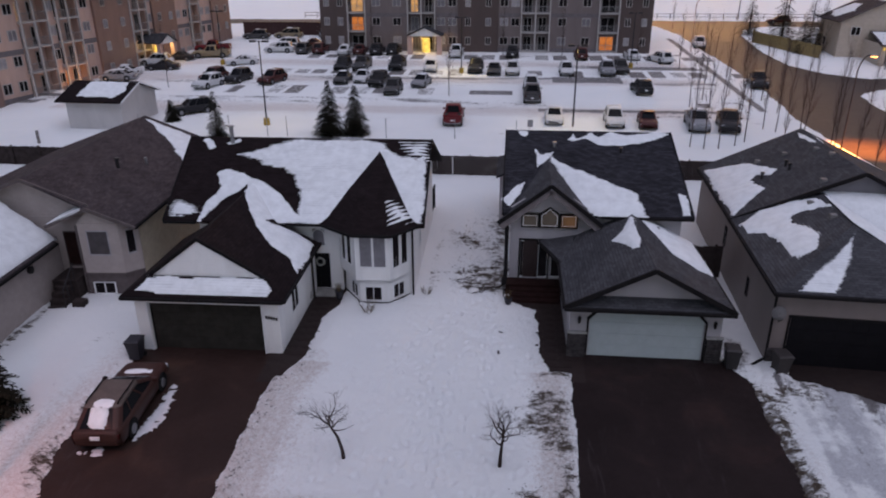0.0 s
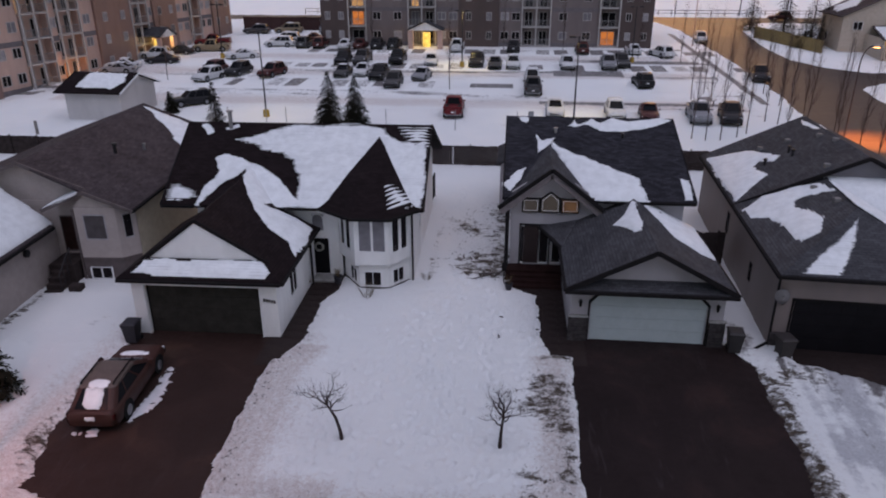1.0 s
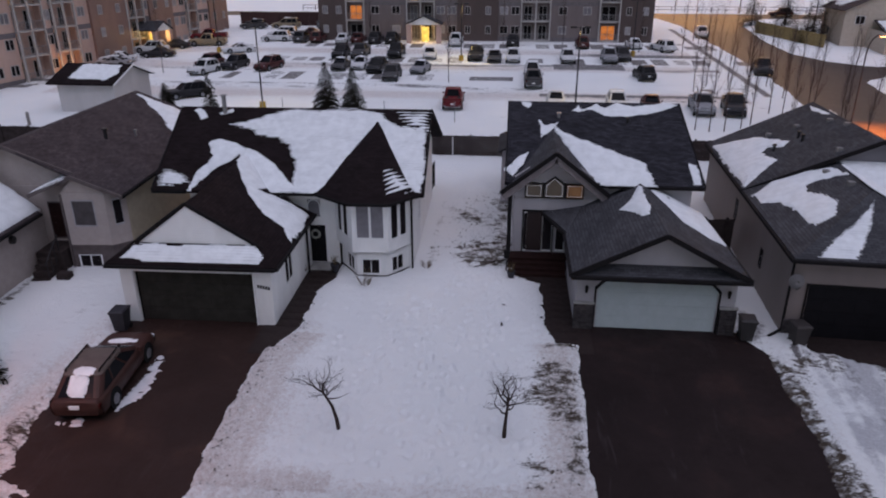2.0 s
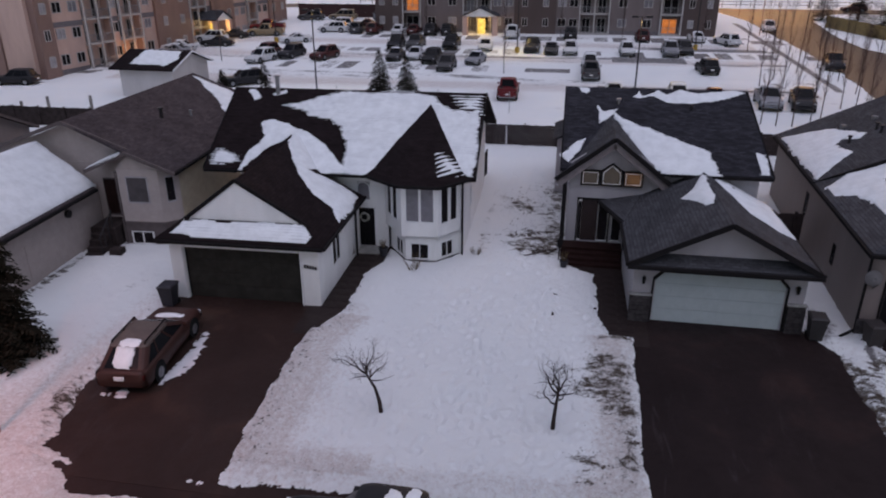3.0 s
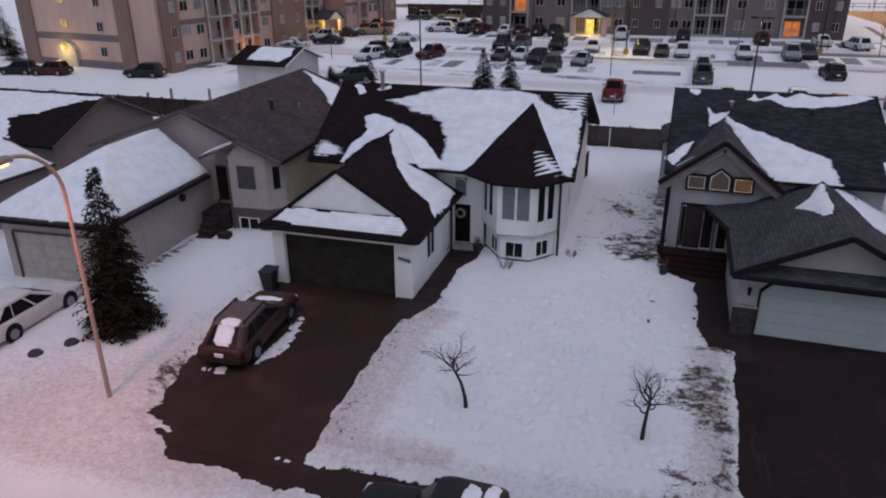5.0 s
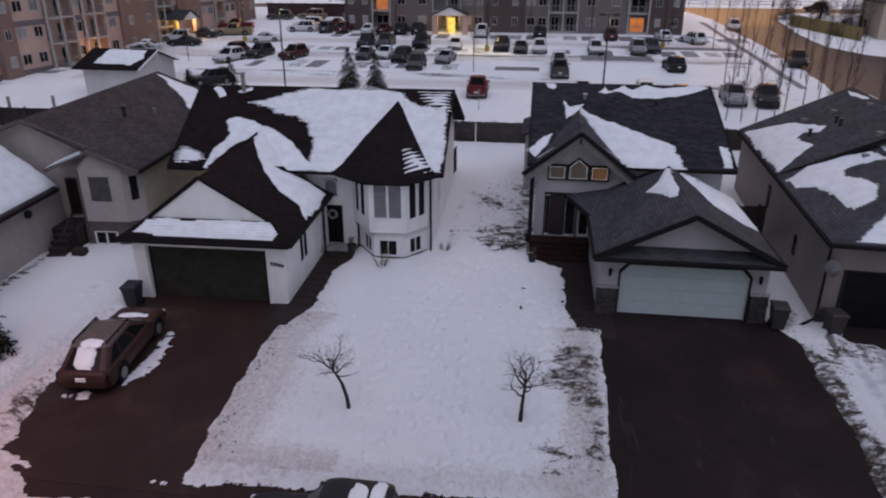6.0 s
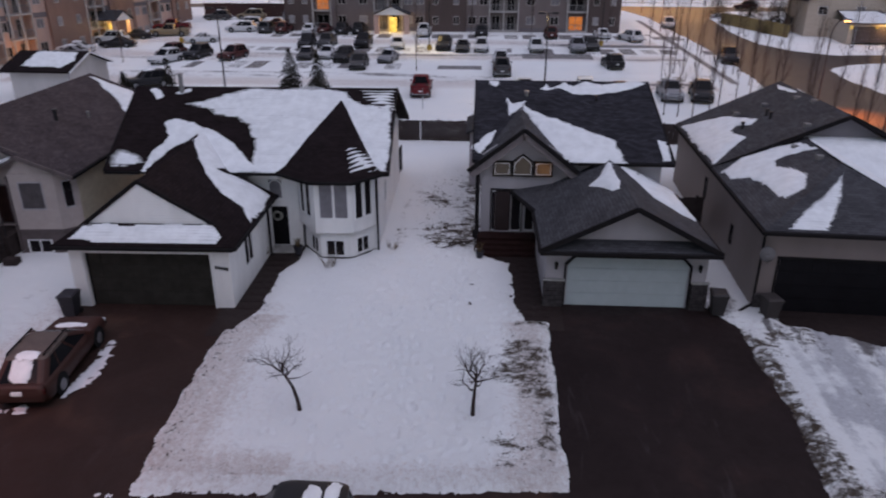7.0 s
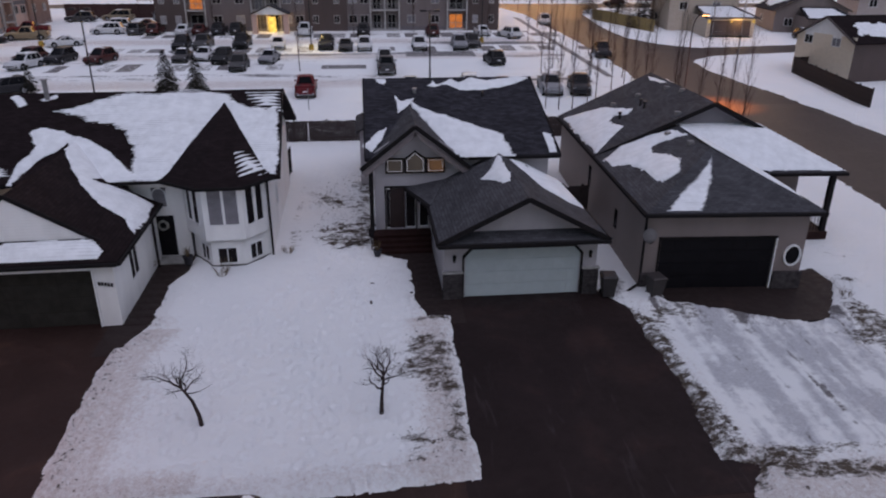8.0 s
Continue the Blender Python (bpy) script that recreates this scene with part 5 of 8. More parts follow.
for a, b, holes in ((NB[0], NB[1], ()), (NB[1], NB[2], [(0.38, 1.48, 2.24, 3.58)]), (NB[2], NB[3], [(0.3, 0.72, 2.24, 3.58)])):
    wall(bm, a, b, 1.22, ne, holes)
prism(bm, [(-20.3, 30.5, ne - 0.02), (-17.6, 30.5, ne - 0.02), (-19.5, 30.5, 4.75)], (0, 0.12, 0))
part("bay_wall", bm, PINKISH, N)
bm = bmesh.new()
for a, b, holes in ((NB[0], NB[1], ()), (NB[1], NB[2], [(0.25, 1.4, 0.1, 0.76)]), (NB[2], NB[3], ())):
    wall(bm, a, b, -0.2, 1.22, holes)
part("plinth", bm, TAUPE, N)
bars(N, "belly_band", TAUPE, ((*NB[1], 1.22), (*NB[2], 1.22)), ((*NB[2], 1.22), (*NB[3], 1.22)), w=0.08, h=0.1)
sash(N, (-19.87, 30.45), (1, 0), 1.1, 2.24, 3.58, CURTAIN, 0, DIM_BLIND)
a, d = along(NB[2], NB[3], 0.3)
sash(N, a, d, 0.42, 2.24, 3.58, CURTAIN, 0, DARK_ROOM)
sash(N, (-20.0, 30.45), (1, 0), 1.15, 0.1, 0.76, WHITE_TRIM, 1, DARK_ROOM)
sash(N, (-21.65, 31.5), (1, 0), 0.7, 1.2, 3.15, TAUPE, 0, DECK)
bars(N, "downpipe", TAUPE, ((-20.3, 30.42, 0.0), (-20.3, 30.42, ne - 0.1)), w=0.08, h=0.08)
N_R = [(-17.2, 30.1, ne), (-17.2, 45.8, ne), (-23.0, 46.3, nr_), (-23.0, 31.1, nr_), (-19.6, 30.3, 4.83)]
N_L = [(-28.9, 45.8, ne), (-28.9, 31.1, ne), (-23.0, 31.1, nr_), (-23.0, 46.3, nr_)]
N_S = [(-21.65, 31.9, ne), (-21.65, 30.2, ne), (-19.6, 30.3, 4.83), (-19.6, 31.9, 4.83)]
roof(N, "main_roof", BROWN_ROOF, [N_R, N_L, N_S], 0.14)
bars(N, "barge_board", TAUPE, ((-21.7, 30.17, ne - 0.1), (-19.6, 30.27, 4.76)), ((-17.15, 30.07, ne - 0.1), (-19.6, 30.27, 4.76)), ((-28.95, 31.07, ne - 0.1), (-23.0, 31.07, nr_ - 0.06)), ((-19.6, 30.6, 4.80), (-23.0, 31.07, nr_ - 0.06)), w=0.08, h=0.18)
gutter(N, (-17.15, 30.1, ne - 0.1), (-17.15, 45.8, ne - 0.1), BLACK_TRIM)
bm = bmesh.new()
wall(bm, (-17.48, 31.1), (-17.48, 45.4), -0.2, ne - 0.02, t=0.02)
bmesh.ops.translate(bm, verts=bm.verts, vec=(0.03, 0, 0))
part("cream_cladding", bm, CREAM, N)
ng = 2.9
bm = bmesh.new()
wall(bm, (-27.2, 23.0), (-21.95, 23.0), -0.3, ng, [(0.5, 4.8, -0.3, 2.2)])
wall(bm, (-21.95, 23.0), (-21.95, 31.4), -0.3, ng, [(1.6, 2.4, -0.3, 1.9)])
wall(bm, (-27.2, 31.4), (-27.2, 23.0), -0.3, ng)
part("garage_wall", bm, PINKISH, N)
NG_F = [(-27.65, 22.6, ng), (-21.55, 22.6, ng), (-24.4, 27.0, 4.95)]
NG_R = [(-21.55, 22.6, ng), (-21.55, 30.6, ng), (-24.4, 30.9, 4.95), (-24.4, 27.0, 4.95)]
NG_L = [(-27.65, 30.9, ng), (-27.65, 22.6, ng), (-24.4, 27.0, 4.95), (-24.4, 30.9, 4.95)]
roof(N, "garage_roof", BROWN_ROOF, [NG_F, NG_R, NG_L], 0.14)
gutter(N, (-27.65, 22.55, ng - 0.1), (-21.55, 22.55, ng - 0.1))
gutter(N, (-21.5, 22.6, ng - 0.1), (-21.5, 30.6, ng - 0.1))
bm = bmesh.new()
tube(bm, (-21.97, 28.6, 2.25), (-21.80, 28.6, 2.25), 0.19, 0.19, 14)
part("wall_vent", bm, DARK_STEEL, N)
panel_door(N, -26.7, -22.4, 23.06, gz(22.8), 2.2, plain("beige_door", (0.42, 0.38, 0.35), 0.5), 4, 6)
bars(N, "door_frame", TAUPE, ((-26.7, 22.97, -0.2), (-26.7, 22.97, 2.2)), ((-22.4, 22.97, -0.2), (-22.4, 22.97, 2.2)), ((-26.7, 22.97, 2.22), (-22.4, 22.97, 2.22)), w=0.05, h=0.09)
bm = bmesh.new()
beam(bm, (-22.0, 24.6, 0.85), (-22.0, 25.4, 0.85), 0.05, 2.1)
part("side_door", bm, PINKISH, N)
for k in range(4):
    bm = bmesh.new()
    box(bm, -21.6, -20.75, 28.75 + k * 0.28, 30.0, -0.1 + k * 0.24, 0.14 + k * 0.24, 0.01)
    part("stair_tread", bm, WOOD_DARK, N)
bm = bmesh.new()
box(bm, -21.75, -20.5, 29.85, 31.45, -0.1, 1.1)
part("stair_landing", bm, WOOD_DARK, N)
bm = bmesh.new()
for x in (-20.68,):
    for k in range(4):
        beam(bm, (x, 28.8 + k * 0.4, 0.1 + 0.26 * k), (x, 28.8 + k * 0.4, 1.0 + 0.3 * k), 0.04, 0.04, (1, 0, 0))
    beam(bm, (x, 28.7, 0.95), (x, 30.1, 1.95), 0.05, 0.05)
part("stair_rail", bm, DARK_STEEL, N)
vent_pipe(N, -20.55, 36.3, 5.15, 0.5, 0.1)
vent_pipe(N, -19.75, 38.2, 4.85, 0.3, 0.06, STEEL)
vent_pipe(N, -18.95, 44.0, 4.6, 0.35, 0.09)
box_vent(N, -18.4, 42.3, 4.4)


# ---- low house beyond it ----
M = built("low_gabled_house", -38.0, 38.0, 0.0, "grey house with a low gable and snow on its roof", "house")
bm = bmesh.new()
wall(bm, (-34.5, 33.2), (-34.5, 42.2), -0.2, 2.9)
wall(bm, (-48.0, 33.2), (-34.5, 33.2), -0.2, 2.9)
wall(bm, (-34.5, 42.2), (-48.0, 42.2), -0.2, 2.9)
prism(bm, [(-34.6, 33.2, 2.9), (-34.6, 42.2, 2.9), (-34.6, 37.7, 4.95)], (0.12, 0, 0))
part("wall", bm, GREIGE, M)
M_F = [(-48.5, 32.8, 2.8), (-34.1, 32.8, 2.8), (-34.1, 37.7, 5.1), (-48.5, 37.7, 5.1)]
roof(M, "roof", DARK_ROOF, [M_F, [(-34.1, 42.6, 2.8), (-48.5, 42.6, 2.8), (-48.5, 37.7, 5.1), (-34.1, 37.7, 5.1)]], 0.14)
bars(M, "barge_board", TAUPE, ((-34.06, 32.8, 2.72), (-34.06, 37.7, 5.02)), ((-34.06, 42.6, 2.72), (-34.06, 37.7, 5.02)), w=0.06, h=0.18)
bm = bmesh.new()
wall(bm, (-38.5, 24.0), (-32.0, 24.0), -0.3, 2.6)
wall(bm, (-32.0, 24.0), (-32.0, 30.3), -0.3, 2.6)
wall(bm, (-32.0, 30.3), (-38.5, 30.3), -0.3, 2.6)
wall(bm, (-38.5, 30.3), (-38.5, 24.0), -0.3, 2.6)
part("garage_wall", bm, GREIGE, M)
M_G = [(-31.7, 23.5, 2.6), (-31.7, 30.6, 2.6), (-35.0, 30.6, 3.9), (-35.0, 23.5, 3.9)]
roof(M, "garage_roof", BROWN_ROOF, [M_G, [(-38.9, 30.6, 2.6), (-38.9, 23.5, 2.6), (-35.0, 23.5, 3.9), (-35.0, 30.6, 3.9)]], 0.14)


# ---- snow on the roofs ----
roof_snow(L, MAIN_F, [(2.1, 5.3), (3.0, 5.5), (3.8, 5.8), (5.0, 6.5), (5.9, 6.65), (9.4, 6.65), (10.6, 6.4), (10.6, 4.9), (9.3, 2.5), (8.8, -0.1), (7.1, -0.1), (6.6, 0.7), (6.6, 1.6), (6.4, 2.5), (5.9, 3.5), (5.2, 4.1), (4.0, 4.5), (3.3, 4.9)], 0.06, 0.26, step=0.05, seed=1, courses=0.9, grow=0.08, thin=True)
roof_snow(L, MAIN_F, [(1.8, 3.6), (2.1, 3.9), (3.0, 3.6), (3.5, 3.3), (4.5, 2.9), (5.3, 2.2), (5.9, 1.4), (6.5, 0.7), (7.4, 0.1), (5.8, -0.1), (4.7, 0.5), (3.8, 2.2), (3.6, 2.8), (2.7, 1.7), (1.8, -0.1), (1.8, 1.3), (2.1, 1.9), (2.3, 2.6)], 0.09, 0.16, step=0.05, seed=2, courses=0.5, grow=0.1)
roof_snow(L, MAIN_F, [(0.1, 0.1), (0.0, 1.4), (0.5, 1.7), (1.5, 1.0), (1.7, 0.5), (1.1, 0.2)], 0.06, 0.28, step=0.05, seed=3, courses=1.0, thin=True)
roof_snow(L, MAIN_F, [(0.1, 6.5), (0.4, 6.7), (1.0, 5.8), (0.7, 5.7)], 0.06, 0.12, seed=4, grow=0.05)
roof_snow(L, MAIN_F, [(1.5, 6.2), (2.2, 6.6), (2.3, 6.4), (1.8, 6.1)], 0.05, 0.1, seed=26, grow=0.05)
roof_snow(L, MAIN_F, [(10.3, 6.1), (11.0, 5.6), (11.5, 5.4), (12.9, 5.2), (13.0, 4.2), (13.1, 2.0), (13.1, 0.1), (12.0, 0.0), (10.6, 3.7)], 0.06, 0.2, step=0.05, seed=5, courses=0.7, thin=True)
roof_snow(L, MAIN_F, [(11.3, 6.5), (12.0, 6.6), (12.9, 6.6), (12.95, 5.0), (11.9, 5.2)], 0.03, 0.34, step=0.04, seed=6, courses=1.9, grow=0.1, pitch=0.27)
roof_snow(L, GAR_F, [(0.5, 0.2), (0.9, 1.1), (5.8, 1.12), (6.2, 1.0), (6.6, 0.5), (6.4, 0.15), (2.2, 0.15)], 0.11, 0.10, step=0.06, seed=7, courses=0.8, thin=True)
roof_snow(L, GAR_R, [(5.9, 3.6), (5.7, 2.7), (6.0, 1.9), (6.2, 0.9), (6.0, 0.2), (4.6, 0.1), (2.7, 0.1), (3.6, 0.8), (3.7, 1.5), (4.2, 2.3), (4.8, 2.9)], 0.11, 0.15, step=0.05, seed=8, courses=0.5, grow=0.08)
roof_snow(L, GAR_R, [(7.7, 4.55), (6.9, 4.2), (5.8, 3.5), (5.5, 3.0), (6.3, 2.6), (7.6, 3.4), (9.0, 4.5)], 0.10, 0.08, step=0.06, seed=27, courses=0.3, grow=0.1)
roof_snow(L, TUR[3], [(1.6, 2.2), (2.2, 1.9), (2.1, 0.4), (1.4, 0.3), (0.5, 0.6), (1.0, 1.5)], 0.03, 0.30, step=0.036, seed=9, courses=2.4, grow=0.14, pitch=0.29)
roof_snow(R, R_F, [(3.3, 6.8), (3.8, 7.5), (4.0, 7.0), (4.8, 7.6), (5.2, 7.2), (5.9, 7.7), (6.8, 7.4), (8.6, 7.9), (9.1, 7.6), (8.0, 6.8), (6.4, 6.3), (5.2, 6.4), (4.4, 7.0), (3.8, 6.7)], 0.08, 0.14, step=0.06, seed=10, grow=0.05)
roof_snow(R, R_F, [(0.6, 7.8), (1.3, 7.7), (1.1, 7.1), (0.8, 7.2)], 0.05, 0.1, seed=11)
roof_snow(R, R_F, [(2.4, 5.2), (2.8, 4.8), (3.5, 4.1), (4.4, 3.4), (5.2, 3.0), (6.0, 2.3), (6.7, 1.8), (6.9, 0.5), (7.1, -0.2), (5.2, -0.3), (4.3, 0.2), (3.5, 1.6)], 0.11, 0.22, step=0.05, seed=12, courses=0.6, grow=0.08)
roof_snow(R, R_F, [(1.6, 5.9), (2.0, 5.3), (2.6, 5.5), (2.2, 4.6), (1.7, 4.0)], 0.09, 0.13, seed=13, grow=0.05)
roof_snow(R, R_F, [(0.0, 1.1), (0.6, 2.2), (1.1, 2.7), (0.7, 1.4), (0.3, 0.6)], 0.08, 0.13, seed=14, grow=0.08)
roof_snow(R, R_F, [(8.8, 2.0), (9.2, 1.8), (9.2, 0.1), (8.7, 0.1)], 0.08, 0.13, seed=25)
roof_snow(R, R_GR, [(7.5, 3.6), (7.5, 2.0), (7.4, 0.1), (5.0, 0.0), (3.4, 0.0), (3.2, 0.9), (3.5, 2.2), (4.9, 2.7), (6.6, 3.3)], 0.14, 0.12, step=0.06, seed=15)
roof_snow(R, R_GL, [(0.6, 3.85), (1.5, 3.9), (3.0, 3.85), (3.7, 3.85), (4.4, 3.7), (4.3, 3.4), (3.3, 3.1), (2.6, 2.6), (2.0, 3.2)], 0.10, 0.08, step=0.06, seed=16, grow=0.04)
roof_snow(B, B_ML, [(1.1, 0.2), (1.8, 1.5), (2.7, 2.4), (5.2, 3.5), (5.7, 3.0), (4.7, 2.4), (5.5, 2.0), (7.3, 2.2), (8.2, 1.2), (9.4, 0.2), (6.7, 0.1)], 0.10, 0.2, step=0.06, seed=17, courses=0.3, grow=0.08)
roof_snow(B, B_ML, [(0.1, 5.6), (0.1, 6.2), (1.4, 6.4), (3.7, 6.5), (3.5, 5.9), (1.6, 5.5)], 0.10, 0.16, seed=18)
roof_snow(B, B_L, [(1.2, 0.2), (0.2, 1.4), (0.2, 2.9), (0.7, 4.1), (1.9, 4.1), (1.6, 3.2), (1.9, 2.6), (2.7, 2.2), (3.4, 2.6), (4.7, 3.0), (6.0, 2.3), (6.7, 1.3), (4.5, 1.3), (3.1, 0.9), (2.6, 0.2)], 0.08, 0.22, step=0.06, seed=19, courses=0.6, grow=0.06)
roof_snow(B, B_F, [(3.9, 3.9), (3.5, 2.6), (3.0, 1.3), (2.3, 0.1), (0.7, 0.05), (2.1, 1.7)], 0.06, 0.12, step=0.05, seed=20, courses=1.2, thin=True)
roof_snow(B, B_R, [(1.2, 0.35), (5.3, 0.0), (8.6, 3.9), (4.4, 3.9)], 0.10, 0.06, seed=21)
roof_snow(B, B_P, [(-0.2, 0.1), (4.2, 0.1), (1.0, 4.0), (-3.6, 4.0)], 0.10, 0.08, seed=22)
roof_snow(N, N_R, [(15.6, 6.0), (15.6, 4.0), (15.2, 0.2), (9.4, 0.2), (10.2, 1.2), (11.6, 2.3), (12.8, 3.2)], 0.10, 0.25, seed=23)
roof_snow(N, N_S, [(-0.1, -0.1), (1.75, -0.1), (1.75, 2.1), (-0.1, 2.1)], 0.10, 0.08, seed=24)
for k, pl in enumerate((NG_F, NG_R, NG_L)):
    roof_snow(N, pl, [(-0.1, 0.12), (8.8, 0.12), (8.8, 6.0), (-0.1, 6.0)], 0.16, 0.1, step=0.12, seed=30 + k, full=True, label="deep even snow on the garage roof")
roof_snow(M, M_F, [(0, 0.1), (10.9, 0.1), (10.0, 1.26), (8.9, 2.4), (9.5, 2.76), (10.6, 2.96), (11.5, 3.58), (12.35, 4.07), (13.45, 4.48), (14.3, 4.75), (14.35, 5.3), (0, 5.3)], 0.14, 0.3, step=0.14, seed=35)
roof_snow(M, M_G, [(0.0, 0.1), (7.0, 0.1), (7.0, 4.3), (0, 4.3)], 0.14, 0.15, step=0.14, seed=36)


# ---- vehicles ----
def loft(bm, rings, close=True):
    rows = [[bm.verts.new(p) for p in r] for r in rings]
    for a, b in zip(rows, rows[1:]):
        for i in range(len(a)):
            j = (i + 1) % len(a)
            bm.faces.new((a[i], a[j], b[j], b[i]))
    if close:
        bm.faces.new(rows[0][::-1]), bm.faces.new(rows[-1])
    bmesh.ops.recalc_face_normals(bm, faces=bm.faces[:])


KINDS = {
    # length, width, height, belt, hood height, windshield base, rear glass base, windshield rake, rear rake, wheel radius
    "suv": (4.7, 1.86, 1.72, 1.02, 0.98, 0.95, -2.1, 0.75, 0.30, 0.36),
    "wagon": (4.75, 1.80, 1.50, 0.93, 0.87, 1.05, -2.26, 1.0, 0.62, 0.33),
    "sedan": (4.6, 1.80, 1.45, 0.92, 0.86, 0.90, -1.55, 0.90, 0.75, 0.32),
    "crew": (5.6, 1.98, 1.86, 1.12, 1.10, 1.30, -1.20, 0.62, 0.18, 0.39),
    "pickup": (5.6, 1.98, 1.86, 1.12, 1.10, 1.10, -0.95, 0.60, 0.18, 0.39),
    "van": (5.0, 1.95, 1.78, 1.02, 0.95, 1.35, -2.3, 0.95, 0.25, 0.34),
}
PAINTS = {}


def paint(name, c):
    if name not in PAINTS:
        PAINTS[name] = plain(name + "_car_paint", c, 0.4, 0.0, vary=0.12, relief=0.02, coat=0.0, gloss=0.2)
    return PAINTS[name]


def car(kind, colour, rgb, label, lit=False):
    """A vehicle about its middle on the ground, facing +y."""
    ln, w, h, belt, hood, yf, yr, df, dr, wr = KINDS[kind]
    hw = w / 2
    pt = paint(colour, rgb)
    t = thing({"wagon": "station_wagon", "pickup": "pickup_truck", "crew": "pickup_truck", "suv": "suv", "sedan": "sedan", "van": "van"}[kind], 0, 0, 0, 0, label, "truck" if kind in ("pickup", "crew") else "car", "parked vehicles")
    low = 0.26 if kind in ("pickup", "crew", "suv") else 0.2
    rear = -ln / 2
    bed = kind in ("pickup", "crew")
    st = [(ln / 2 + 0.02, 0.46, hood - 0.36, 0.62), (ln / 2 - 0.03, 0.36, hood - 0.26, 0.78), (ln / 2 - 0.10, low + 0.06, hood - 0.17, 0.88), (ln / 2 - 0.22, low + 0.02, hood - 0.10, 0.945), (ln / 2 - 0.45, low, hood - 0.05, 0.98), (yf + 0.35, low, hood - 0.01, 1.0),
          (yf + 0.1, low, hood + 0.01, 1.0), (yf - 0.25, low, belt, 1.0), (0, low, belt, 1.0), (yr, low, belt, 1.0), (rear + 0.5, low, belt, 0.985), (rear + 0.25, low + 0.03, belt - 0.01, 0.95), (rear + 0.11, low + 0.06, belt - 0.05, 0.89), (rear + 0.03, 0.38, belt - 0.11, 0.80), (rear, 0.46, belt - 0.20, 0.66)]
    if kind in ("wagon", "suv", "van"):
        st[-4:] = [(rear + 0.25, low + 0.03, belt, 0.965), (rear + 0.11, low + 0.06, belt - 0.01, 0.93), (rear + 0.03, 0.36, belt - 0.03, 0.88), (rear, 0.44, belt - 0.08, 0.82)]
    bm = bmesh.new()
    rings = []
    for y, zl, zt, k in st:
        a = hw * k
        half = [(a * 0.80, zl), (a * 0.93, zl + 0.05), (a * 0.985, zl + 0.16), (a, zl * 0.45 + zt * 0.55), (a * 0.985, zt - 0.17), (a * 0.955, zt - 0.08), (a * 0.89, zt - 0.025), (a * 0.78, zt), (a * 0.4, zt + 0.015)]
        end = max(0.0, 1 - (ln / 2 - abs(y)) / 0.5) * (1 if y > 0 else -1)
        half = [(x, y + 0.09 * end * (1 - ((z - 0.58) / 0.42) ** 2), z) for x, z in half]
        rings.append(half + [(-x, u, z) for x, u, z in half[::-1]])
    loft(bm, rings)
    part("body", bm, pt, t, smooth=True)
    gw, tw = hw * 0.90, hw * 0.74
    yb2 = yr
    base = [(gw, yf, belt), (gw, yb2, belt), (-gw, yb2, belt), (-gw, yf, belt)]
    top = [(tw, yf - df, h - 0.07), (tw, yb2 + dr, h - 0.07), (-tw, yb2 + dr, h - 0.07), (-tw, yf - df, h - 0.07)]
    bm = bmesh.new()
    loft(bm, [base, top])
    corner = bmesh.ops.bevel(bm, geom=[e for e in bm.edges if abs(e.verts[0].co.z - e.verts[1].co.z) > 0.2], offset=0.22, segments=4, affect="EDGES", profile=0.5)["faces"]
    posts = {}
    for f in corner:
        c = f.calc_center_median()
        posts.setdefault((c.x > 0, c.y > (yf + yr) / 2), []).append((abs(c.x), [v.co.copy() for v in f.verts]))
    part("greenhouse", bm, CAR_GLASS, t, smooth=True)
    bm = bmesh.new()
    mid = [(x * 0.99, y - (0.04 if y > 0 else -0.04), h - 0.02) for x, y, z in top]
    up = [(x * 0.86, y - (0.16 if y > 0 else -0.14), h) for x, y, z in top]
    loft(bm, [[(x * 1.03, y + (0.03 if y > 0 else -0.03), z - 0.02) for x, y, z in top], [(x * 1.03, y + (0.02 if y > 0 else -0.02), z + 0.02) for x, y, z in top], mid, up])
    bmesh.ops.bevel(bm, geom=[e for e in bm.edges if abs(e.verts[0].co.z - e.verts[1].co.z) > 0.005 and abs(e.verts[0].co.x - e.verts[1].co.x) < 0.2], offset=0.20, segments=4, affect="EDGES", profile=0.5)
    part("roof", bm, pt, t, smooth=True)
    bm = bmesh.new()
    for (_, ahead), strips in posts.items():
        strips.sort(key=lambda u: u[0])
        for _, pts in strips[1:3] if ahead else strips:
            face(bm, [(p.x * 1.016, p.y + (0.012 if ahead else -0.012), p.z) for p in pts])
    bmesh.ops.remove_doubles(bm, verts=bm.verts[:], dist=0.002)
    bmesh.ops.solidify(bm, geom=bm.faces[:], thickness=0.012)
    for s in (1, -1):
        for f in ((0.5,) if bed else (0.36, 0.68)):
            p, q = Vector(base[0]).lerp(Vector(base[1]), f), Vector(top[0]).lerp(Vector(top[1]), f)
            beam(bm, (s * p.x, p.y, p.z), (s * q.x, q.y, q.z), 0.03, 0.08)
    part("pillar", bm, pt, t)
    if bed:
        bm = bmesh.new()
        box(bm, -hw * 0.82, hw * 0.82, rear + 0.12, yb2 - 0.12, belt - 0.02, belt + 0.012)
        part("bed", bm, DARK_STEEL, t)
        bm = bmesh.new()
        for s in (1, -1):
            box(bm, s * hw * 0.90 - 0.06, s * hw * 0.90 + 0.06, rear + 0.06, yb2 - 0.02, belt - 0.05, belt + 0.10, 0.02)
        box(bm, -hw * 0.9, hw * 0.9, rear + 0.02, rear + 0.1, belt - 0.1, belt + 0.10, 0.02)
        part("bed_rail", bm, pt, t)
    wy = (ln / 2 - 0.92, rear + 0.95)
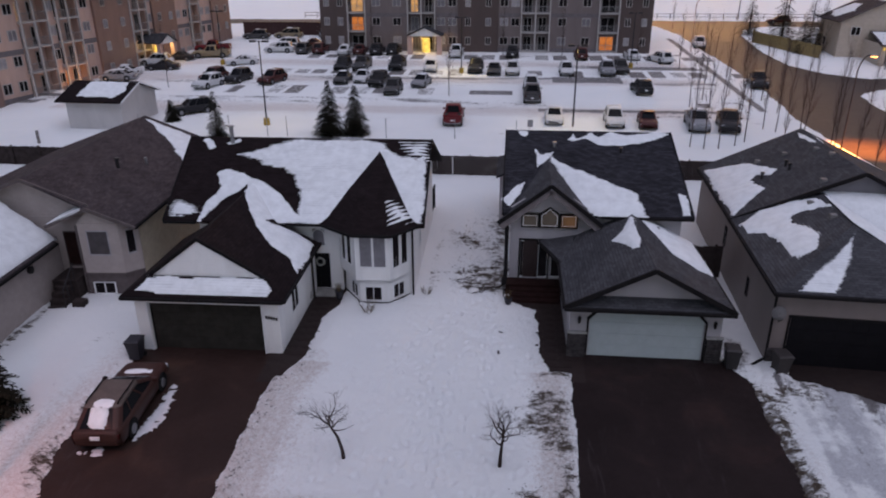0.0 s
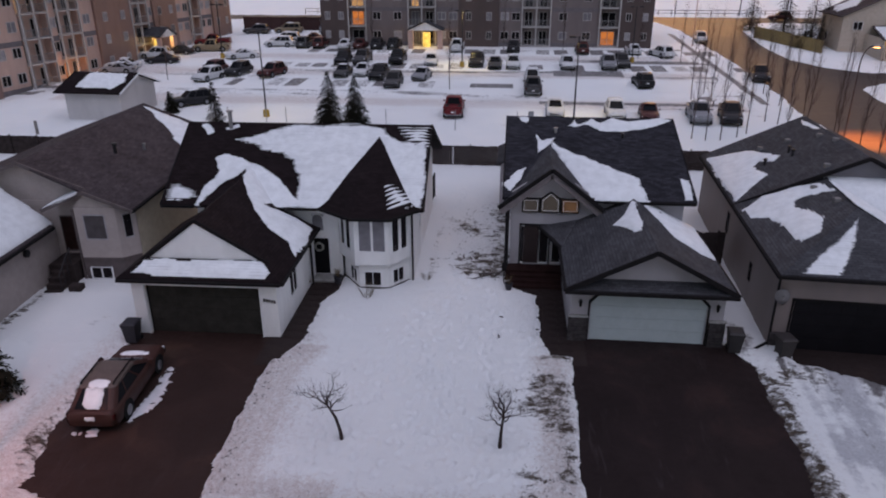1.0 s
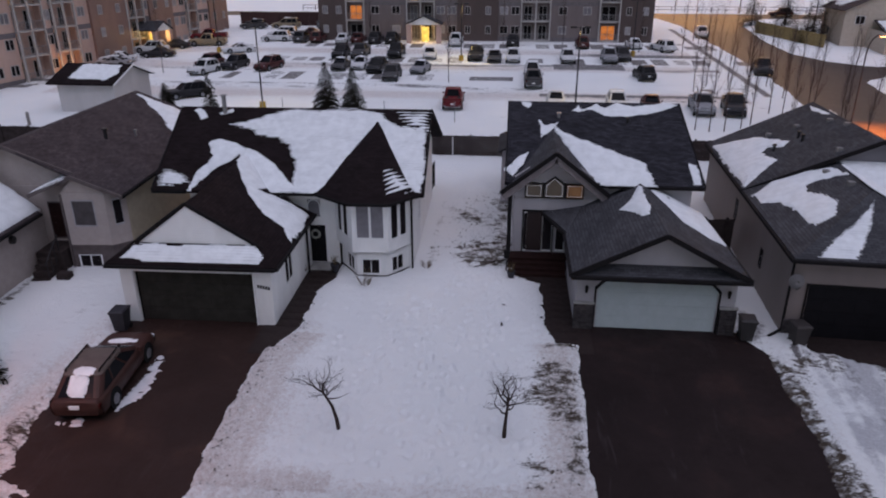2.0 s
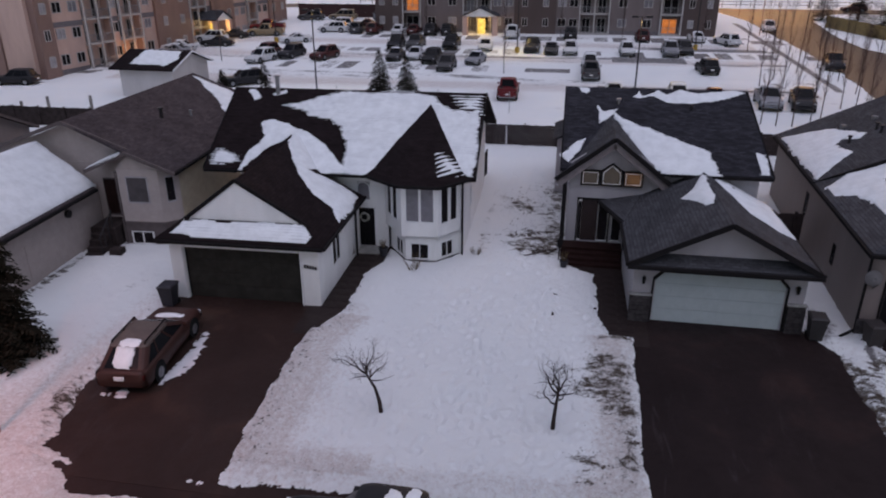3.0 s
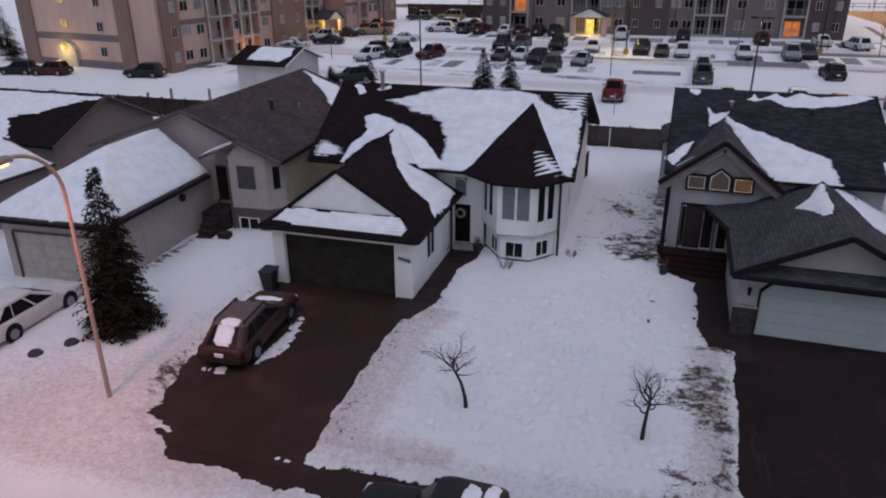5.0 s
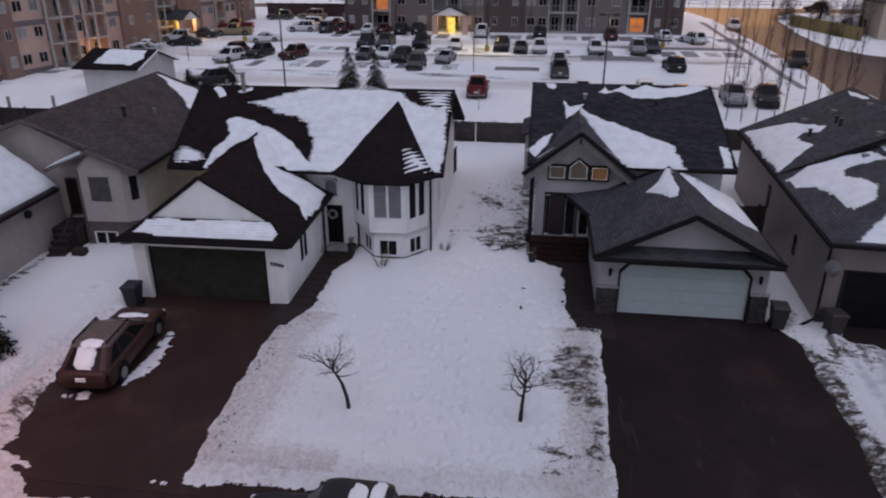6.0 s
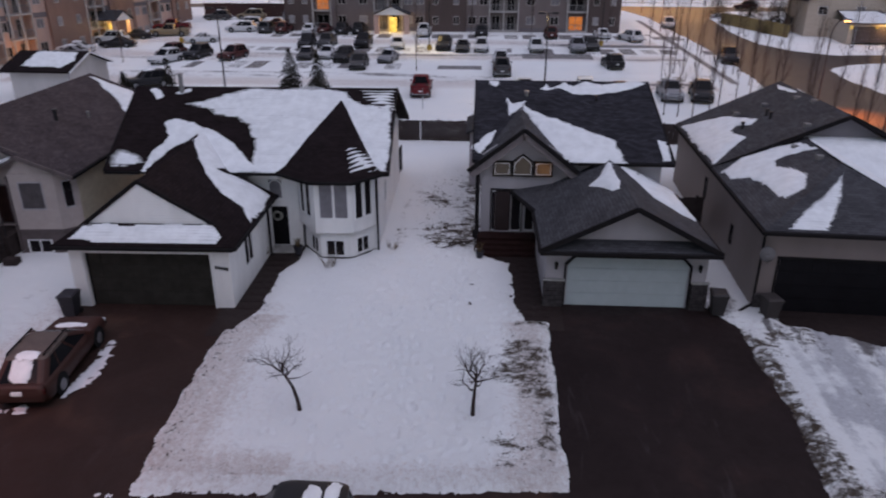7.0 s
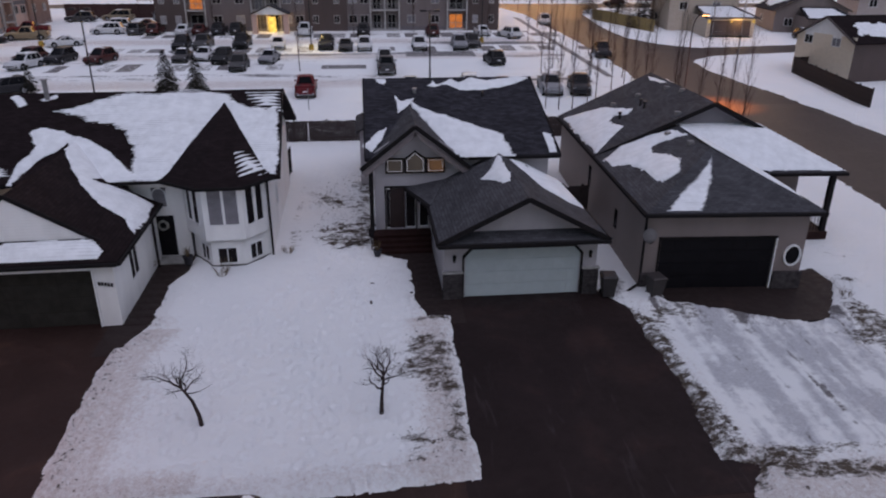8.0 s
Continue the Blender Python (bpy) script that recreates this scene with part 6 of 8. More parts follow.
    for s in (1, -1):
        for y in wy:
            bm = bmesh.new()
            tube(bm, (s * (hw - 0.02), y, wr + 0.03), (s * (hw + 0.008), y, wr + 0.03), wr + 0.07, wr + 0.07, 18)
            part("wheel_arch", bm, RUBBER, t)
            bm = bmesh.new()
            prof = [(0.0, 0.80), (0.01, 0.97), (0.05, 1.0), (0.16, 1.0), (0.2, 0.97), (0.21, 0.80)]
            loft(bm, [[(s * (hw + 0.02 - u), y + wr * r * math.cos(2 * math.pi * k / 18), wr + wr * r * math.sin(2 * math.pi * k / 18)) for k in range(18)] for u, r in prof])
            wl = part("wheel", bm, RUBBER, t)
            bm = bmesh.new()
            tube(bm, (s * (hw + 0.005), y, wr), (s * (hw + 0.028), y, wr), wr * 0.66, wr * 0.60, 14)
            for k in range(5):
                a = 2 * math.pi * k / 5
                beam(bm, (s * (hw + 0.03), y, wr), (s * (hw + 0.03), y + wr * 0.58 * math.cos(a), wr + wr * 0.58 * math.sin(a)), 0.05, 0.02, (1, 0, 0))
            part("rim", bm, ALLOY, wl)
    for s in (1, -1):
        bm = bmesh.new()
        box(bm, s * hw * 0.72 - 0.17, s * hw * 0.72 + 0.17, ln / 2 - 0.16, ln / 2 - 0.02, hood - 0.34, hood - 0.2, 0.02)
        part("headlight", bm, HEAD if lit else CLEAR_LENS, t)
        bm = bmesh.new()
        box(bm, s * hw * 0.82 - 0.1, s * hw * 0.82 + 0.1, rear - 0.03, rear + 0.16, belt - 0.34, belt - 0.15, 0.03)
        part("taillight", bm, RED_LENS, t)
        bm = bmesh.new()
        box(bm, s * (hw + 0.08) - 0.09, s * (hw + 0.08) + 0.09, yf - 0.42, yf - 0.28, belt + 0.0, belt + 0.17, 0.03)
        part("wing_mirror", bm, pt, t)
    bm = bmesh.new()
    box(bm, -hw * 0.9, hw * 0.9, ln / 2 - 0.1, ln / 2 + 0.06, 0.36, 0.56, 0.04)
    part("front_bumper", bm, DARK_STEEL if kind != "sedan" else pt, t)
    bm = bmesh.new()
    box(bm, -hw * 0.5, hw * 0.5, ln / 2 - 0.02, ln / 2 + 0.02, hood - 0.4, hood - 0.22, 0.01)
    part("grille", bm, RUBBER, t)
    bm = bmesh.new()
    box(bm, -hw * 0.84, hw * 0.84, rear - 0.07, rear + 0.1, 0.34, 0.58, 0.06)
    part("rear_bumper", bm, STEEL if bed else (pt if kind in ("wagon", "sedan") else DARK_STEEL), t)
    bm = bmesh.new()
    box(bm, -0.17, 0.17, rear - 0.105, rear - 0.03, 0.62, 0.75)
    part("plate", bm, WHITE_TRIM, t)
    return t


def car_snow(m, kind, seed=1, patches=((0.0, 0.1, 0.55, 0.9),)):
    """Snow left on a vehicle's roof."""
    ln, w, h, belt, hood, yf, yr, df, dr, wr = KINDS[kind]
    for cx, cy, rx, ry in patches:
        xs, ys = np.arange(cx - rx, cx + rx, 0.06), np.arange(cy - ry, cy + ry, 0.06)
        X_, Y_ = np.meshgrid(xs, ys)
        d = 0.9 - np.abs((X_ - cx) / rx) ** 2.4 - np.abs((Y_ - cy) / ry) ** 2.4 + 0.75 * wobble(X_, Y_, 4, seed) + 0.3 * wobble(X_, Y_, 12, seed)
        me, used = sheet("car_snow", xs, ys, lambda a, b: np.where(d > 0, h + 0.01 + 0.05 * np.minimum(1, d * 2), h - 0.02), CRUST, d > 0.05)
        ob = new("car_snow", me)
        ob.matrix_world = m
        tagged(ob, "patch of snow on a vehicle roof", "snow", "snow on vehicles", "stuff")


FLEET = {}
TONES = {"white": (0.58, 0.58, 0.60), "silver": (0.24, 0.24, 0.26), "grey": (0.06, 0.058, 0.062), "dark": (0.022, 0.021, 0.025), "black": (0.015, 0.015, 0.018), "red": (0.13, 0.012, 0.016), "maroon": (0.07, 0.018, 0.018), "tan": (0.24, 0.19, 0.13), "brown": (0.10, 0.065, 0.05), "beige": (0.56, 0.54, 0.54)}


def park(kind, tone, x, y, rz, snowy=0.0, lit=False):
    key = (kind, tone, lit)
    m = pose(x, y, gz(y), 0, 0, rz)
    if key not in FLEET:
        c = FLEET[key] = car(kind, tone, TONES[tone], f"{tone} {dict(suv='sport utility vehicle', wagon='station wagon', sedan='sedan', pickup='pickup truck', crew='double-cab pickup truck', van='minivan')[kind]} parked on packed snow", lit)
        c.matrix_world = m
    else:
        c = copy_thing(FLEET[key], m)
    if snowy > 0:
        car_snow(m, kind, seed=int(abs(x * 3 + y)), patches=((0.0, -0.3, 0.62, snowy),))
    return c


# the brown wagon on the drive
wag = car("wagon", "bronze", (0.056, 0.025, 0.021), "brown station wagon with roof rails, parked on wet driveway")
wm = wag.matrix_world = pose(-13.32, 21.15, gz(21.15) + 0.004, 2.0, 0, 5)
# the wet roof's sky reflection, put into a lighter beige base colour
ROOF_SHEEN = plain("beige_sheen_roof", (0.11, 0.082, 0.072), 0.45, vary=0.2, relief=0.05)
for ob in wag.children:
    if ob.name.startswith("roof"):
        ob.data.materials[0] = ROOF_SHEEN
for s in (1, -1):
    bm = bmesh.new()
    beam(bm, (s * 0.58, -1.5, 1.56), (s * 0.58, 0.1, 1.56), 0.04, 0.035)
    for y in (-1.5, -0.7, 0.1):
        beam(bm, (s * 0.58, y, 1.49), (s * 0.58, y, 1.55), 0.05, 0.05)
    part("roof_rail", bm, BLACK_TRIM, wag)
car_snow(wm, "wagon", patches=((0.05, -1.50, 0.40, 0.30),), seed=4)
car_snow(wm @ Matrix.Translation((0, 0, -0.60)) @ Matrix.Rotation(-0.02, 4, "X"), "wagon", patches=((0.0, 1.42, 0.62, 0.22),), seed=6)
xs, ys = np.arange(-0.5, 0.6, 0.04), np.arange(0, 0.80, 0.04)
hx, hy = np.meshgrid(xs, ys)
hd = 0.72 - np.abs((hx - 0.02) / 0.36) ** 2.5 - np.clip((0.25 - hy) / 0.35, 0, 1) ** 2 + 0.7 * wobble(hx, hy, 5, 5) + 0.3 * np.clip(hy - 0.5, 0, 1)
me, _ = sheet("car_snow", xs, ys, lambda a, b: np.where(hd > 0, 0.015 + 0.05 * np.minimum(1, hd * 2), -0.02), CRUST, hd > 0.05)
hs = tagged(new("car_snow", me), "snow clinging to the rear window of the wagon", "snow", "snow on vehicles", "stuff")
hs.matrix_world = wm @ pose(0, -2.27, 0.955, math.degrees(math.atan2(0.50, 0.62)), 0, 0)
park("wagon", "beige", -22.75, 19.5, 3)
# dark pickup at the kerb
park("crew", "black", -2.76, 13.5, 90)
car_snow(pose(-2.76, 13.5, gz(13), 0, 0, 90), "crew", patches=((0.16, -0.22, 0.46, 0.25), (0.34, -0.68, 0.40, 0.20)), seed=13)

MIDDLE_ROWS = [
    ("sedan", "grey", -21.0, 91.3, 180, 0.5), ("sedan", "white", -18.6, 92.2, 180, 0.6), ("suv", "black", -16.0, 90.0, 175, 0.0), ("suv", "grey", -13.4, 85.5, 180, 0.0), ("sedan", "silver", -10.5, 90.0, 172, 0.7),
    ("suv", "dark", -23.1, 100.5, 180, 0.0), ("pickup", "grey", -20.4, 101.0, 180, 0.0), ("pickup", "black", -15.4, 101.5, 180, 0.0), ("sedan", "white", -10.5, 100.3, 185, 0.6), ("pickup", "dark", -4.1, 100.0, 180, 0.0),
    ("sedan", "grey", -1.5, 98.3, 180, 0.0), ("suv", "white", 1.0, 98.4, 180, 0.5), ("suv", "white", 8.3, 98.5, 180, 0.5), ("pickup", "silver", 13.8, 99.0, 178, 0.5), ("suv", "grey", 15.8, 100.3, 180, 0.0),
    ("sedan", "white", -25.7, 113.4, 0, 0.5), ("sedan", "maroon", -23.3, 113.8, 0, 0.0), ("suv", "dark", -20.5, 113.6, 0, 0.0), ("suv", "black", -17.9, 113.8, 0, 0.0), ("pickup", "white", -7.8, 112.0, 0, 0.5),
]
LEFT_ROWS = [
    ("suv", "dark", 0.9, 112.2, 0, 0.0), ("suv", "maroon", 11.2, 110.8, 0, 0.0), ("sedan", "white", 18.8, 111.0, 5, 0.4), ("suv", "white", 22.5, 108.3, 20, 0.5), ("suv", "maroon", -29.8, 114.0, 0, 0.0),
    ("van", "grey", -32.5, 114.2, 0, 0.4), ("suv", "dark", -33.8, 73.8, 130, 0.7), ("suv", "white", -37.5, 87.3, 165, 0.6), ("suv", "dark", -34.9, 91.0, 170, 0.0), ("suv", "maroon", -38.6, 91.5, 170, 0.0),
    ("sedan", "white", -38.9, 103.0, 120, 0.7), ("suv", "maroon", -30.2, 90.5, 165, 0.3), ("sedan", "silver", -51.5, 90.8, 100, 0.7), ("sedan", "white", -52.5, 94.0, 100, 0.6), ("suv", "white", -51.8, 102.3, 95, 0.6),
    ("sedan", "dark", -49.0, 98.5, 100, 0.0), ("pickup", "tan", -46.0, 109.0, 100, 0.0), ("sedan", "dark", -50.0, 106.0, 100, 0.0), ("suv", "white", -36.7, 114.2, 95, 0.6), ("van", "white", -37.0, 118.5, 95, 0.8),
]
EDGE_ROWS = [
    ("sedan", "maroon", -33.0, 120.0, 95, 0.0), ("suv", "grey", -45.5, 128.5, 95, 0.4), ("van", "tan", -40.0, 130.0, 95, 0.6), ("pickup", "red", -48.0, 114.5, 100, 0.0), ("van", "silver", -33.2, 130.0, 20, 0.6),
    ("pickup", "grey", 3.4, 83.0, 0, 0.0), ("suv", "white", 3.4, 88.5, 180, 0.7), ("suv", "black", 16.6, 87.5, 5, 0.3), ("pickup", "red", -4.9, 72.4, 2, 0.0), ("sedan", "white", 5.5, 73.0, 178, 0.0),
    ("suv", "white", 11.5, 72.2, 178, 0.4), ("sedan", "maroon", 14.8, 72.0, 175, 0.0), ("pickup", "silver", 19.6, 71.6, 175, 0.5), ("pickup", "dark", 22.6, 71.5, 170, 0.0), ("suv", "black", -76.0, 68.5, 100, 0.0),
    ("suv", "maroon", -71.5, 69.0, 100, 0.0), ("suv", "dark", -59.0, 70.5, 100, 0.0), ("pickup", "white", -56.0, 53.0, 80, 0.9), ("sedan", "white", -49.0, 54.0, 80, 0.9), ("pickup", "dark", 31.6, 92.3, 170, 0.0),
]
for kind, tone, x, y, rz, sn in MIDDLE_ROWS + LEFT_ROWS + EDGE_ROWS:
    park(kind, tone, x, y, rz, sn)
park("suv", "white", 31.4, 123.0, 172, 0.4)


# ---- trees and shrubs ----
def limb(bm, p, d, ln, r, level, rs, spread, up=0.15, thin=0.62, crook=0.3):
    """A branch of tapering pieces with side branches."""
    n = 4 if level else 3
    for k in range(n):
        q = p + d * (ln / n)
        r2 = r * (0.86 if k < n - 1 else 0.7)
        tube(bm, p, q, r, r2, 6 if r > 0.03 else (4 if r > 0.01 else 3), False)
        if level and k:
            for _ in range(2 if level > 1 and crook < 0.4 else rs.choice((1, 2) if crook < 0.4 else (0, 1, 1, 2))):
                a = Vector((rs.uniform(-1, 1), rs.uniform(-1, 1), rs.uniform(-0.3, 0.6)))
                nd = (d + a.normalized() * spread).normalized()
                limb(bm, p.lerp(q, rs.random()), nd, ln * rs.uniform(0.5, 0.8), r2 * thin, level - 1, rs, spread, up, thin, crook)
        p, r = q, r2
        d = (d + Vector((rs.uniform(-crook, crook), rs.uniform(-crook, crook), rs.uniform(-0.1, 0.25) + up))).normalized()
    if level:
        limb(bm, p, d, ln * 0.6, r * 0.9, level - 1, rs, spread, up, thin, crook)


def bare_tree(x, y, trunk, limbs, seed, label):
    """A small fruit tree: a bent trunk and a few long, crooked, uneven limbs; limbs: height on the trunk, direction, length."""
    t = thing("bare_tree", x, y, gz(y), 0, label, "tree", "young trees on the lawn")
    rs = random.Random(seed)
    pts = [Vector(p) for p in trunk]
    bm = bmesh.new()
    for k, (a, b) in enumerate(zip(pts, pts[1:])):
        tube(bm, a, b, 0.075 - 0.014 * k, 0.061 - 0.014 * k, 8)
    part("trunk", bm, BARK, t)
    bm = bmesh.new()
    for f, way, ln in limbs:
        u = f * (len(pts) - 1)
        i = min(int(u), len(pts) - 2)
        limb(bm, pts[i].lerp(pts[i + 1], u - i), Vector(way).normalized(), ln / 1.9, 0.032 * min(1.2, 0.5 + ln / 2), 3 if ln > 1.15 else 2, rs, 1.35, -0.02, 0.55, 0.68)
    part("crown", bm, BARK, t)


bare_tree(-4.28, 19.2, [(0, 0, -0.1), (-0.06, 0.02, 0.45), (-0.20, 0.05, 0.95), (-0.48, 0.08, 1.42)],
          [(1.0, (-1.0, 0.25, 0.42), 1.45), (1.0, (-0.05, 0.15, 1.0), 1.35), (0.98, (0.18, -0.1, 1.0), 1.0), (0.9, (0.75, 0.2, 0.65), 1.0), (0.85, (0.9, -0.2, 0.12), 0.85), (0.95, (-0.6, -0.5, 0.05), 0.65), (0.9, (0.3, 0.8, 0.5), 0.8), (0.95, (-0.45, 0.6, 0.75), 1.0)],
          11, "small bare leaning tree standing in the snowy lawn")
bare_tree(1.17, 19.34, [(0, 0, -0.1), (0.02, 0, 0.5), (0.06, 0.02, 1.0), (0.10, 0.04, 1.4)],
          [(0.62, (-1.0, 0.1, 0.12), 1.2), (0.9, (-0.9, 0.2, 0.75), 1.35), (1.0, (-0.5, 0.1, 0.95), 1.35), (1.0, (0.02, 0.3, 1.0), 1.2), (1.0, (0.5, -0.1, 0.8), 1.1), (0.85, (1.0, 0.2, 0.35), 1.1), (0.75, (0.6, -0.6, 0.25), 0.8), (0.95, (-0.2, 0.8, 0.5), 0.9), (0.9, (-0.5, -0.7, 0.3), 0.8)],
          23, "small bare spreading tree standing in the snowy lawn")


def poplar(x, y, h, seed):
    t = thing("poplar", x, y, gz(y), 0, "tall slender bare poplar beside the road", "tree", "poplars along the road")
    rs = random.Random(seed)
    bm = bmesh.new()
    p, r = Vector((0, 0, -0.2)), 0.055
    pts = []
    for k in range(8):
        q = Vector((p.x + rs.uniform(-0.05, 0.05), p.y + rs.uniform(-0.05, 0.05), h * (k + 1) / 8))
        tube(bm, p, q, r, r * 0.84, 6, False)
        pts.append((q, r * 0.84))
        p, r = q, r * 0.84
    part("trunk", bm, POPLAR_BARK, t)
    bm = bmesh.new()
    for q, r in pts[1:]:
        for _ in range(5):
            an = rs.random() * 6.283
            limb(bm, q, Vector((0.30 * math.cos(an), 0.30 * math.sin(an), 1)).normalized(), h * rs.uniform(0.10, 0.20), r * 0.42, 1, rs, 0.3, 0.2)
    part("crown", bm, POPLAR_BARK, t)


POPLARS = ((18.5, 63.8, 9.6), (19.8, 63.9, 8.6), (17.4, 64.4, 7.8), (20.8, 80.4, 8.2), (24.6, 74.4, 8.5), (25.9, 71.2, 7.8), (26.8, 70.3, 8.8), (22.8, 66.5, 8.0), (25.6, 96.5, 7.2), (29.0, 70.0, 8.5), (28.2, 60.5, 8.5), (24.2, 103.0, 6.8), (26.4, 88.0, 7.0), (23.0, 84.0, 7.6),
           (26.9, 47.0, 8.0), (27.6, 50.0, 8.6), (28.3, 53.5, 8.2), (28.6, 57.0, 9.0), (29.2, 63.5, 8.8), (28.0, 66.5, 9.2), (21.6, 65.2, 9.0), (24.6, 62.0, 8.4), (29.4, 78.0, 8.0), (29.6, 84.0, 7.6), (29.8, 92.0, 7.2))
for k, (x, y, h) in enumerate(POPLARS):
    poplar(x, y, h, 40 + k)
for x, y, h in ((-6.4, 83.7, 8.2), (-42.7, 86.8, 6.5), (-0.6, 113.3, 7.0), (-21.5, 114.2, 7.0), (8.5, 113.2, 7.5), (18.9, 106.5, 7.0), (27, 150, 6), (33, 153, 6)):
    poplar(x, y, h, int(x * 3 + 500))


def spruce(x, y, h, r, seed, dense=1.0, label="dark green spruce standing in the snow"):
    t = thing("spruce", x, y, gz(y), 0, label, "tree", "spruces")
    rs = random.Random(seed)
    bm = bmesh.new()
    tube(bm, (0, 0, -0.2), (0, 0, h * 0.97), 0.022 * h, 0.01, 8)
    part("trunk", bm, BARK, t)
    vs, fs = [], []

    def blade(p, q, w):
        d = (q - p).normalized()
        s = d.cross(Vector((rs.uniform(-0.3, 0.3), rs.uniform(-0.3, 0.3), 1))).normalized() * w
        i = len(vs)
        m = p.lerp(q, 0.55)
        vs.extend([p, m + s, q, m - s])
        fs.append((i, i + 1, i + 2, i + 3))

    tiers = int((16 + h * 2.2) * dense)
    for k in range(tiers):
        f = k / tiers
        z = h * (0.05 + 0.93 * f)
        rad = r * (1 - f) ** 0.85 * rs.uniform(0.82, 1.12) + 0.06
        n = int(max(5, 15 * (1 - f) + 4) * (0.7 + 0.3 * dense))
        for j in range(n):
            an = rs.random() * 6.283
            ln = rad * rs.uniform(0.7, 1.15)
            o = Vector((math.cos(an), math.sin(an), 0))
            tip = o * ln + Vector((0, 0, z - ln * rs.uniform(0.22, 0.42)))
            root = Vector((0, 0, z))
            m = max(3, int(ln / 0.14))
            for i in range(1, m + 1):
                c = root.lerp(tip, i / m) + Vector((0, 0, 0.10 * ln * math.sin(3.14 * i / m)))
                side = Vector((-o.y, o.x, 0))
                wdt = (0.16 + 0.20 * ln * (1 - i / m)) * rs.uniform(0.7, 1.2)
                for s in (1, -1):
                    blade(c, c + side * s * wdt + o * wdt * 0.7 + Vector((0, 0, rs.uniform(-0.16, 0.02))), 0.035 + 0.02 * rs.random())
            blade(root.lerp(tip, 0.8), tip + o * 0.1, 0.05)
    me = bpy.data.meshes.new("crown")
    me.from_pydata([tuple(v) for v in vs], [], fs)
    me.materials.append(NEEDLE)
    cr = new("crown", me)
    cr.parent = t
    return t


spruce(-18.6, 20.2, 6.75, 1.42, 3, 1.6, "tall dense dark spruce standing in a snowy yard")
spruce(-16.5, 66.2, 5.5, 1.6, 4, 1.5), spruce(-14.0, 66.4, 5.0, 1.45, 5, 1.5), spruce(-27.2, 64.4, 4.7, 1.0, 6), spruce(-34.5, 70.3, 2.4, 0.9, 7)
for x, y, h in ((47.5, 120, 9.0), (50.5, 123, 8.0), (45.8, 118, 6.5), (44.5, 141, 8), (48, 134, 10), (-96, 84, 8), (-90, 80, 7), (-85.5, 76.5, 5)):
    spruce(x, y, h, h * 0.28, int(abs(x)), 0.7)
for k, (x, y, h) in enumerate(((-5.5, 29.7, 0.95), (-8.9, 30.6, 0.7), (-2.9, 32.0, 0.55), (20.6, 25.2, 0.5))):
    sh = thing("shrub", x, y, gz(y), 0, "leafless brown shrub against the house wall", "shrub", "bare shrubs")
    bm = bmesh.new()
    rs = random.Random(70 + k)
    for j in range(16):
        an = rs.random() * 6.283
        limb(bm, Vector((0.1 * math.cos(an), 0.1 * math.sin(an), 0)), Vector((0.6 * math.cos(an), 0.6 * math.sin(an), 1)).normalized(), h * rs.uniform(0.4, 0.7), 0.012, 1, rs, 0.6, 0.05)
    part("twig_bush", bm, DRY, sh)


# ---- fences, lamps and the yard ----
def fence_run(name, a, b, h, mat, label, gap=0.006, board=0.15, single=None):
    e = built(name, a[0], a[1], 0, label, "fence")
    e.location.z = 0
    n = Vector((b[0] - a[0], b[1] - a[1]))
    ln, d = n.length, n.normalized()
    bm, pb = bmesh.new(), bmesh.new()
    one = bmesh.new()
    box(one, 0, board, 0, 0.02, 0, h - 0.04)
    plank = finish("board", one, mat)
    rs = random.Random(int(ln * 10))
    u = 0.0
    while u < ln:
        p, q = Vector(a) + d * u, Vector(a) + d * min(ln, u + board)
        z = gz(p.y)
        top = z + h + rs.uniform(-0.03, 0.03)
        if single is None or abs(p.x) < single:
            ob = new("board", plank)
            ob.parent = e
            ob.matrix_basis = Matrix.Translation((p.x - a[0], p.y - a[1], z + 0.04 + rs.uniform(-0.03, 0.03))) @ Matrix.Rotation(math.atan2(d.y, d.x), 4, "Z")
        else:
            prism(bm, [(p.x, p.y, z + 0.04), (q.x, q.y, z + 0.04), (q.x, q.y, top), (p.x, p.y, top)], (-d.y * 0.02, d.x * 0.02, 0))
        u += board + gap
    u = 0.0
    while u <= ln:
        p = Vector(a) + d * u
        beam(pb, (p.x + d.y * 0.06, p.y - d.x * 0.06, gz(p.y) - 0.1), (p.x + d.y * 0.06, p.y - d.x * 0.06, gz(p.y) + h + 0.12), 0.11, 0.11, (d.x, d.y, 0))
        u += 2.4
    for z in (0.4, h - 0.3):
        p, q = Vector(a), Vector(b)
        beam(pb, (*p, gz(p.y) + z), (*q, gz(q.y) + z), 0.05, 0.09)
    if single is None:
        bm.free()
    else:
        tagged(part("boarding", bm, mat, e), kind="stuff")
    part("post_and_rail", pb, mat, e)
    return e


fence_run("wooden_fence", (-62, 53.4), (24, 53.6), 1.65, WOOD_DARK, "dark weathered board fence behind the houses", single=22)
bm = bmesh.new()
beam(bm, (-3.35, 53.2, 0.1), (-3.35, 53.2, 1.6), 0.14, 0.06, (1, 0, 0))
solid("white_board", bm, WHITE_TRIM, "pale board standing against the dark fence", "board")
fence_run("side_fence", (9.8, 35.2), (12.5, 35.4), 1.9, WOOD_DARK, "dark board fence closing the gap between two houses")
fence_run("garden_fence", (47.9, 62.3), (50.4, 79.6), 1.8, WOOD_DARK, "dark board fence round a corner garden")
fence_run("garden_fence", (50.4, 79.6), (52.6, 80.0), 1.8, WOOD_DARK, "dark board fence returning to the cream house")
fence_run("tan_fence", (41.5, 128.5), (46.5, 112.5), 1.9, WOOD_TAN, "tan board fence beside the far road")
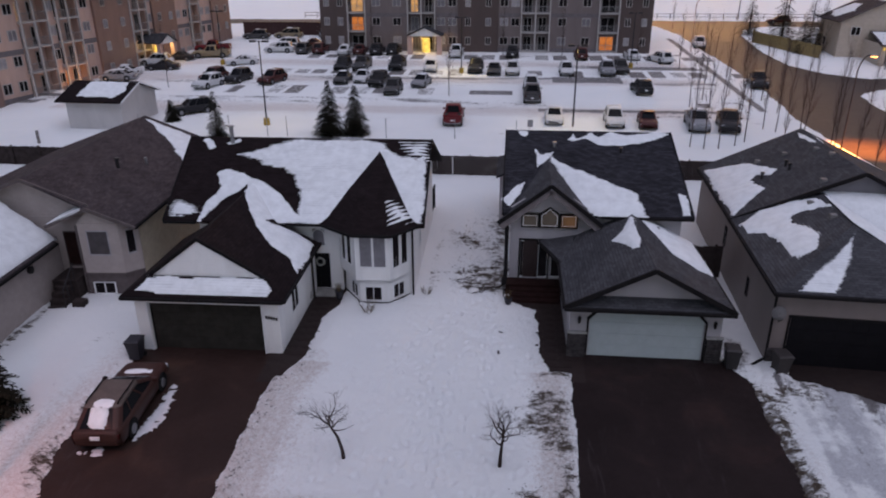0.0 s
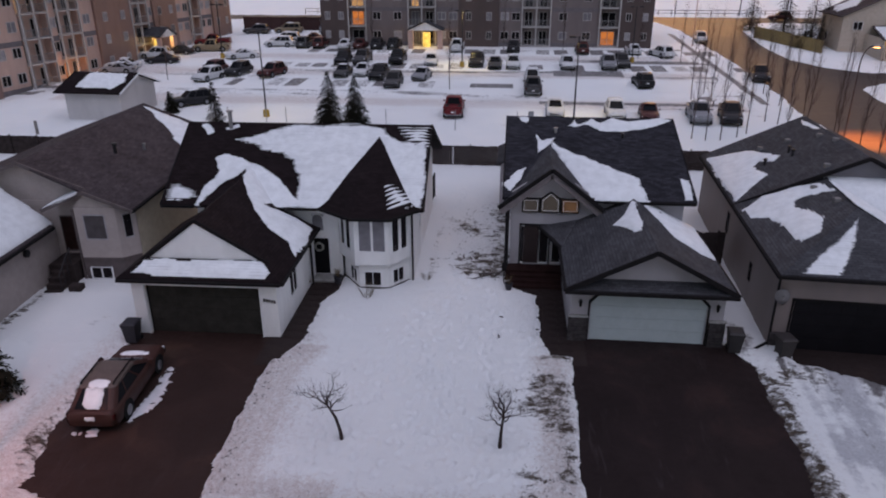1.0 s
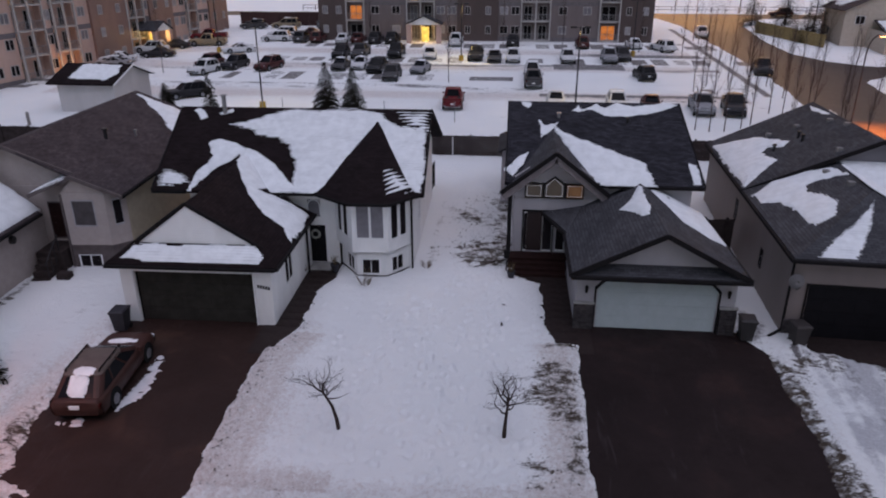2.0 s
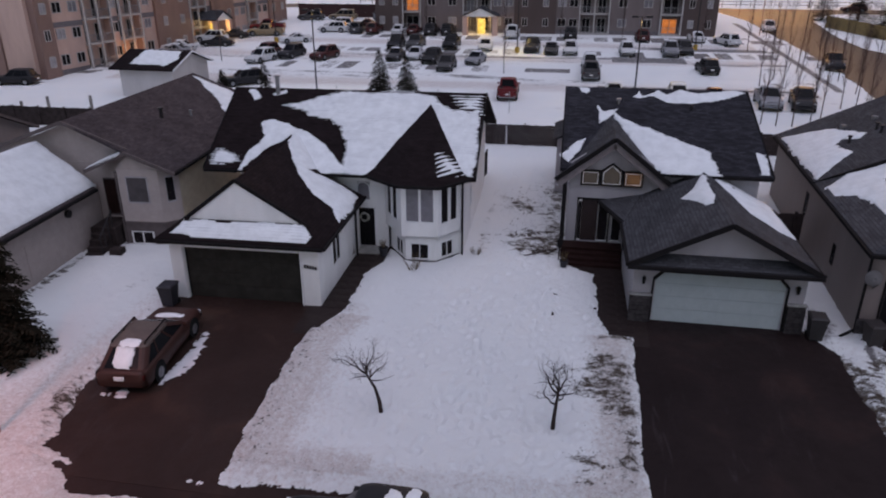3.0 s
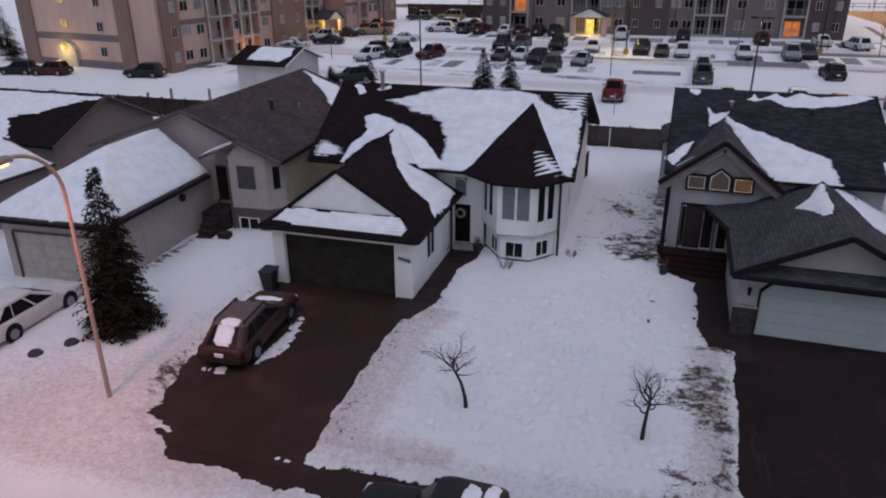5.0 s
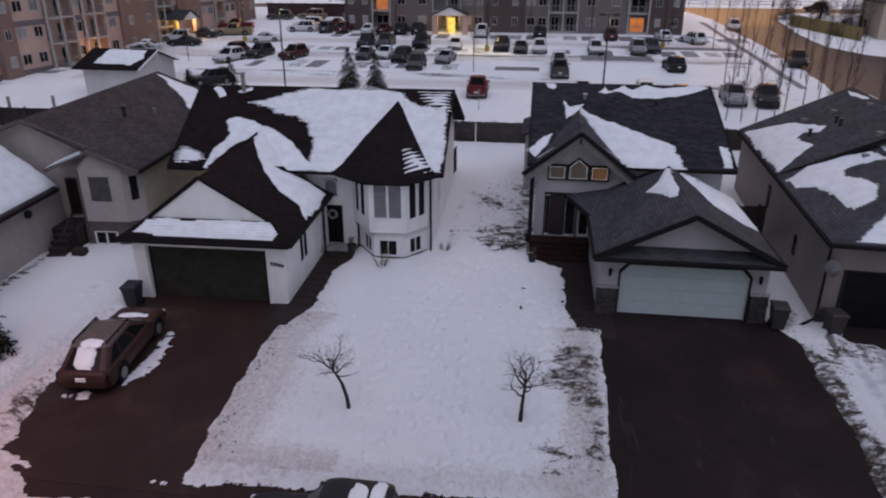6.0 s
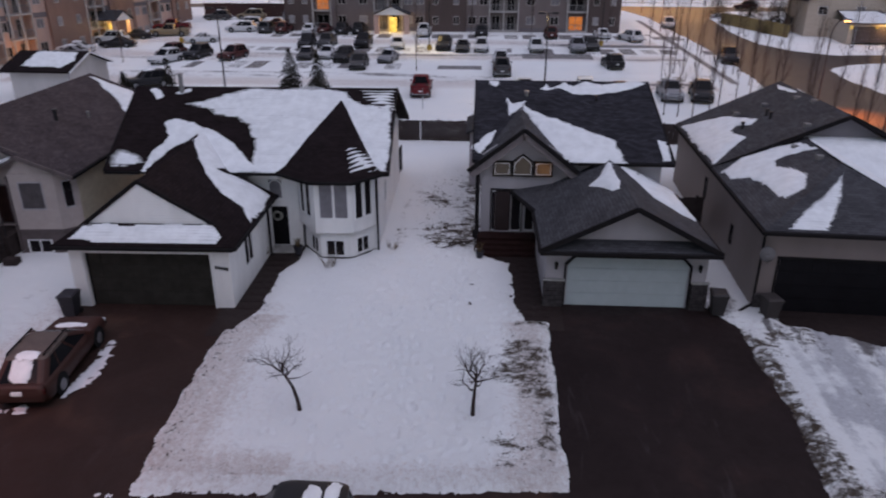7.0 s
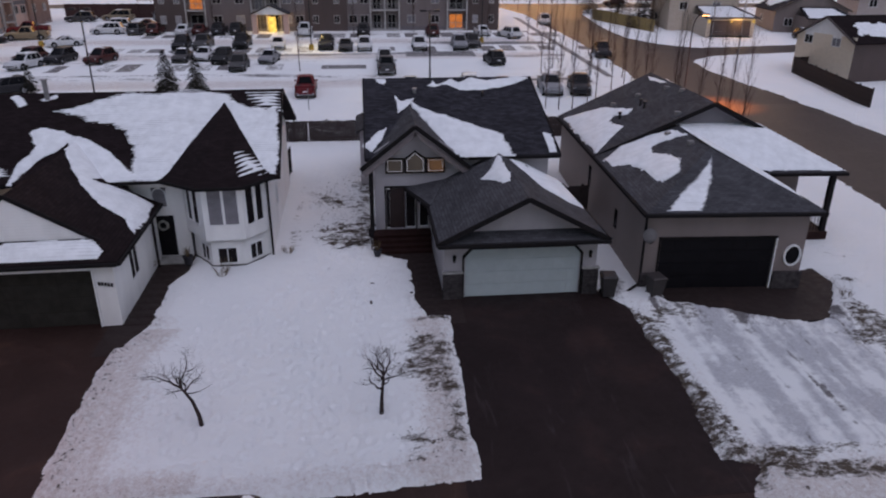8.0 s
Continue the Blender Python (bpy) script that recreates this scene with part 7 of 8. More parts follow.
fence_run("dark_fence", (-50, 134.5), (-33, 134.5), 2.4, plain("red_brown_fence", (0.06, 0.03, 0.03), 0.8), "dark red-brown fence beyond the car park")
wire = built("rail_fence", -50, 176, 0, "low pale rail fence along the far field", "fence")
bm = bmesh.new()
for x in np.arange(-50, 150, 3.0):
    beam(bm, (x, 176, 2.4), (x, 176, 3.9), 0.12, 0.12, (1, 0, 0))
for z in (3.2, 3.85):
    beam(bm, (-50, 176, z), (150, 176, z), 0.06, 0.1)
part("rails", bm, PALE_BARK, wire)
# thin posts of a low chain fence along the car park
for k, x in enumerate((-35.5, -26.4, -22.5, -20.6, -10.8, -4.2, 1.6)):
    bm = bmesh.new()
    y = 65.3 + 0.2 * (k % 2)
    tube(bm, (x, y, -0.1), (x, y, 2.0), 0.035, 0.035, 6)
    solid("marker_post", bm, STEEL, "thin grey steel post standing in the snow", "post", "posts along the car park")
bm = bmesh.new()
tube(bm, (2.9, 66.0, 0), (2.9, 66.0, 1.9), 0.04, 0.04, 6)
box(bm, 2.65, 3.15, 65.93, 65.97, 1.3, 1.95, 0.01)
solid("road_sign", bm, STEEL, "small grey sign on a post by the car park", "sign")


def lot_lamp(x, y, h, base=True, power=0):
    z = gz(y)
    t = thing("car_park_lamp", x, y, z, 0, "tall dark lamp post with twin square heads on a yellow base", "lamp post", "lamps of the car park")
    if base:
        bm = bmesh.new()
        tube(bm, (0, 0, -0.1), (0, 0, 0.75), 0.34, 0.30, 12)
        part("base", bm, YELLOW, t)
    bm = bmesh.new()
    tube(bm, (0, 0, 0.0), (0, 0, h), 0.09, 0.06, 8)
    part("pole", bm, DARK_STEEL, t)
    for s in (1, -1):
        bm = bmesh.new()
        beam(bm, (0, 0, h - 0.05), (s * 0.4, 0, h - 0.05), 0.05, 0.05)
        box(bm, s * 0.65 - 0.3, s * 0.65 + 0.3, -0.2, 0.2, h - 0.12, h + 0.06, 0.03)
        part("head", bm, DARK_STEEL, t)
    if power:
        lamp = new("lamp_light", bpy.data.lights.new("lamp_light", "SPOT"))
        lamp.data.energy, lamp.data.color, lamp.data.spot_size, lamp.data.spot_blend, lamp.data.shadow_soft_size = power, (1.0, 0.84, 0.30), radians(120), 1.0, 0.3
        lamp.parent = t
        lamp.location = (0, 0, h - 0.3)


for x, y, h in ((-23.95, 69.4, 8.4), (7.3, 70.9, 8.0), (-6.0, 98.4, 7.4), (-41.8, 102.8, 7.6), (17.6, 103.5, 7.5)):
    lot_lamp(x, y, h, x != 7.3, {7.3: 400, -6.0: 700, -23.95: 250}.get(x, 0))


def street_lamp(x, y, h, way, reach, power, tone=(1.0, 0.45, 0.16), cone=150, coat=LAMP_PAINT, tilt=0):
    """A davit lamp; way: the direction of its arm in degrees."""
    t = thing("street_lamp", x, y, gz(y), way, "lit sodium street lamp on a curved pinkish pole", "street lamp", "street lamps")
    bm = bmesh.new()
    tube(bm, (0, 0, -0.2), (0, 0, h * 0.82), 0.08, 0.055, 10)
    pts = [Vector((reach * (1 - math.cos(k * math.pi / 16)), 0, h * 0.82 + h * 0.18 * math.sin(k * math.pi / 16))) for k in range(9)]
    for a, b in zip(pts, pts[1:]):
        tube(bm, a, b, 0.06, 0.055, 8, False)
    part("pole", bm, coat, t)
    hx = reach
    bm = bmesh.new()
    box(bm, hx - 0.05, hx + 0.65, -0.14, 0.14, h - 0.10, h + 0.08, 0.05)
    part("head", bm, STEEL, t)
    bm = bmesh.new()
    box(bm, hx + 0.1, hx + 0.6, -0.1, 0.1, h - 0.16, h - 0.10, 0.02)
    part("lens", bm, SODIUM, t)
    lamp = new("lamp_light", bpy.data.lights.new("lamp_light", "SPOT"))
    lamp.data.energy, lamp.data.color, lamp.data.spot_size, lamp.data.spot_blend, lamp.data.shadow_soft_size = power, tone, radians(cone), 1.0, 0.15
    lamp.parent = t
    lamp.matrix_local = pose(hx + 0.35, 0, h - 0.2, 0, -tilt, 0)


street_lamp(-15.75, 16.25, 8.7, 276, 1.7, 620, (1.0, 0.36, 0.26))
# added lamp with an invented post, to cast the road's orange pool
street_lamp(30.6, 64.5, 8.3, 5, 0.8, 30000, (1.0, 0.31, 0.03), 62, ADDED_POLE, 13)
street_lamp(43.6, 79.9, 12.0, 180, 1.8, 200, coat=STEEL)
street_lamp(52.0, 104.0, 12.0, 250, 1.8, 200, coat=STEEL)
street_lamp(29.0, 118.0, 8.5, 0, 1.8, 200)
for x, y in ((52, 175), (64, 178), (-32, 150), (-22, 178)):
    bm = bmesh.new()
    tube(bm, (x, y, 2.0), (x, y, 14.0), 0.12, 0.08, 6)
    solid("utility_pole", bm, DARK_STEEL, "thin tall pole beside the far road", "pole", "far poles")


def wheelie_bin(x, y, rz, mat, label):
    t = thing("bin", x, y, gz(y), rz, label, "bin", "bins")
    bm = bmesh.new()
    loft(bm, [[(sx * a, sy * b, z) for sx, sy in ((-1, -1), (1, -1), (1, 1), (-1, 1))] for z, a, b in ((0.06, 0.22, 0.24), (0.85, 0.29, 0.34), (0.92, 0.31, 0.36))])
    part("body", bm, mat, t)
    bm = bmesh.new()
    loft(bm, [[(sx * a, sy * b, z) for sx, sy in ((-1, -1), (1, -1), (1, 1), (-1, 1))] for z, a, b in ((0.92, 0.32, 0.38), (0.97, 0.32, 0.38), (1.02, 0.26, 0.30))])
    part("lid", bm, mat, t)
    for s in (1, -1):
        bm = bmesh.new()
        tube(bm, (s * 0.22, 0.26, 0.1), (s * 0.27, 0.26, 0.1), 0.1, 0.1, 12)
        part("wheel", bm, RUBBER, t)


BIN = plain("dark_bin_plastic", (0.03, 0.028, 0.035), 0.5)
wheelie_bin(-14.75, 24.75, 4, BIN, "dark plastic wheeled bin beside the green garage door")
wheelie_bin(10.75, 26.3, -5, plain("grey_bin", (0.04, 0.036, 0.038), 0.6), "dark grey wheeled bin beside the white garage door")
wheelie_bin(12.65, 26.0, 8, plain("brown_bin", (0.045, 0.038, 0.038), 0.6), "dark wheeled bin beside the black garage door")


def pot(x, y, r, h, mat, label):
    t = thing("plant_pot", x, y, gz(y) + (0.1 if y > 31 else 0.01), 0, label, "plant pot", "pots by the doors")
    bm = bmesh.new()
    loft(bm, [[(k * math.cos(2 * math.pi * i / 16), k * math.sin(2 * math.pi * i / 16), z) for i in range(16)] for z, k in ((0, r * 0.7), (h, r), (h + 0.02, r * 1.06), (h + 0.05, r * 1.06), (h + 0.05, r * 0.9), (h - 0.03, r * 0.88))])
    part("bowl", bm, mat, t)
    bm = bmesh.new()
    rs = random.Random(int(x * 50))
    for k in range(14):
        an = rs.random() * 6.28
        limb(bm, Vector((0, 0, h - 0.05)), Vector((0.5 * math.cos(an), 0.5 * math.sin(an), 1)).normalized(), 0.35, 0.01, 1, rs, 0.6)
    part("dry_plant", bm, DRY, t)


pot(-7.25, 31.1, 0.22, 0.36, BIN, "black round pot with dry stems beside the front door")
pot(-9.05, 29.9, 0.2, 0.3, DECK, "red-brown pot with dry stems against the garage wall")
pot(-9.0, 26.1, 0.2, 0.32, DECK, "red-brown pot at the garage corner")
pot(1.3, 31.2, 0.2, 0.3, BIN, "dark pot with dry stems before the porch")
# things left in the yards
bm = bmesh.new()
for a, b in (((-0.6, 32.2, 0.1), (1.1, 32.9, 0.35)), ((-0.3, 32.9, 0.12), (1.0, 32.5, 0.4)), ((0.2, 32.3, 0.05), (0.9, 33.1, 0.2))):
    tube(bm, a, b, 0.03, 0.02, 6)
solid("fallen_branches", bm, BARK, "dark fallen branches lying in the snow", "branches")
for x, y in ((-19.6, 18.6), (-20.3, 17.6)):
    bm = bmesh.new()
    loft(bm, [[(k * math.cos(2 * math.pi * i / 12) + x, k * math.sin(2 * math.pi * i / 12) + y, gz(y) + z) for i in range(12)] for z, k in ((0.0, 0.26), (0.12, 0.28), (0.22, 0.2))])
    solid("snowy_stone", bm, STONE, "low dark stone half buried in the snow", "stone", "stones in the yard")
bm = bmesh.new()
box(bm, -20.3, -19.7, 28.9, 29.4, 0, 0.38, 0.05)
solid("planter_box", bm, WOOD_DARK, "dark planter box at the stair foot", "planter")
for x, y, z in ((-47, 56.5, 1.4), (-45.5, 58, 1.6), (-43, 60.5, 1.3)):
    bm = bmesh.new()
    tube(bm, (x, y, -0.1), (x, y, z), 0.14, 0.13, 10)
    solid("bollard", bm, plain("weathered_post", (0.22, 0.20, 0.19), 0.8), "weathered bollard standing in the snow", "bollard", "bollards")
gate = thing("garden_gate", -4.0, 43.7, 0, 84, "dark metal garden gate leaning beside the white house", "gate")
bm = bmesh.new()
for a, b in (((0, 0, 0.05), (0, 0, 1.75)), ((1.9, 0.15, 0.05), (1.9, 0.15, 1.75)), ((0, 0, 1.7), (1.9, 0.15, 1.7)), ((0, 0, 0.25), (1.9, 0.15, 0.25))):
    beam(bm, a, b, 0.07, 0.07, (0, 1, 0))
part("gate_frame", bm, BLACK_TRIM, gate)
for k in range(10):
    bm = bmesh.new()
    beam(bm, (0.17 + 0.17 * k, 0.013 * (k + 1), 0.25), (0.17 + 0.17 * k, 0.013 * (k + 1), 1.7), 0.05, 0.03, (0, 1, 0))
    part("bar", bm, BLACK_TRIM, gate)
bm = bmesh.new()
beam(bm, (1.05, 32.05, 0.05), (1.05, 32.05, 1.1), 0.06, 0.06, (1, 0, 0))
box(bm, 0.92, 1.18, 31.95, 32.12, 0.75, 1.15, 0.03)
solid("mail_box", bm, BLACK_TRIM, "small black post box on a stand by the porch", "post box")


# ---- small building by the car park ----
S = built("garden_shed", -40.7, 70.0, -1.5, "white gabled shed with dark shingles and snow on its roof", "shed")
bm = bmesh.new()
wall(bm, (-43.6, 66.6), (-37.7, 66.6), -0.2, 3.0)
wall(bm, (-37.7, 66.6), (-37.7, 73.5), -0.2, 3.0)
wall(bm, (-37.7, 73.5), (-43.6, 73.5), -0.2, 3.0)
wall(bm, (-43.6, 73.5), (-43.6, 66.6), -0.2, 3.0)
for x in (-43.6, -37.82):
    prism(bm, [(x, 66.6, 3.0), (x, 73.5, 3.0), (x, 70.05, 4.2)], (0.12, 0, 0))
part("wall", bm, siding("dull_white_siding", (0.52, 0.49, 0.49), 0.13), S)
S_F = [(-44.4, 66.0, 2.95), (-37.3, 66.0, 2.95), (-37.3, 70.05, 4.4), (-44.4, 70.05, 4.4)]
roof(S, "roof", DARK_ROOF, [S_F, [(-37.3, 74.1, 2.95), (-44.4, 74.1, 2.95), (-44.4, 70.05, 4.4), (-37.3, 70.05, 4.4)]])
bars(S, "barge_board", WHITE_TRIM, ((-37.27, 66.0, 2.88), (-37.27, 70.05, 4.33)), ((-37.27, 74.1, 2.88), (-37.27, 70.05, 4.33)), w=0.05, h=0.16)
roof_snow(S, S_F, [(1.6, 1.0), (5.8, 0.9), (6.5, 2.2), (6.3, 4.1), (1.8, 4.1)], 0.13, 0.3, step=0.12, seed=60)


# ---- apartment blocks ----
WIN_MESH = {}


def shared(name, key, build, material, parent, m):
    if key not in WIN_MESH:
        bm = bmesh.new()
        build(bm)
        WIN_MESH[key] = finish(name, bm, material)
    ob = new(name, WIN_MESH[key])
    ob.parent = parent
    ob.matrix_basis = m
    return ob


def flat_window(parent, x, z, w, h, behind, trim=FLAT_TRIM):
    """A flat's window on the face y = 0, at its lower left corner."""
    m = Matrix.Translation((x, 0, z))

    def fr(bm):
        for a, b in (((0, 0), (w, 0)), ((0, h), (w, h)), ((0, 0), (0, h)), ((w, 0), (w, h)), ((w / 2, 0), (w / 2, h))):
            beam(bm, (a[0], -0.03, a[1]), (b[0], -0.03, b[1]), 0.08, 0.09, (0, 1, 0))

    win = shared("window", ("f", w, h, trim.name), fr, trim, parent, m)
    shared("pane", ("p", w, h), lambda bm: face(bm, [(0, -0.02, 0), (w, -0.02, 0), (w, -0.02, h), (0, -0.02, h)]), PANE, win, Matrix.Identity(4)).visible_shadow = False
    shared("room", ("r", w, h, behind.name), lambda bm: face(bm, [(0, -0.008, 0), (w, -0.008, 0), (w, -0.008, h), (0, -0.008, h)]), behind, win, Matrix.Identity(4))
    return win


def balcony(parent, x0, x1, z, h, double, behind):
    """A recessed balcony: slab, white posts, rail, glazed door."""
    m = Matrix.Translation((x0, 0, z))
    w = x1 - x0

    def slab(bm):
        box(bm, 0, w, -1.3, 0.0, -0.18, 0.0)

    b = shared("balcony", ("slab", w), slab, FLAT_TRIM, parent, m)

    def rail(bm):
        beam(bm, (0, -1.27, 1.0), (w, -1.27, 1.0), 0.06, 0.07)
        beam(bm, (0, -1.27, 0.12), (w, -1.27, 0.12), 0.04, 0.05)
        for x in np.arange(0.12, w, 0.2):
            beam(bm, (x, -1.27, 0.1), (x, -1.27, 1.0), 0.035, 0.03, (1, 0, 0))

    shared("rail", ("rail", w), rail, STEEL, b, Matrix.Identity(4))
    for x in ((0.08, w / 2, w - 0.08) if double else (0.08, w - 0.08)):
        shared("post", ("post", h), lambda bm: box(bm, -0.11, 0.11, -1.36, -1.14, 0, h - 0.18), FLAT_TRIM, b, Matrix.Translation((x, 0, 0)))
    for k in range(2 if double else 1):
        ww = w / (2 if double else 1)
        d = flat_window(b, k * ww + 0.5, 0.05, ww - 1.1, 2.1, behind if k == 0 else DARK_ROOM)
    return b


def apartment(name, x, y, rz, depth, segs, base, lit, label, storey=2.88, floors=4, pale=LIGHT_WALL, deep=BROWN_WALL):
    t = thing(name, x, y, base, rz, label, "apartment building")
    rs = random.Random(len(segs) * 7)
    top = floors * storey + 0.3
    for u0, u1, kind in segs:
        dy = {"brown": -0.35, "light": 0.0, "balcony": 0.9, "pair": 0.9}[kind]
        bm = bmesh.new()
        box(bm, u0, u1, dy, depth, -1.5, top)
        part("wall", bm, deep if kind == "brown" else pale, t)
        if kind == "light":
            bm = bmesh.new()
            for f in (0, 2):
                box(bm, u0, u1, -0.03, 0.02, f * storey + (0.0 if f == 0 else -0.35), f * storey + (0.75 if f == 0 else 0.25))
            part("band", bm, BAND, t)
        holder = new("facade")
        holder.parent = t
        holder.location = (0, dy, 0)
        for f in range(floors):
            z = f * storey + 0.3
            if kind in ("balcony", "pair"):
                holder.location = (0, dy, 0)
                bh = lit.get((round(u0), f), rs.choice((DARK_ROOM, BLIND, DARK_ROOM)))
                balcony(holder, u0, u1, z, storey, kind == "pair", bh)
            else:
                n = 2 if u1 - u0 > 3 else 1
                for k in range(n):
                    w = 1.25 if kind == "light" else 0.8
                    xx = u0 + (u1 - u0) * (k + 0.5) / n - w / 2
                    flat_window(holder, xx, z + 0.95, w, 1.15, lit.get((round(u0), f, k), rs.choice((DARK_ROOM, BLIND, CURTAIN, DARK_ROOM))))
    u0, u1 = min(s[0] for s in segs), max(s[1] for s in segs)
    bm = bmesh.new()
    box(bm, u0 - 0.6, u1 + 0.6, -1.2, depth + 0.6, top, top + 0.35)
    part("eaves", bm, FLAT_TRIM, t)
    bm = bmesh.new()
    roof_plane(bm, [(u0 - 0.6, -1.2, top + 0.36), (u1 + 0.6, -1.2, top + 0.36), (u1 + 0.6, depth / 2, top + 3.0), (u0 - 0.6, depth / 2, top + 3.0)])
    roof_plane(bm, [(u1 + 0.6, depth + 0.6, top + 0.36), (u0 - 0.6, depth + 0.6, top + 0.36), (u0 - 0.6, depth / 2, top + 3.0), (u1 + 0.6, depth / 2, top + 3.0)])
    part("roof", bm, BROWN_ROOF, t)
    return t


def entry(parent, x, y, base, rz, w=5.0, bright=PORCH, power=110):
    """A gabled entrance canopy with its lit door."""
    t = thing("entrance_canopy", x, y, base, rz, "small gabled entrance canopy lit yellow, before an apartment block", "entrance")
    bm = bmesh.new()
    roof_plane(bm, [(-w / 2, -3.4, 2.9), (-w / 2, 0.5, 2.9), (0, 0.5, 4.1), (0, -3.4, 4.1)])
    roof_plane(bm, [(w / 2, 0.5, 2.9), (w / 2, -3.4, 2.9), (0, -3.4, 4.1), (0, 0.5, 4.1)])
    part("roof", bm, GREY_ROOF, t)
    bm = bmesh.new()
    prism(bm, [(-w / 2 + 0.2, -3.2, 2.75), (w / 2 - 0.2, -3.2, 2.75), (0, -3.2, 3.95)], (0, 0.1, 0))
    part("gable", bm, WHITE, t)
    for s in (1, -1):
        bm = bmesh.new()
        box(bm, s * (w / 2 - 0.5) - 0.4, s * (w / 2 - 0.5) + 0.4, -3.2, -2.6, -0.5, 2.8)
        part("pier", bm, LIGHT_WALL, t)
    bm = bmesh.new()
    box(bm, -0.6, 0.6, -1.2, -1.1, 0, 2.3)
    part("lit_door", bm, bright, t)
    lamp = new("canopy_light", bpy.data.lights.new("canopy_light", "POINT"))
    lamp.data.energy, lamp.data.color, lamp.data.shadow_soft_size = power, (1.0, 0.72, 0.25), 0.2
    lamp.parent = t
    lamp.location = (0, -2.4, 2.5)


SEG1 = [(-30.1, -25.7, "brown"), (-25.7, -22.7, "balcony"), (-22.7, -16.0, "light"), (-16.0, -11.5, "pair"), (-11.5, -7.9, "light"), (-7.9, -1.5, "brown"), (-1.5, 2.0, "light"), (2.0, 6.6, "pair"), (6.6, 14.0, "light"), (14.0, 17.2, "balcony"), (17.2, 22.2, "brown")]
# this block's shade is put into its wall colours
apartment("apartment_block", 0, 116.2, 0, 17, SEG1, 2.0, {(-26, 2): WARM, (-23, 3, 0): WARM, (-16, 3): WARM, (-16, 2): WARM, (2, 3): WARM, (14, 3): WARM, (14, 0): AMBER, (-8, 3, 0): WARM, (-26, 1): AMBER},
          "four-storey brown and pale grey apartment block with balconies", pale=SHADED_WALL, deep=DULL_BROWN)
entry(None, -12.9, 116.2, 2.0, 0, 5.6)
SEG2 = [(0, 2.2, "brown"), (2.2, 7.0, "light"), (7.0, 11.5, "pair"), (11.5, 13.0, "light"), (13.0, 17.0, "pair"), (17.0, 20.0, "light"), (20.0, 27.5, "brown"), (27.5, 31.5, "pair"), (31.5, 33.0, "light"), (33.0, 39.0, "brown"), (39.0, 43.0, "light"), (43.0, 46.0, "balcony"), (46.0, 50.0, "light"), (50.0, 56.0, "brown")]
apartment("apartment_block", -57.3, 73.0, 83, 25, SEG2, 0.35, {(13, 0): AMBER, (7, 3): WARM, (28, 0): WARM, (7, 0): DIM_WARM},
          "four-storey apartment block with pale and brown siding and balconies")
entry(None, -53.6, 104.5, 1.7, 83, 4.5)
# the end wall of the nearer block, with its lit entrance
endw = thing("end_bay", -57.3, 73.0, 0.35, -7.0, "pale end bay with lit stair windows and arched entrance", "facade")
bm = bmesh.new()
box(bm, -24.5, -0.6, -0.5, 0.6, -1.0, 11.5)
part("wall", bm, LIGHT_WALL, endw)
bm = bmesh.new()
box(bm, -7.0, -4.6, -0.75, 0.0, -1.0, 11.5)
box(bm, -24.6, -22.0, -0.75, 0.0, -1.0, 11.5)
part("brown_pier", bm, BROWN_WALL, endw)
bm = bmesh.new()
box(bm, -22.0, -7.0, -0.56, -0.4, 3.4, 4.2)
box(bm, -22.0, -7.0, -0.56, -0.4, 0.0, 1.0)
part("band", bm, BAND, endw)
hold = new("facade")
hold.parent = endw
hold.location = (0, -0.53, 0)
for z, b in ((1.9, BLIND), (4.9, WARM), (7.8, WARM), (10.0, WARM)):
    if z > 2:
        flat_window(hold, -17.2, z, 1.4, 1.0, b)
for z in (1.6, 4.6, 7.5):
    flat_window(hold, -10.6, z, 1.0, 1.1, DARK_ROOM)
bm = bmesh.new()
prism(bm, [(-18.3, -0.9, 0), (-14.9, -0.9, 0), (-14.9, -0.9, 2.2), (-15.6, -0.9, 2.9), (-16.6, -0.9, 3.2), (-17.6, -0.9, 2.9), (-18.3, -0.9, 2.2)], (0, 0.4, 0))
part("entrance", bm, plain("entrance_stone", (0.45, 0.42, 0.36), 0.8), endw)
bm = bmesh.new()
tube(bm, (-16.6, -1.1, 2.2), (-16.6, -1.1, 2.7), 0.35, 0.35, 12)
part("lantern", bm, PORCH, endw, "glowing entrance lantern")
el = new("canopy_light", bpy.data.lights.new("canopy_light", "POINT"))
el.data.energy, el.data.color, el.data.shadow_soft_size = 80, (1.0, 0.75, 0.28), 0.2
el.parent, el.location = endw, (-16.6, -2.0, 2.3)
# glow at a ground-floor terrace of the nearer block
tl = new("terrace_light", bpy.data.lights.new("terrace_light", "POINT"))
tl.data.energy, tl.data.color, tl.data.shadow_soft_size = 60, (1.0, 0.5, 0.12), 0.2
tl.location = (-54.0, 86.5, 1.9)


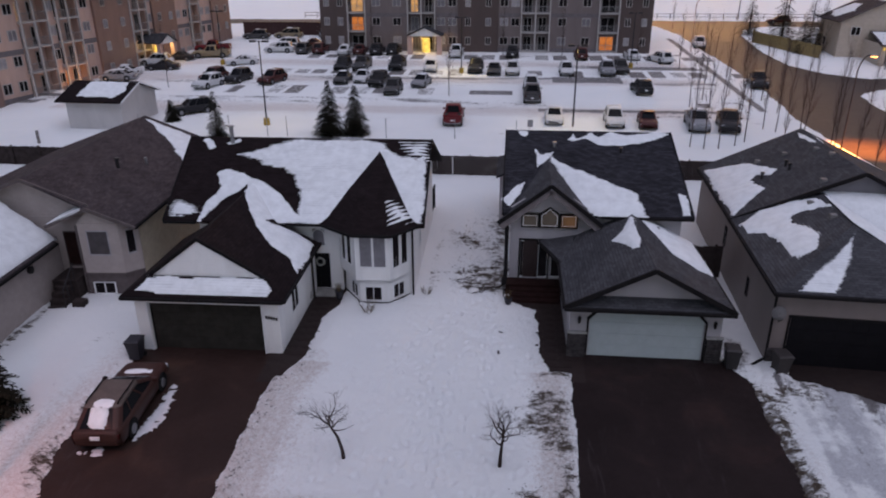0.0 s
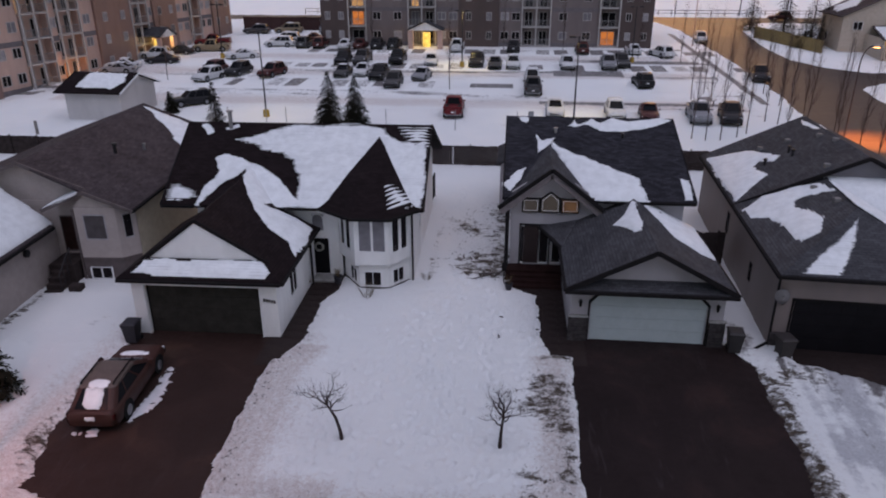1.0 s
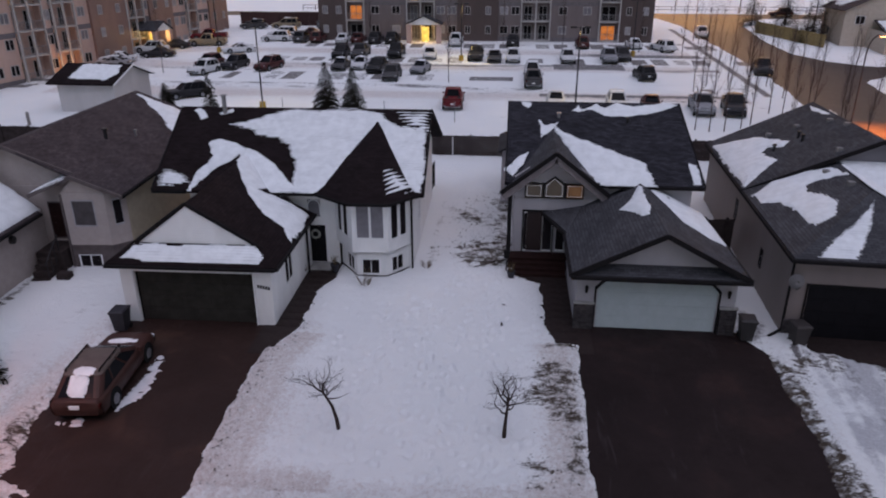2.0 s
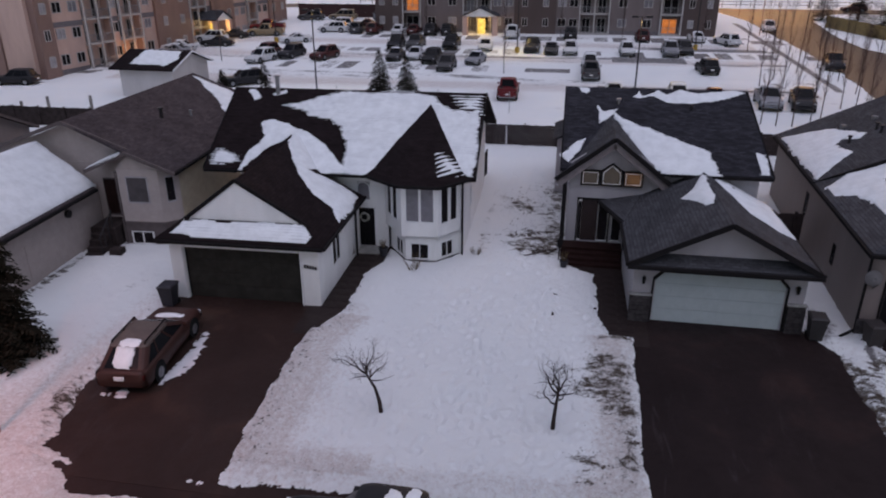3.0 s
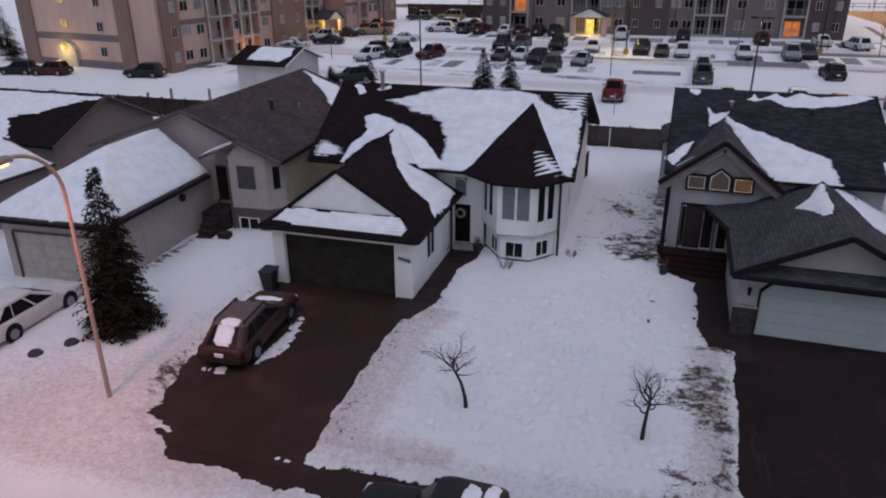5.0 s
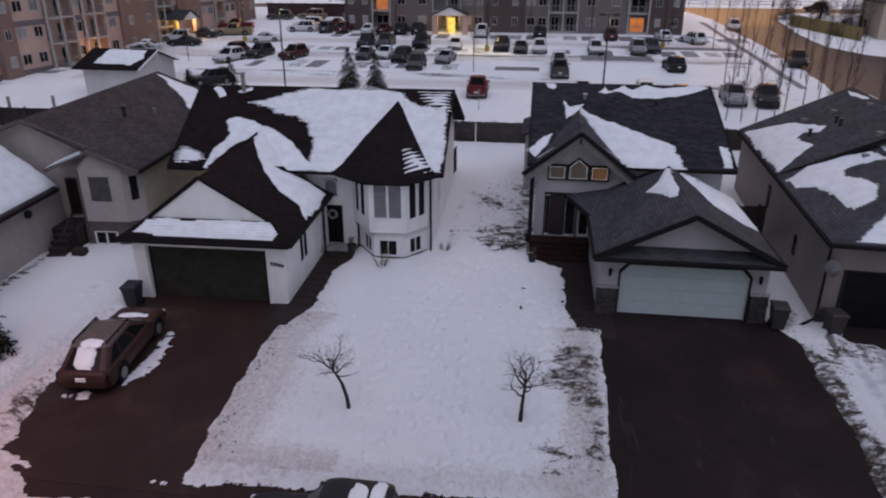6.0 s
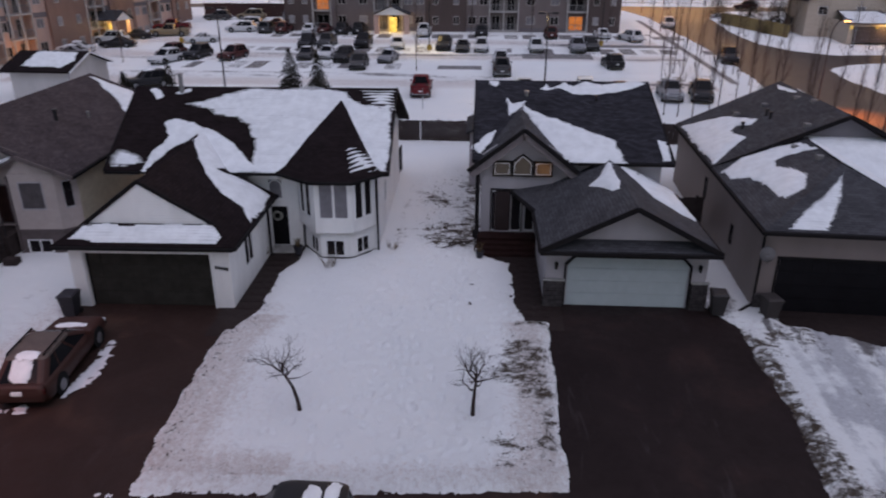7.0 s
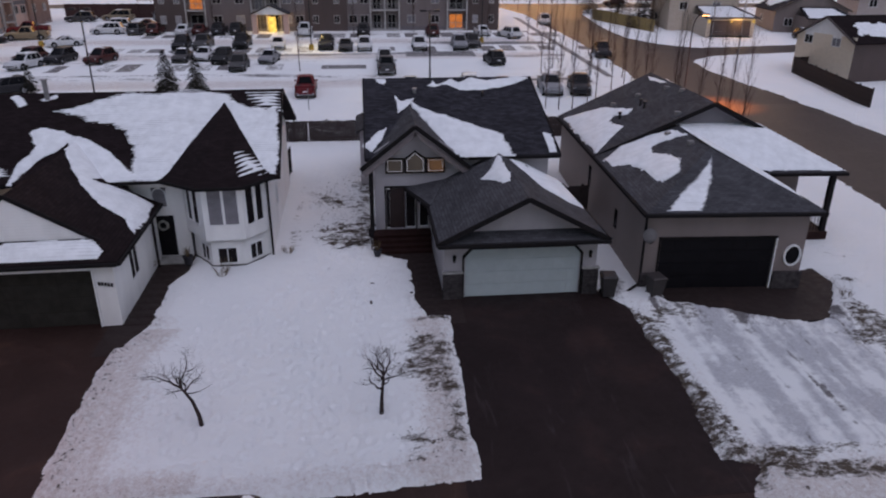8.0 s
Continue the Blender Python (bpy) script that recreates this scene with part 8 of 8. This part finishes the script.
# ---- far houses over the road ----
def far_house(x, y, rz, w, d, eave, rise, wall_mat, roof_mat, label, garage=None, lamps=0, snowy=0.3, seed=1, side=None):
    """A two-storey house about its front left corner, its front along +x facing -y, its ridge front to back."""
    t = built("far_house", x, y, rz, label, "house", "houses over the road")
    z0 = gz(y)
    t.matrix_world = pose(x, y, z0, 0, 0, rz)
    bm = bmesh.new()
    wins = [(w * 0.14, w * 0.14 + 1.3, 3.2 if eave > 4 else 1.0, 4.4 if eave > 4 else 2.2), (w * 0.62, w * 0.62 + 1.3, 3.2 if eave > 4 else 1.0, 4.4 if eave > 4 else 2.2)]
    wall(bm, (x, y), (x + w, y), -0.3, eave, wins)
    wb = bmesh.new()
    wall(wb, (x + w, y + 0.01), (x + w, y + d), -0.3, eave, [(d * 0.5, d * 0.5 + 1.2, 1.4, 2.5)])
    part("side_wall", wb, side or wall_mat, t)
    sash(t, (x + w, y + 0.01 + d * 0.5), (0, 1), 1.2, 1.4, 2.5, WHITE_TRIM, 1, DARK_ROOM)
    wall(bm, (x + w, y + d), (x, y + d), -0.3, eave)
    wall(bm, (x, y + d), (x, y), -0.3, eave, [(d * 0.3, d * 0.3 + 1.1, 1.2, 2.4)])
    gb = bmesh.new()
    for b_, yy in ((gb, y), (bm, y + d - 0.12)):
        prism(b_, [(x, yy + 0.01, eave), (x + w, yy + 0.01, eave), (x + w / 2, yy + 0.01, eave + rise)], (0, 0.11, 0))
    part("gable", gb, WHITE_TRIM if side else wall_mat, t, "white gable" if side else "")
    part("wall", bm, wall_mat, t)
    for a, b, c, e in wins:
        sash(t, (x + a, y), (1, 0), b - a, c, e, WHITE_TRIM, 1, DARK_ROOM if a < w / 2 else BLIND)
    sash(t, (x, y + d * 0.7), (0, -1), 1.1, 1.2, 2.4, WHITE_TRIM, 0, DARK_ROOM)
    s = rise / (w / 2)
    zl = eave - 0.5 * s
    PL = [(x - 0.5, y + d + 0.4, zl), (x - 0.5, y - 0.4, zl), (x + w / 2, y - 0.4, eave + rise + 0.08), (x + w / 2, y + d + 0.4, eave + rise + 0.08)]
    PR = [(x + w + 0.5, y - 0.4, zl), (x + w + 0.5, y + d + 0.4, zl), (x + w / 2, y + d + 0.4, eave + rise + 0.08), (x + w / 2, y - 0.4, eave + rise + 0.08)]
    roof(t, "roof", roof_mat, [PL, PR])
    bars(t, "barge_board", TAUPE, ((x - 0.5, y - 0.43, zl - 0.08), (x + w / 2, y - 0.43, eave + rise)), ((x + w + 0.5, y - 0.43, zl - 0.08), (x + w / 2, y - 0.43, eave + rise)), w=0.06, h=0.2)
    sl = math.hypot(w / 2 + 0.5, rise)
    for pl, sd in ((PL, 0), (PR, 1)):
        ob = roof_snow(t, pl, [(d * 0.1, sl * 0.3), (d * 0.6, sl * 0.1), (d * 0.8, sl * 0.5), (d * 0.5, sl * (0.5 + snowy)), (d * 0.2, sl * 0.8)], 0.1, 0.6, step=0.25, seed=seed + sd)
    if garage:
        g0, g1, gd = garage
        bm = bmesh.new()
        wall(bm, (x + g0, y - gd), (x + g1, y - gd), -0.3, 2.7, [(0.6, g1 - g0 - 0.6, -0.3, 2.2)])
        wall(bm, (x + g1, y - gd), (x + g1, y - 0.01), -0.3, 2.7)
        wall(bm, (x + g0, y - 0.01), (x + g0, y - gd), -0.3, 2.7)
        part("garage_wall", bm, wall_mat, t)
        panel_door(t, x + g0 + 0.6, x + g1 - 0.6, y - gd + 0.06, 0, 2.2, TAUPE, 4, 6)
        G1 = [(x + g0 - 0.4, y - gd - 0.5, 2.65), (x + g1 + 0.4, y - gd - 0.5, 2.65), (x + g1 - 0.6, y + 0.1, 3.9), (x + g0 + 0.6, y + 0.1, 3.9)]
        roof(t, "garage_roof", roof_mat, [G1])
        roof_snow(t, G1, [(0.3, 0.2), (g1 - g0 + 0.3, 0.2), (g1 - g0 - 0.8, gd), (1.2, gd)], 0.12, 0.3, step=0.2, seed=seed + 5)
        for k in range(lamps):
            u = g0 + 0.3 + (g1 - g0 - 0.6) * k / max(1, lamps - 1)
            bm = bmesh.new()
            box(bm, x + u - 0.12, x + u + 0.12, y - gd - 0.16, y - gd - 0.01, 1.9, 2.25, 0.03)
            part("wall_lamp", bm, PORCH, t, "lit wall lamp")
    return t


far_house(52.0, 82.4, -81.4, 8.8, 14.0, 4.1, 2.2, plain("cream_far_wall", (0.66, 0.56, 0.45), 0.85, vary=0.08), DARK_ROOF, "cream two-storey house with dark roof behind a fence", None, 0, 0.2, 70, DULL_BROWN)
far_house(49.5, 114.5, -5, 11.0, 10.0, 5.4, 2.6, plain("beige_far_wall", (0.52, 0.44, 0.37), 0.85, vary=0.1), BROWN_ROOF, "beige two-storey house with lit garage lamps", (3.5, 10.8, 7.5), 3, 0.3, 76)
far_house(66.0, 112.0, -12, 11.0, 10.0, 3.6, 2.6, GREIGE, BLUE_ROOF, "grey house with dark snowy roof over the road", (3.0, 9.5, 6.0), 0, 0.3, 84)
far_house(84.0, 118.0, -15, 12.0, 10.0, 4.6, 2.6, PINKISH, BROWN_ROOF, "pale house beyond the side street", None, 0, 0.3, 90)
far_house(96.0, 96.0, -20, 12.0, 11.0, 4.6, 2.6, CREAM, DARK_ROOF, "cream house beyond the side street", None, 0, 0.3, 94)
pool = new("garage_light", bpy.data.lights.new("garage_light", "POINT"))
pool.data.energy, pool.data.color, pool.data.shadow_soft_size = 60, (1.0, 0.62, 0.18), 0.2
pool.location = (57.0, 105.5, 4.2)
# yellow building beyond the far road
bm = bmesh.new()
box(bm, -34, -18, 205, 220, 2.0, 9.0, 0.2)
solid("far_building", bm, plain("ochre_wall", (0.42, 0.26, 0.10), 0.8), "small ochre building beyond the far field", "building")
park("suv", "dark", -24, 178.5, 90, 0.0)
park("suv", "maroon", 58.0, 166.0, 90, 0.0)
for x, y, k, c in ((66.5, 104.0, "suv", "dark"), (70.0, 105.0, "suv", "black"), (73.5, 103.0, "pickup", "dark")):
    park(k, c, x, y, 170, 0.3)
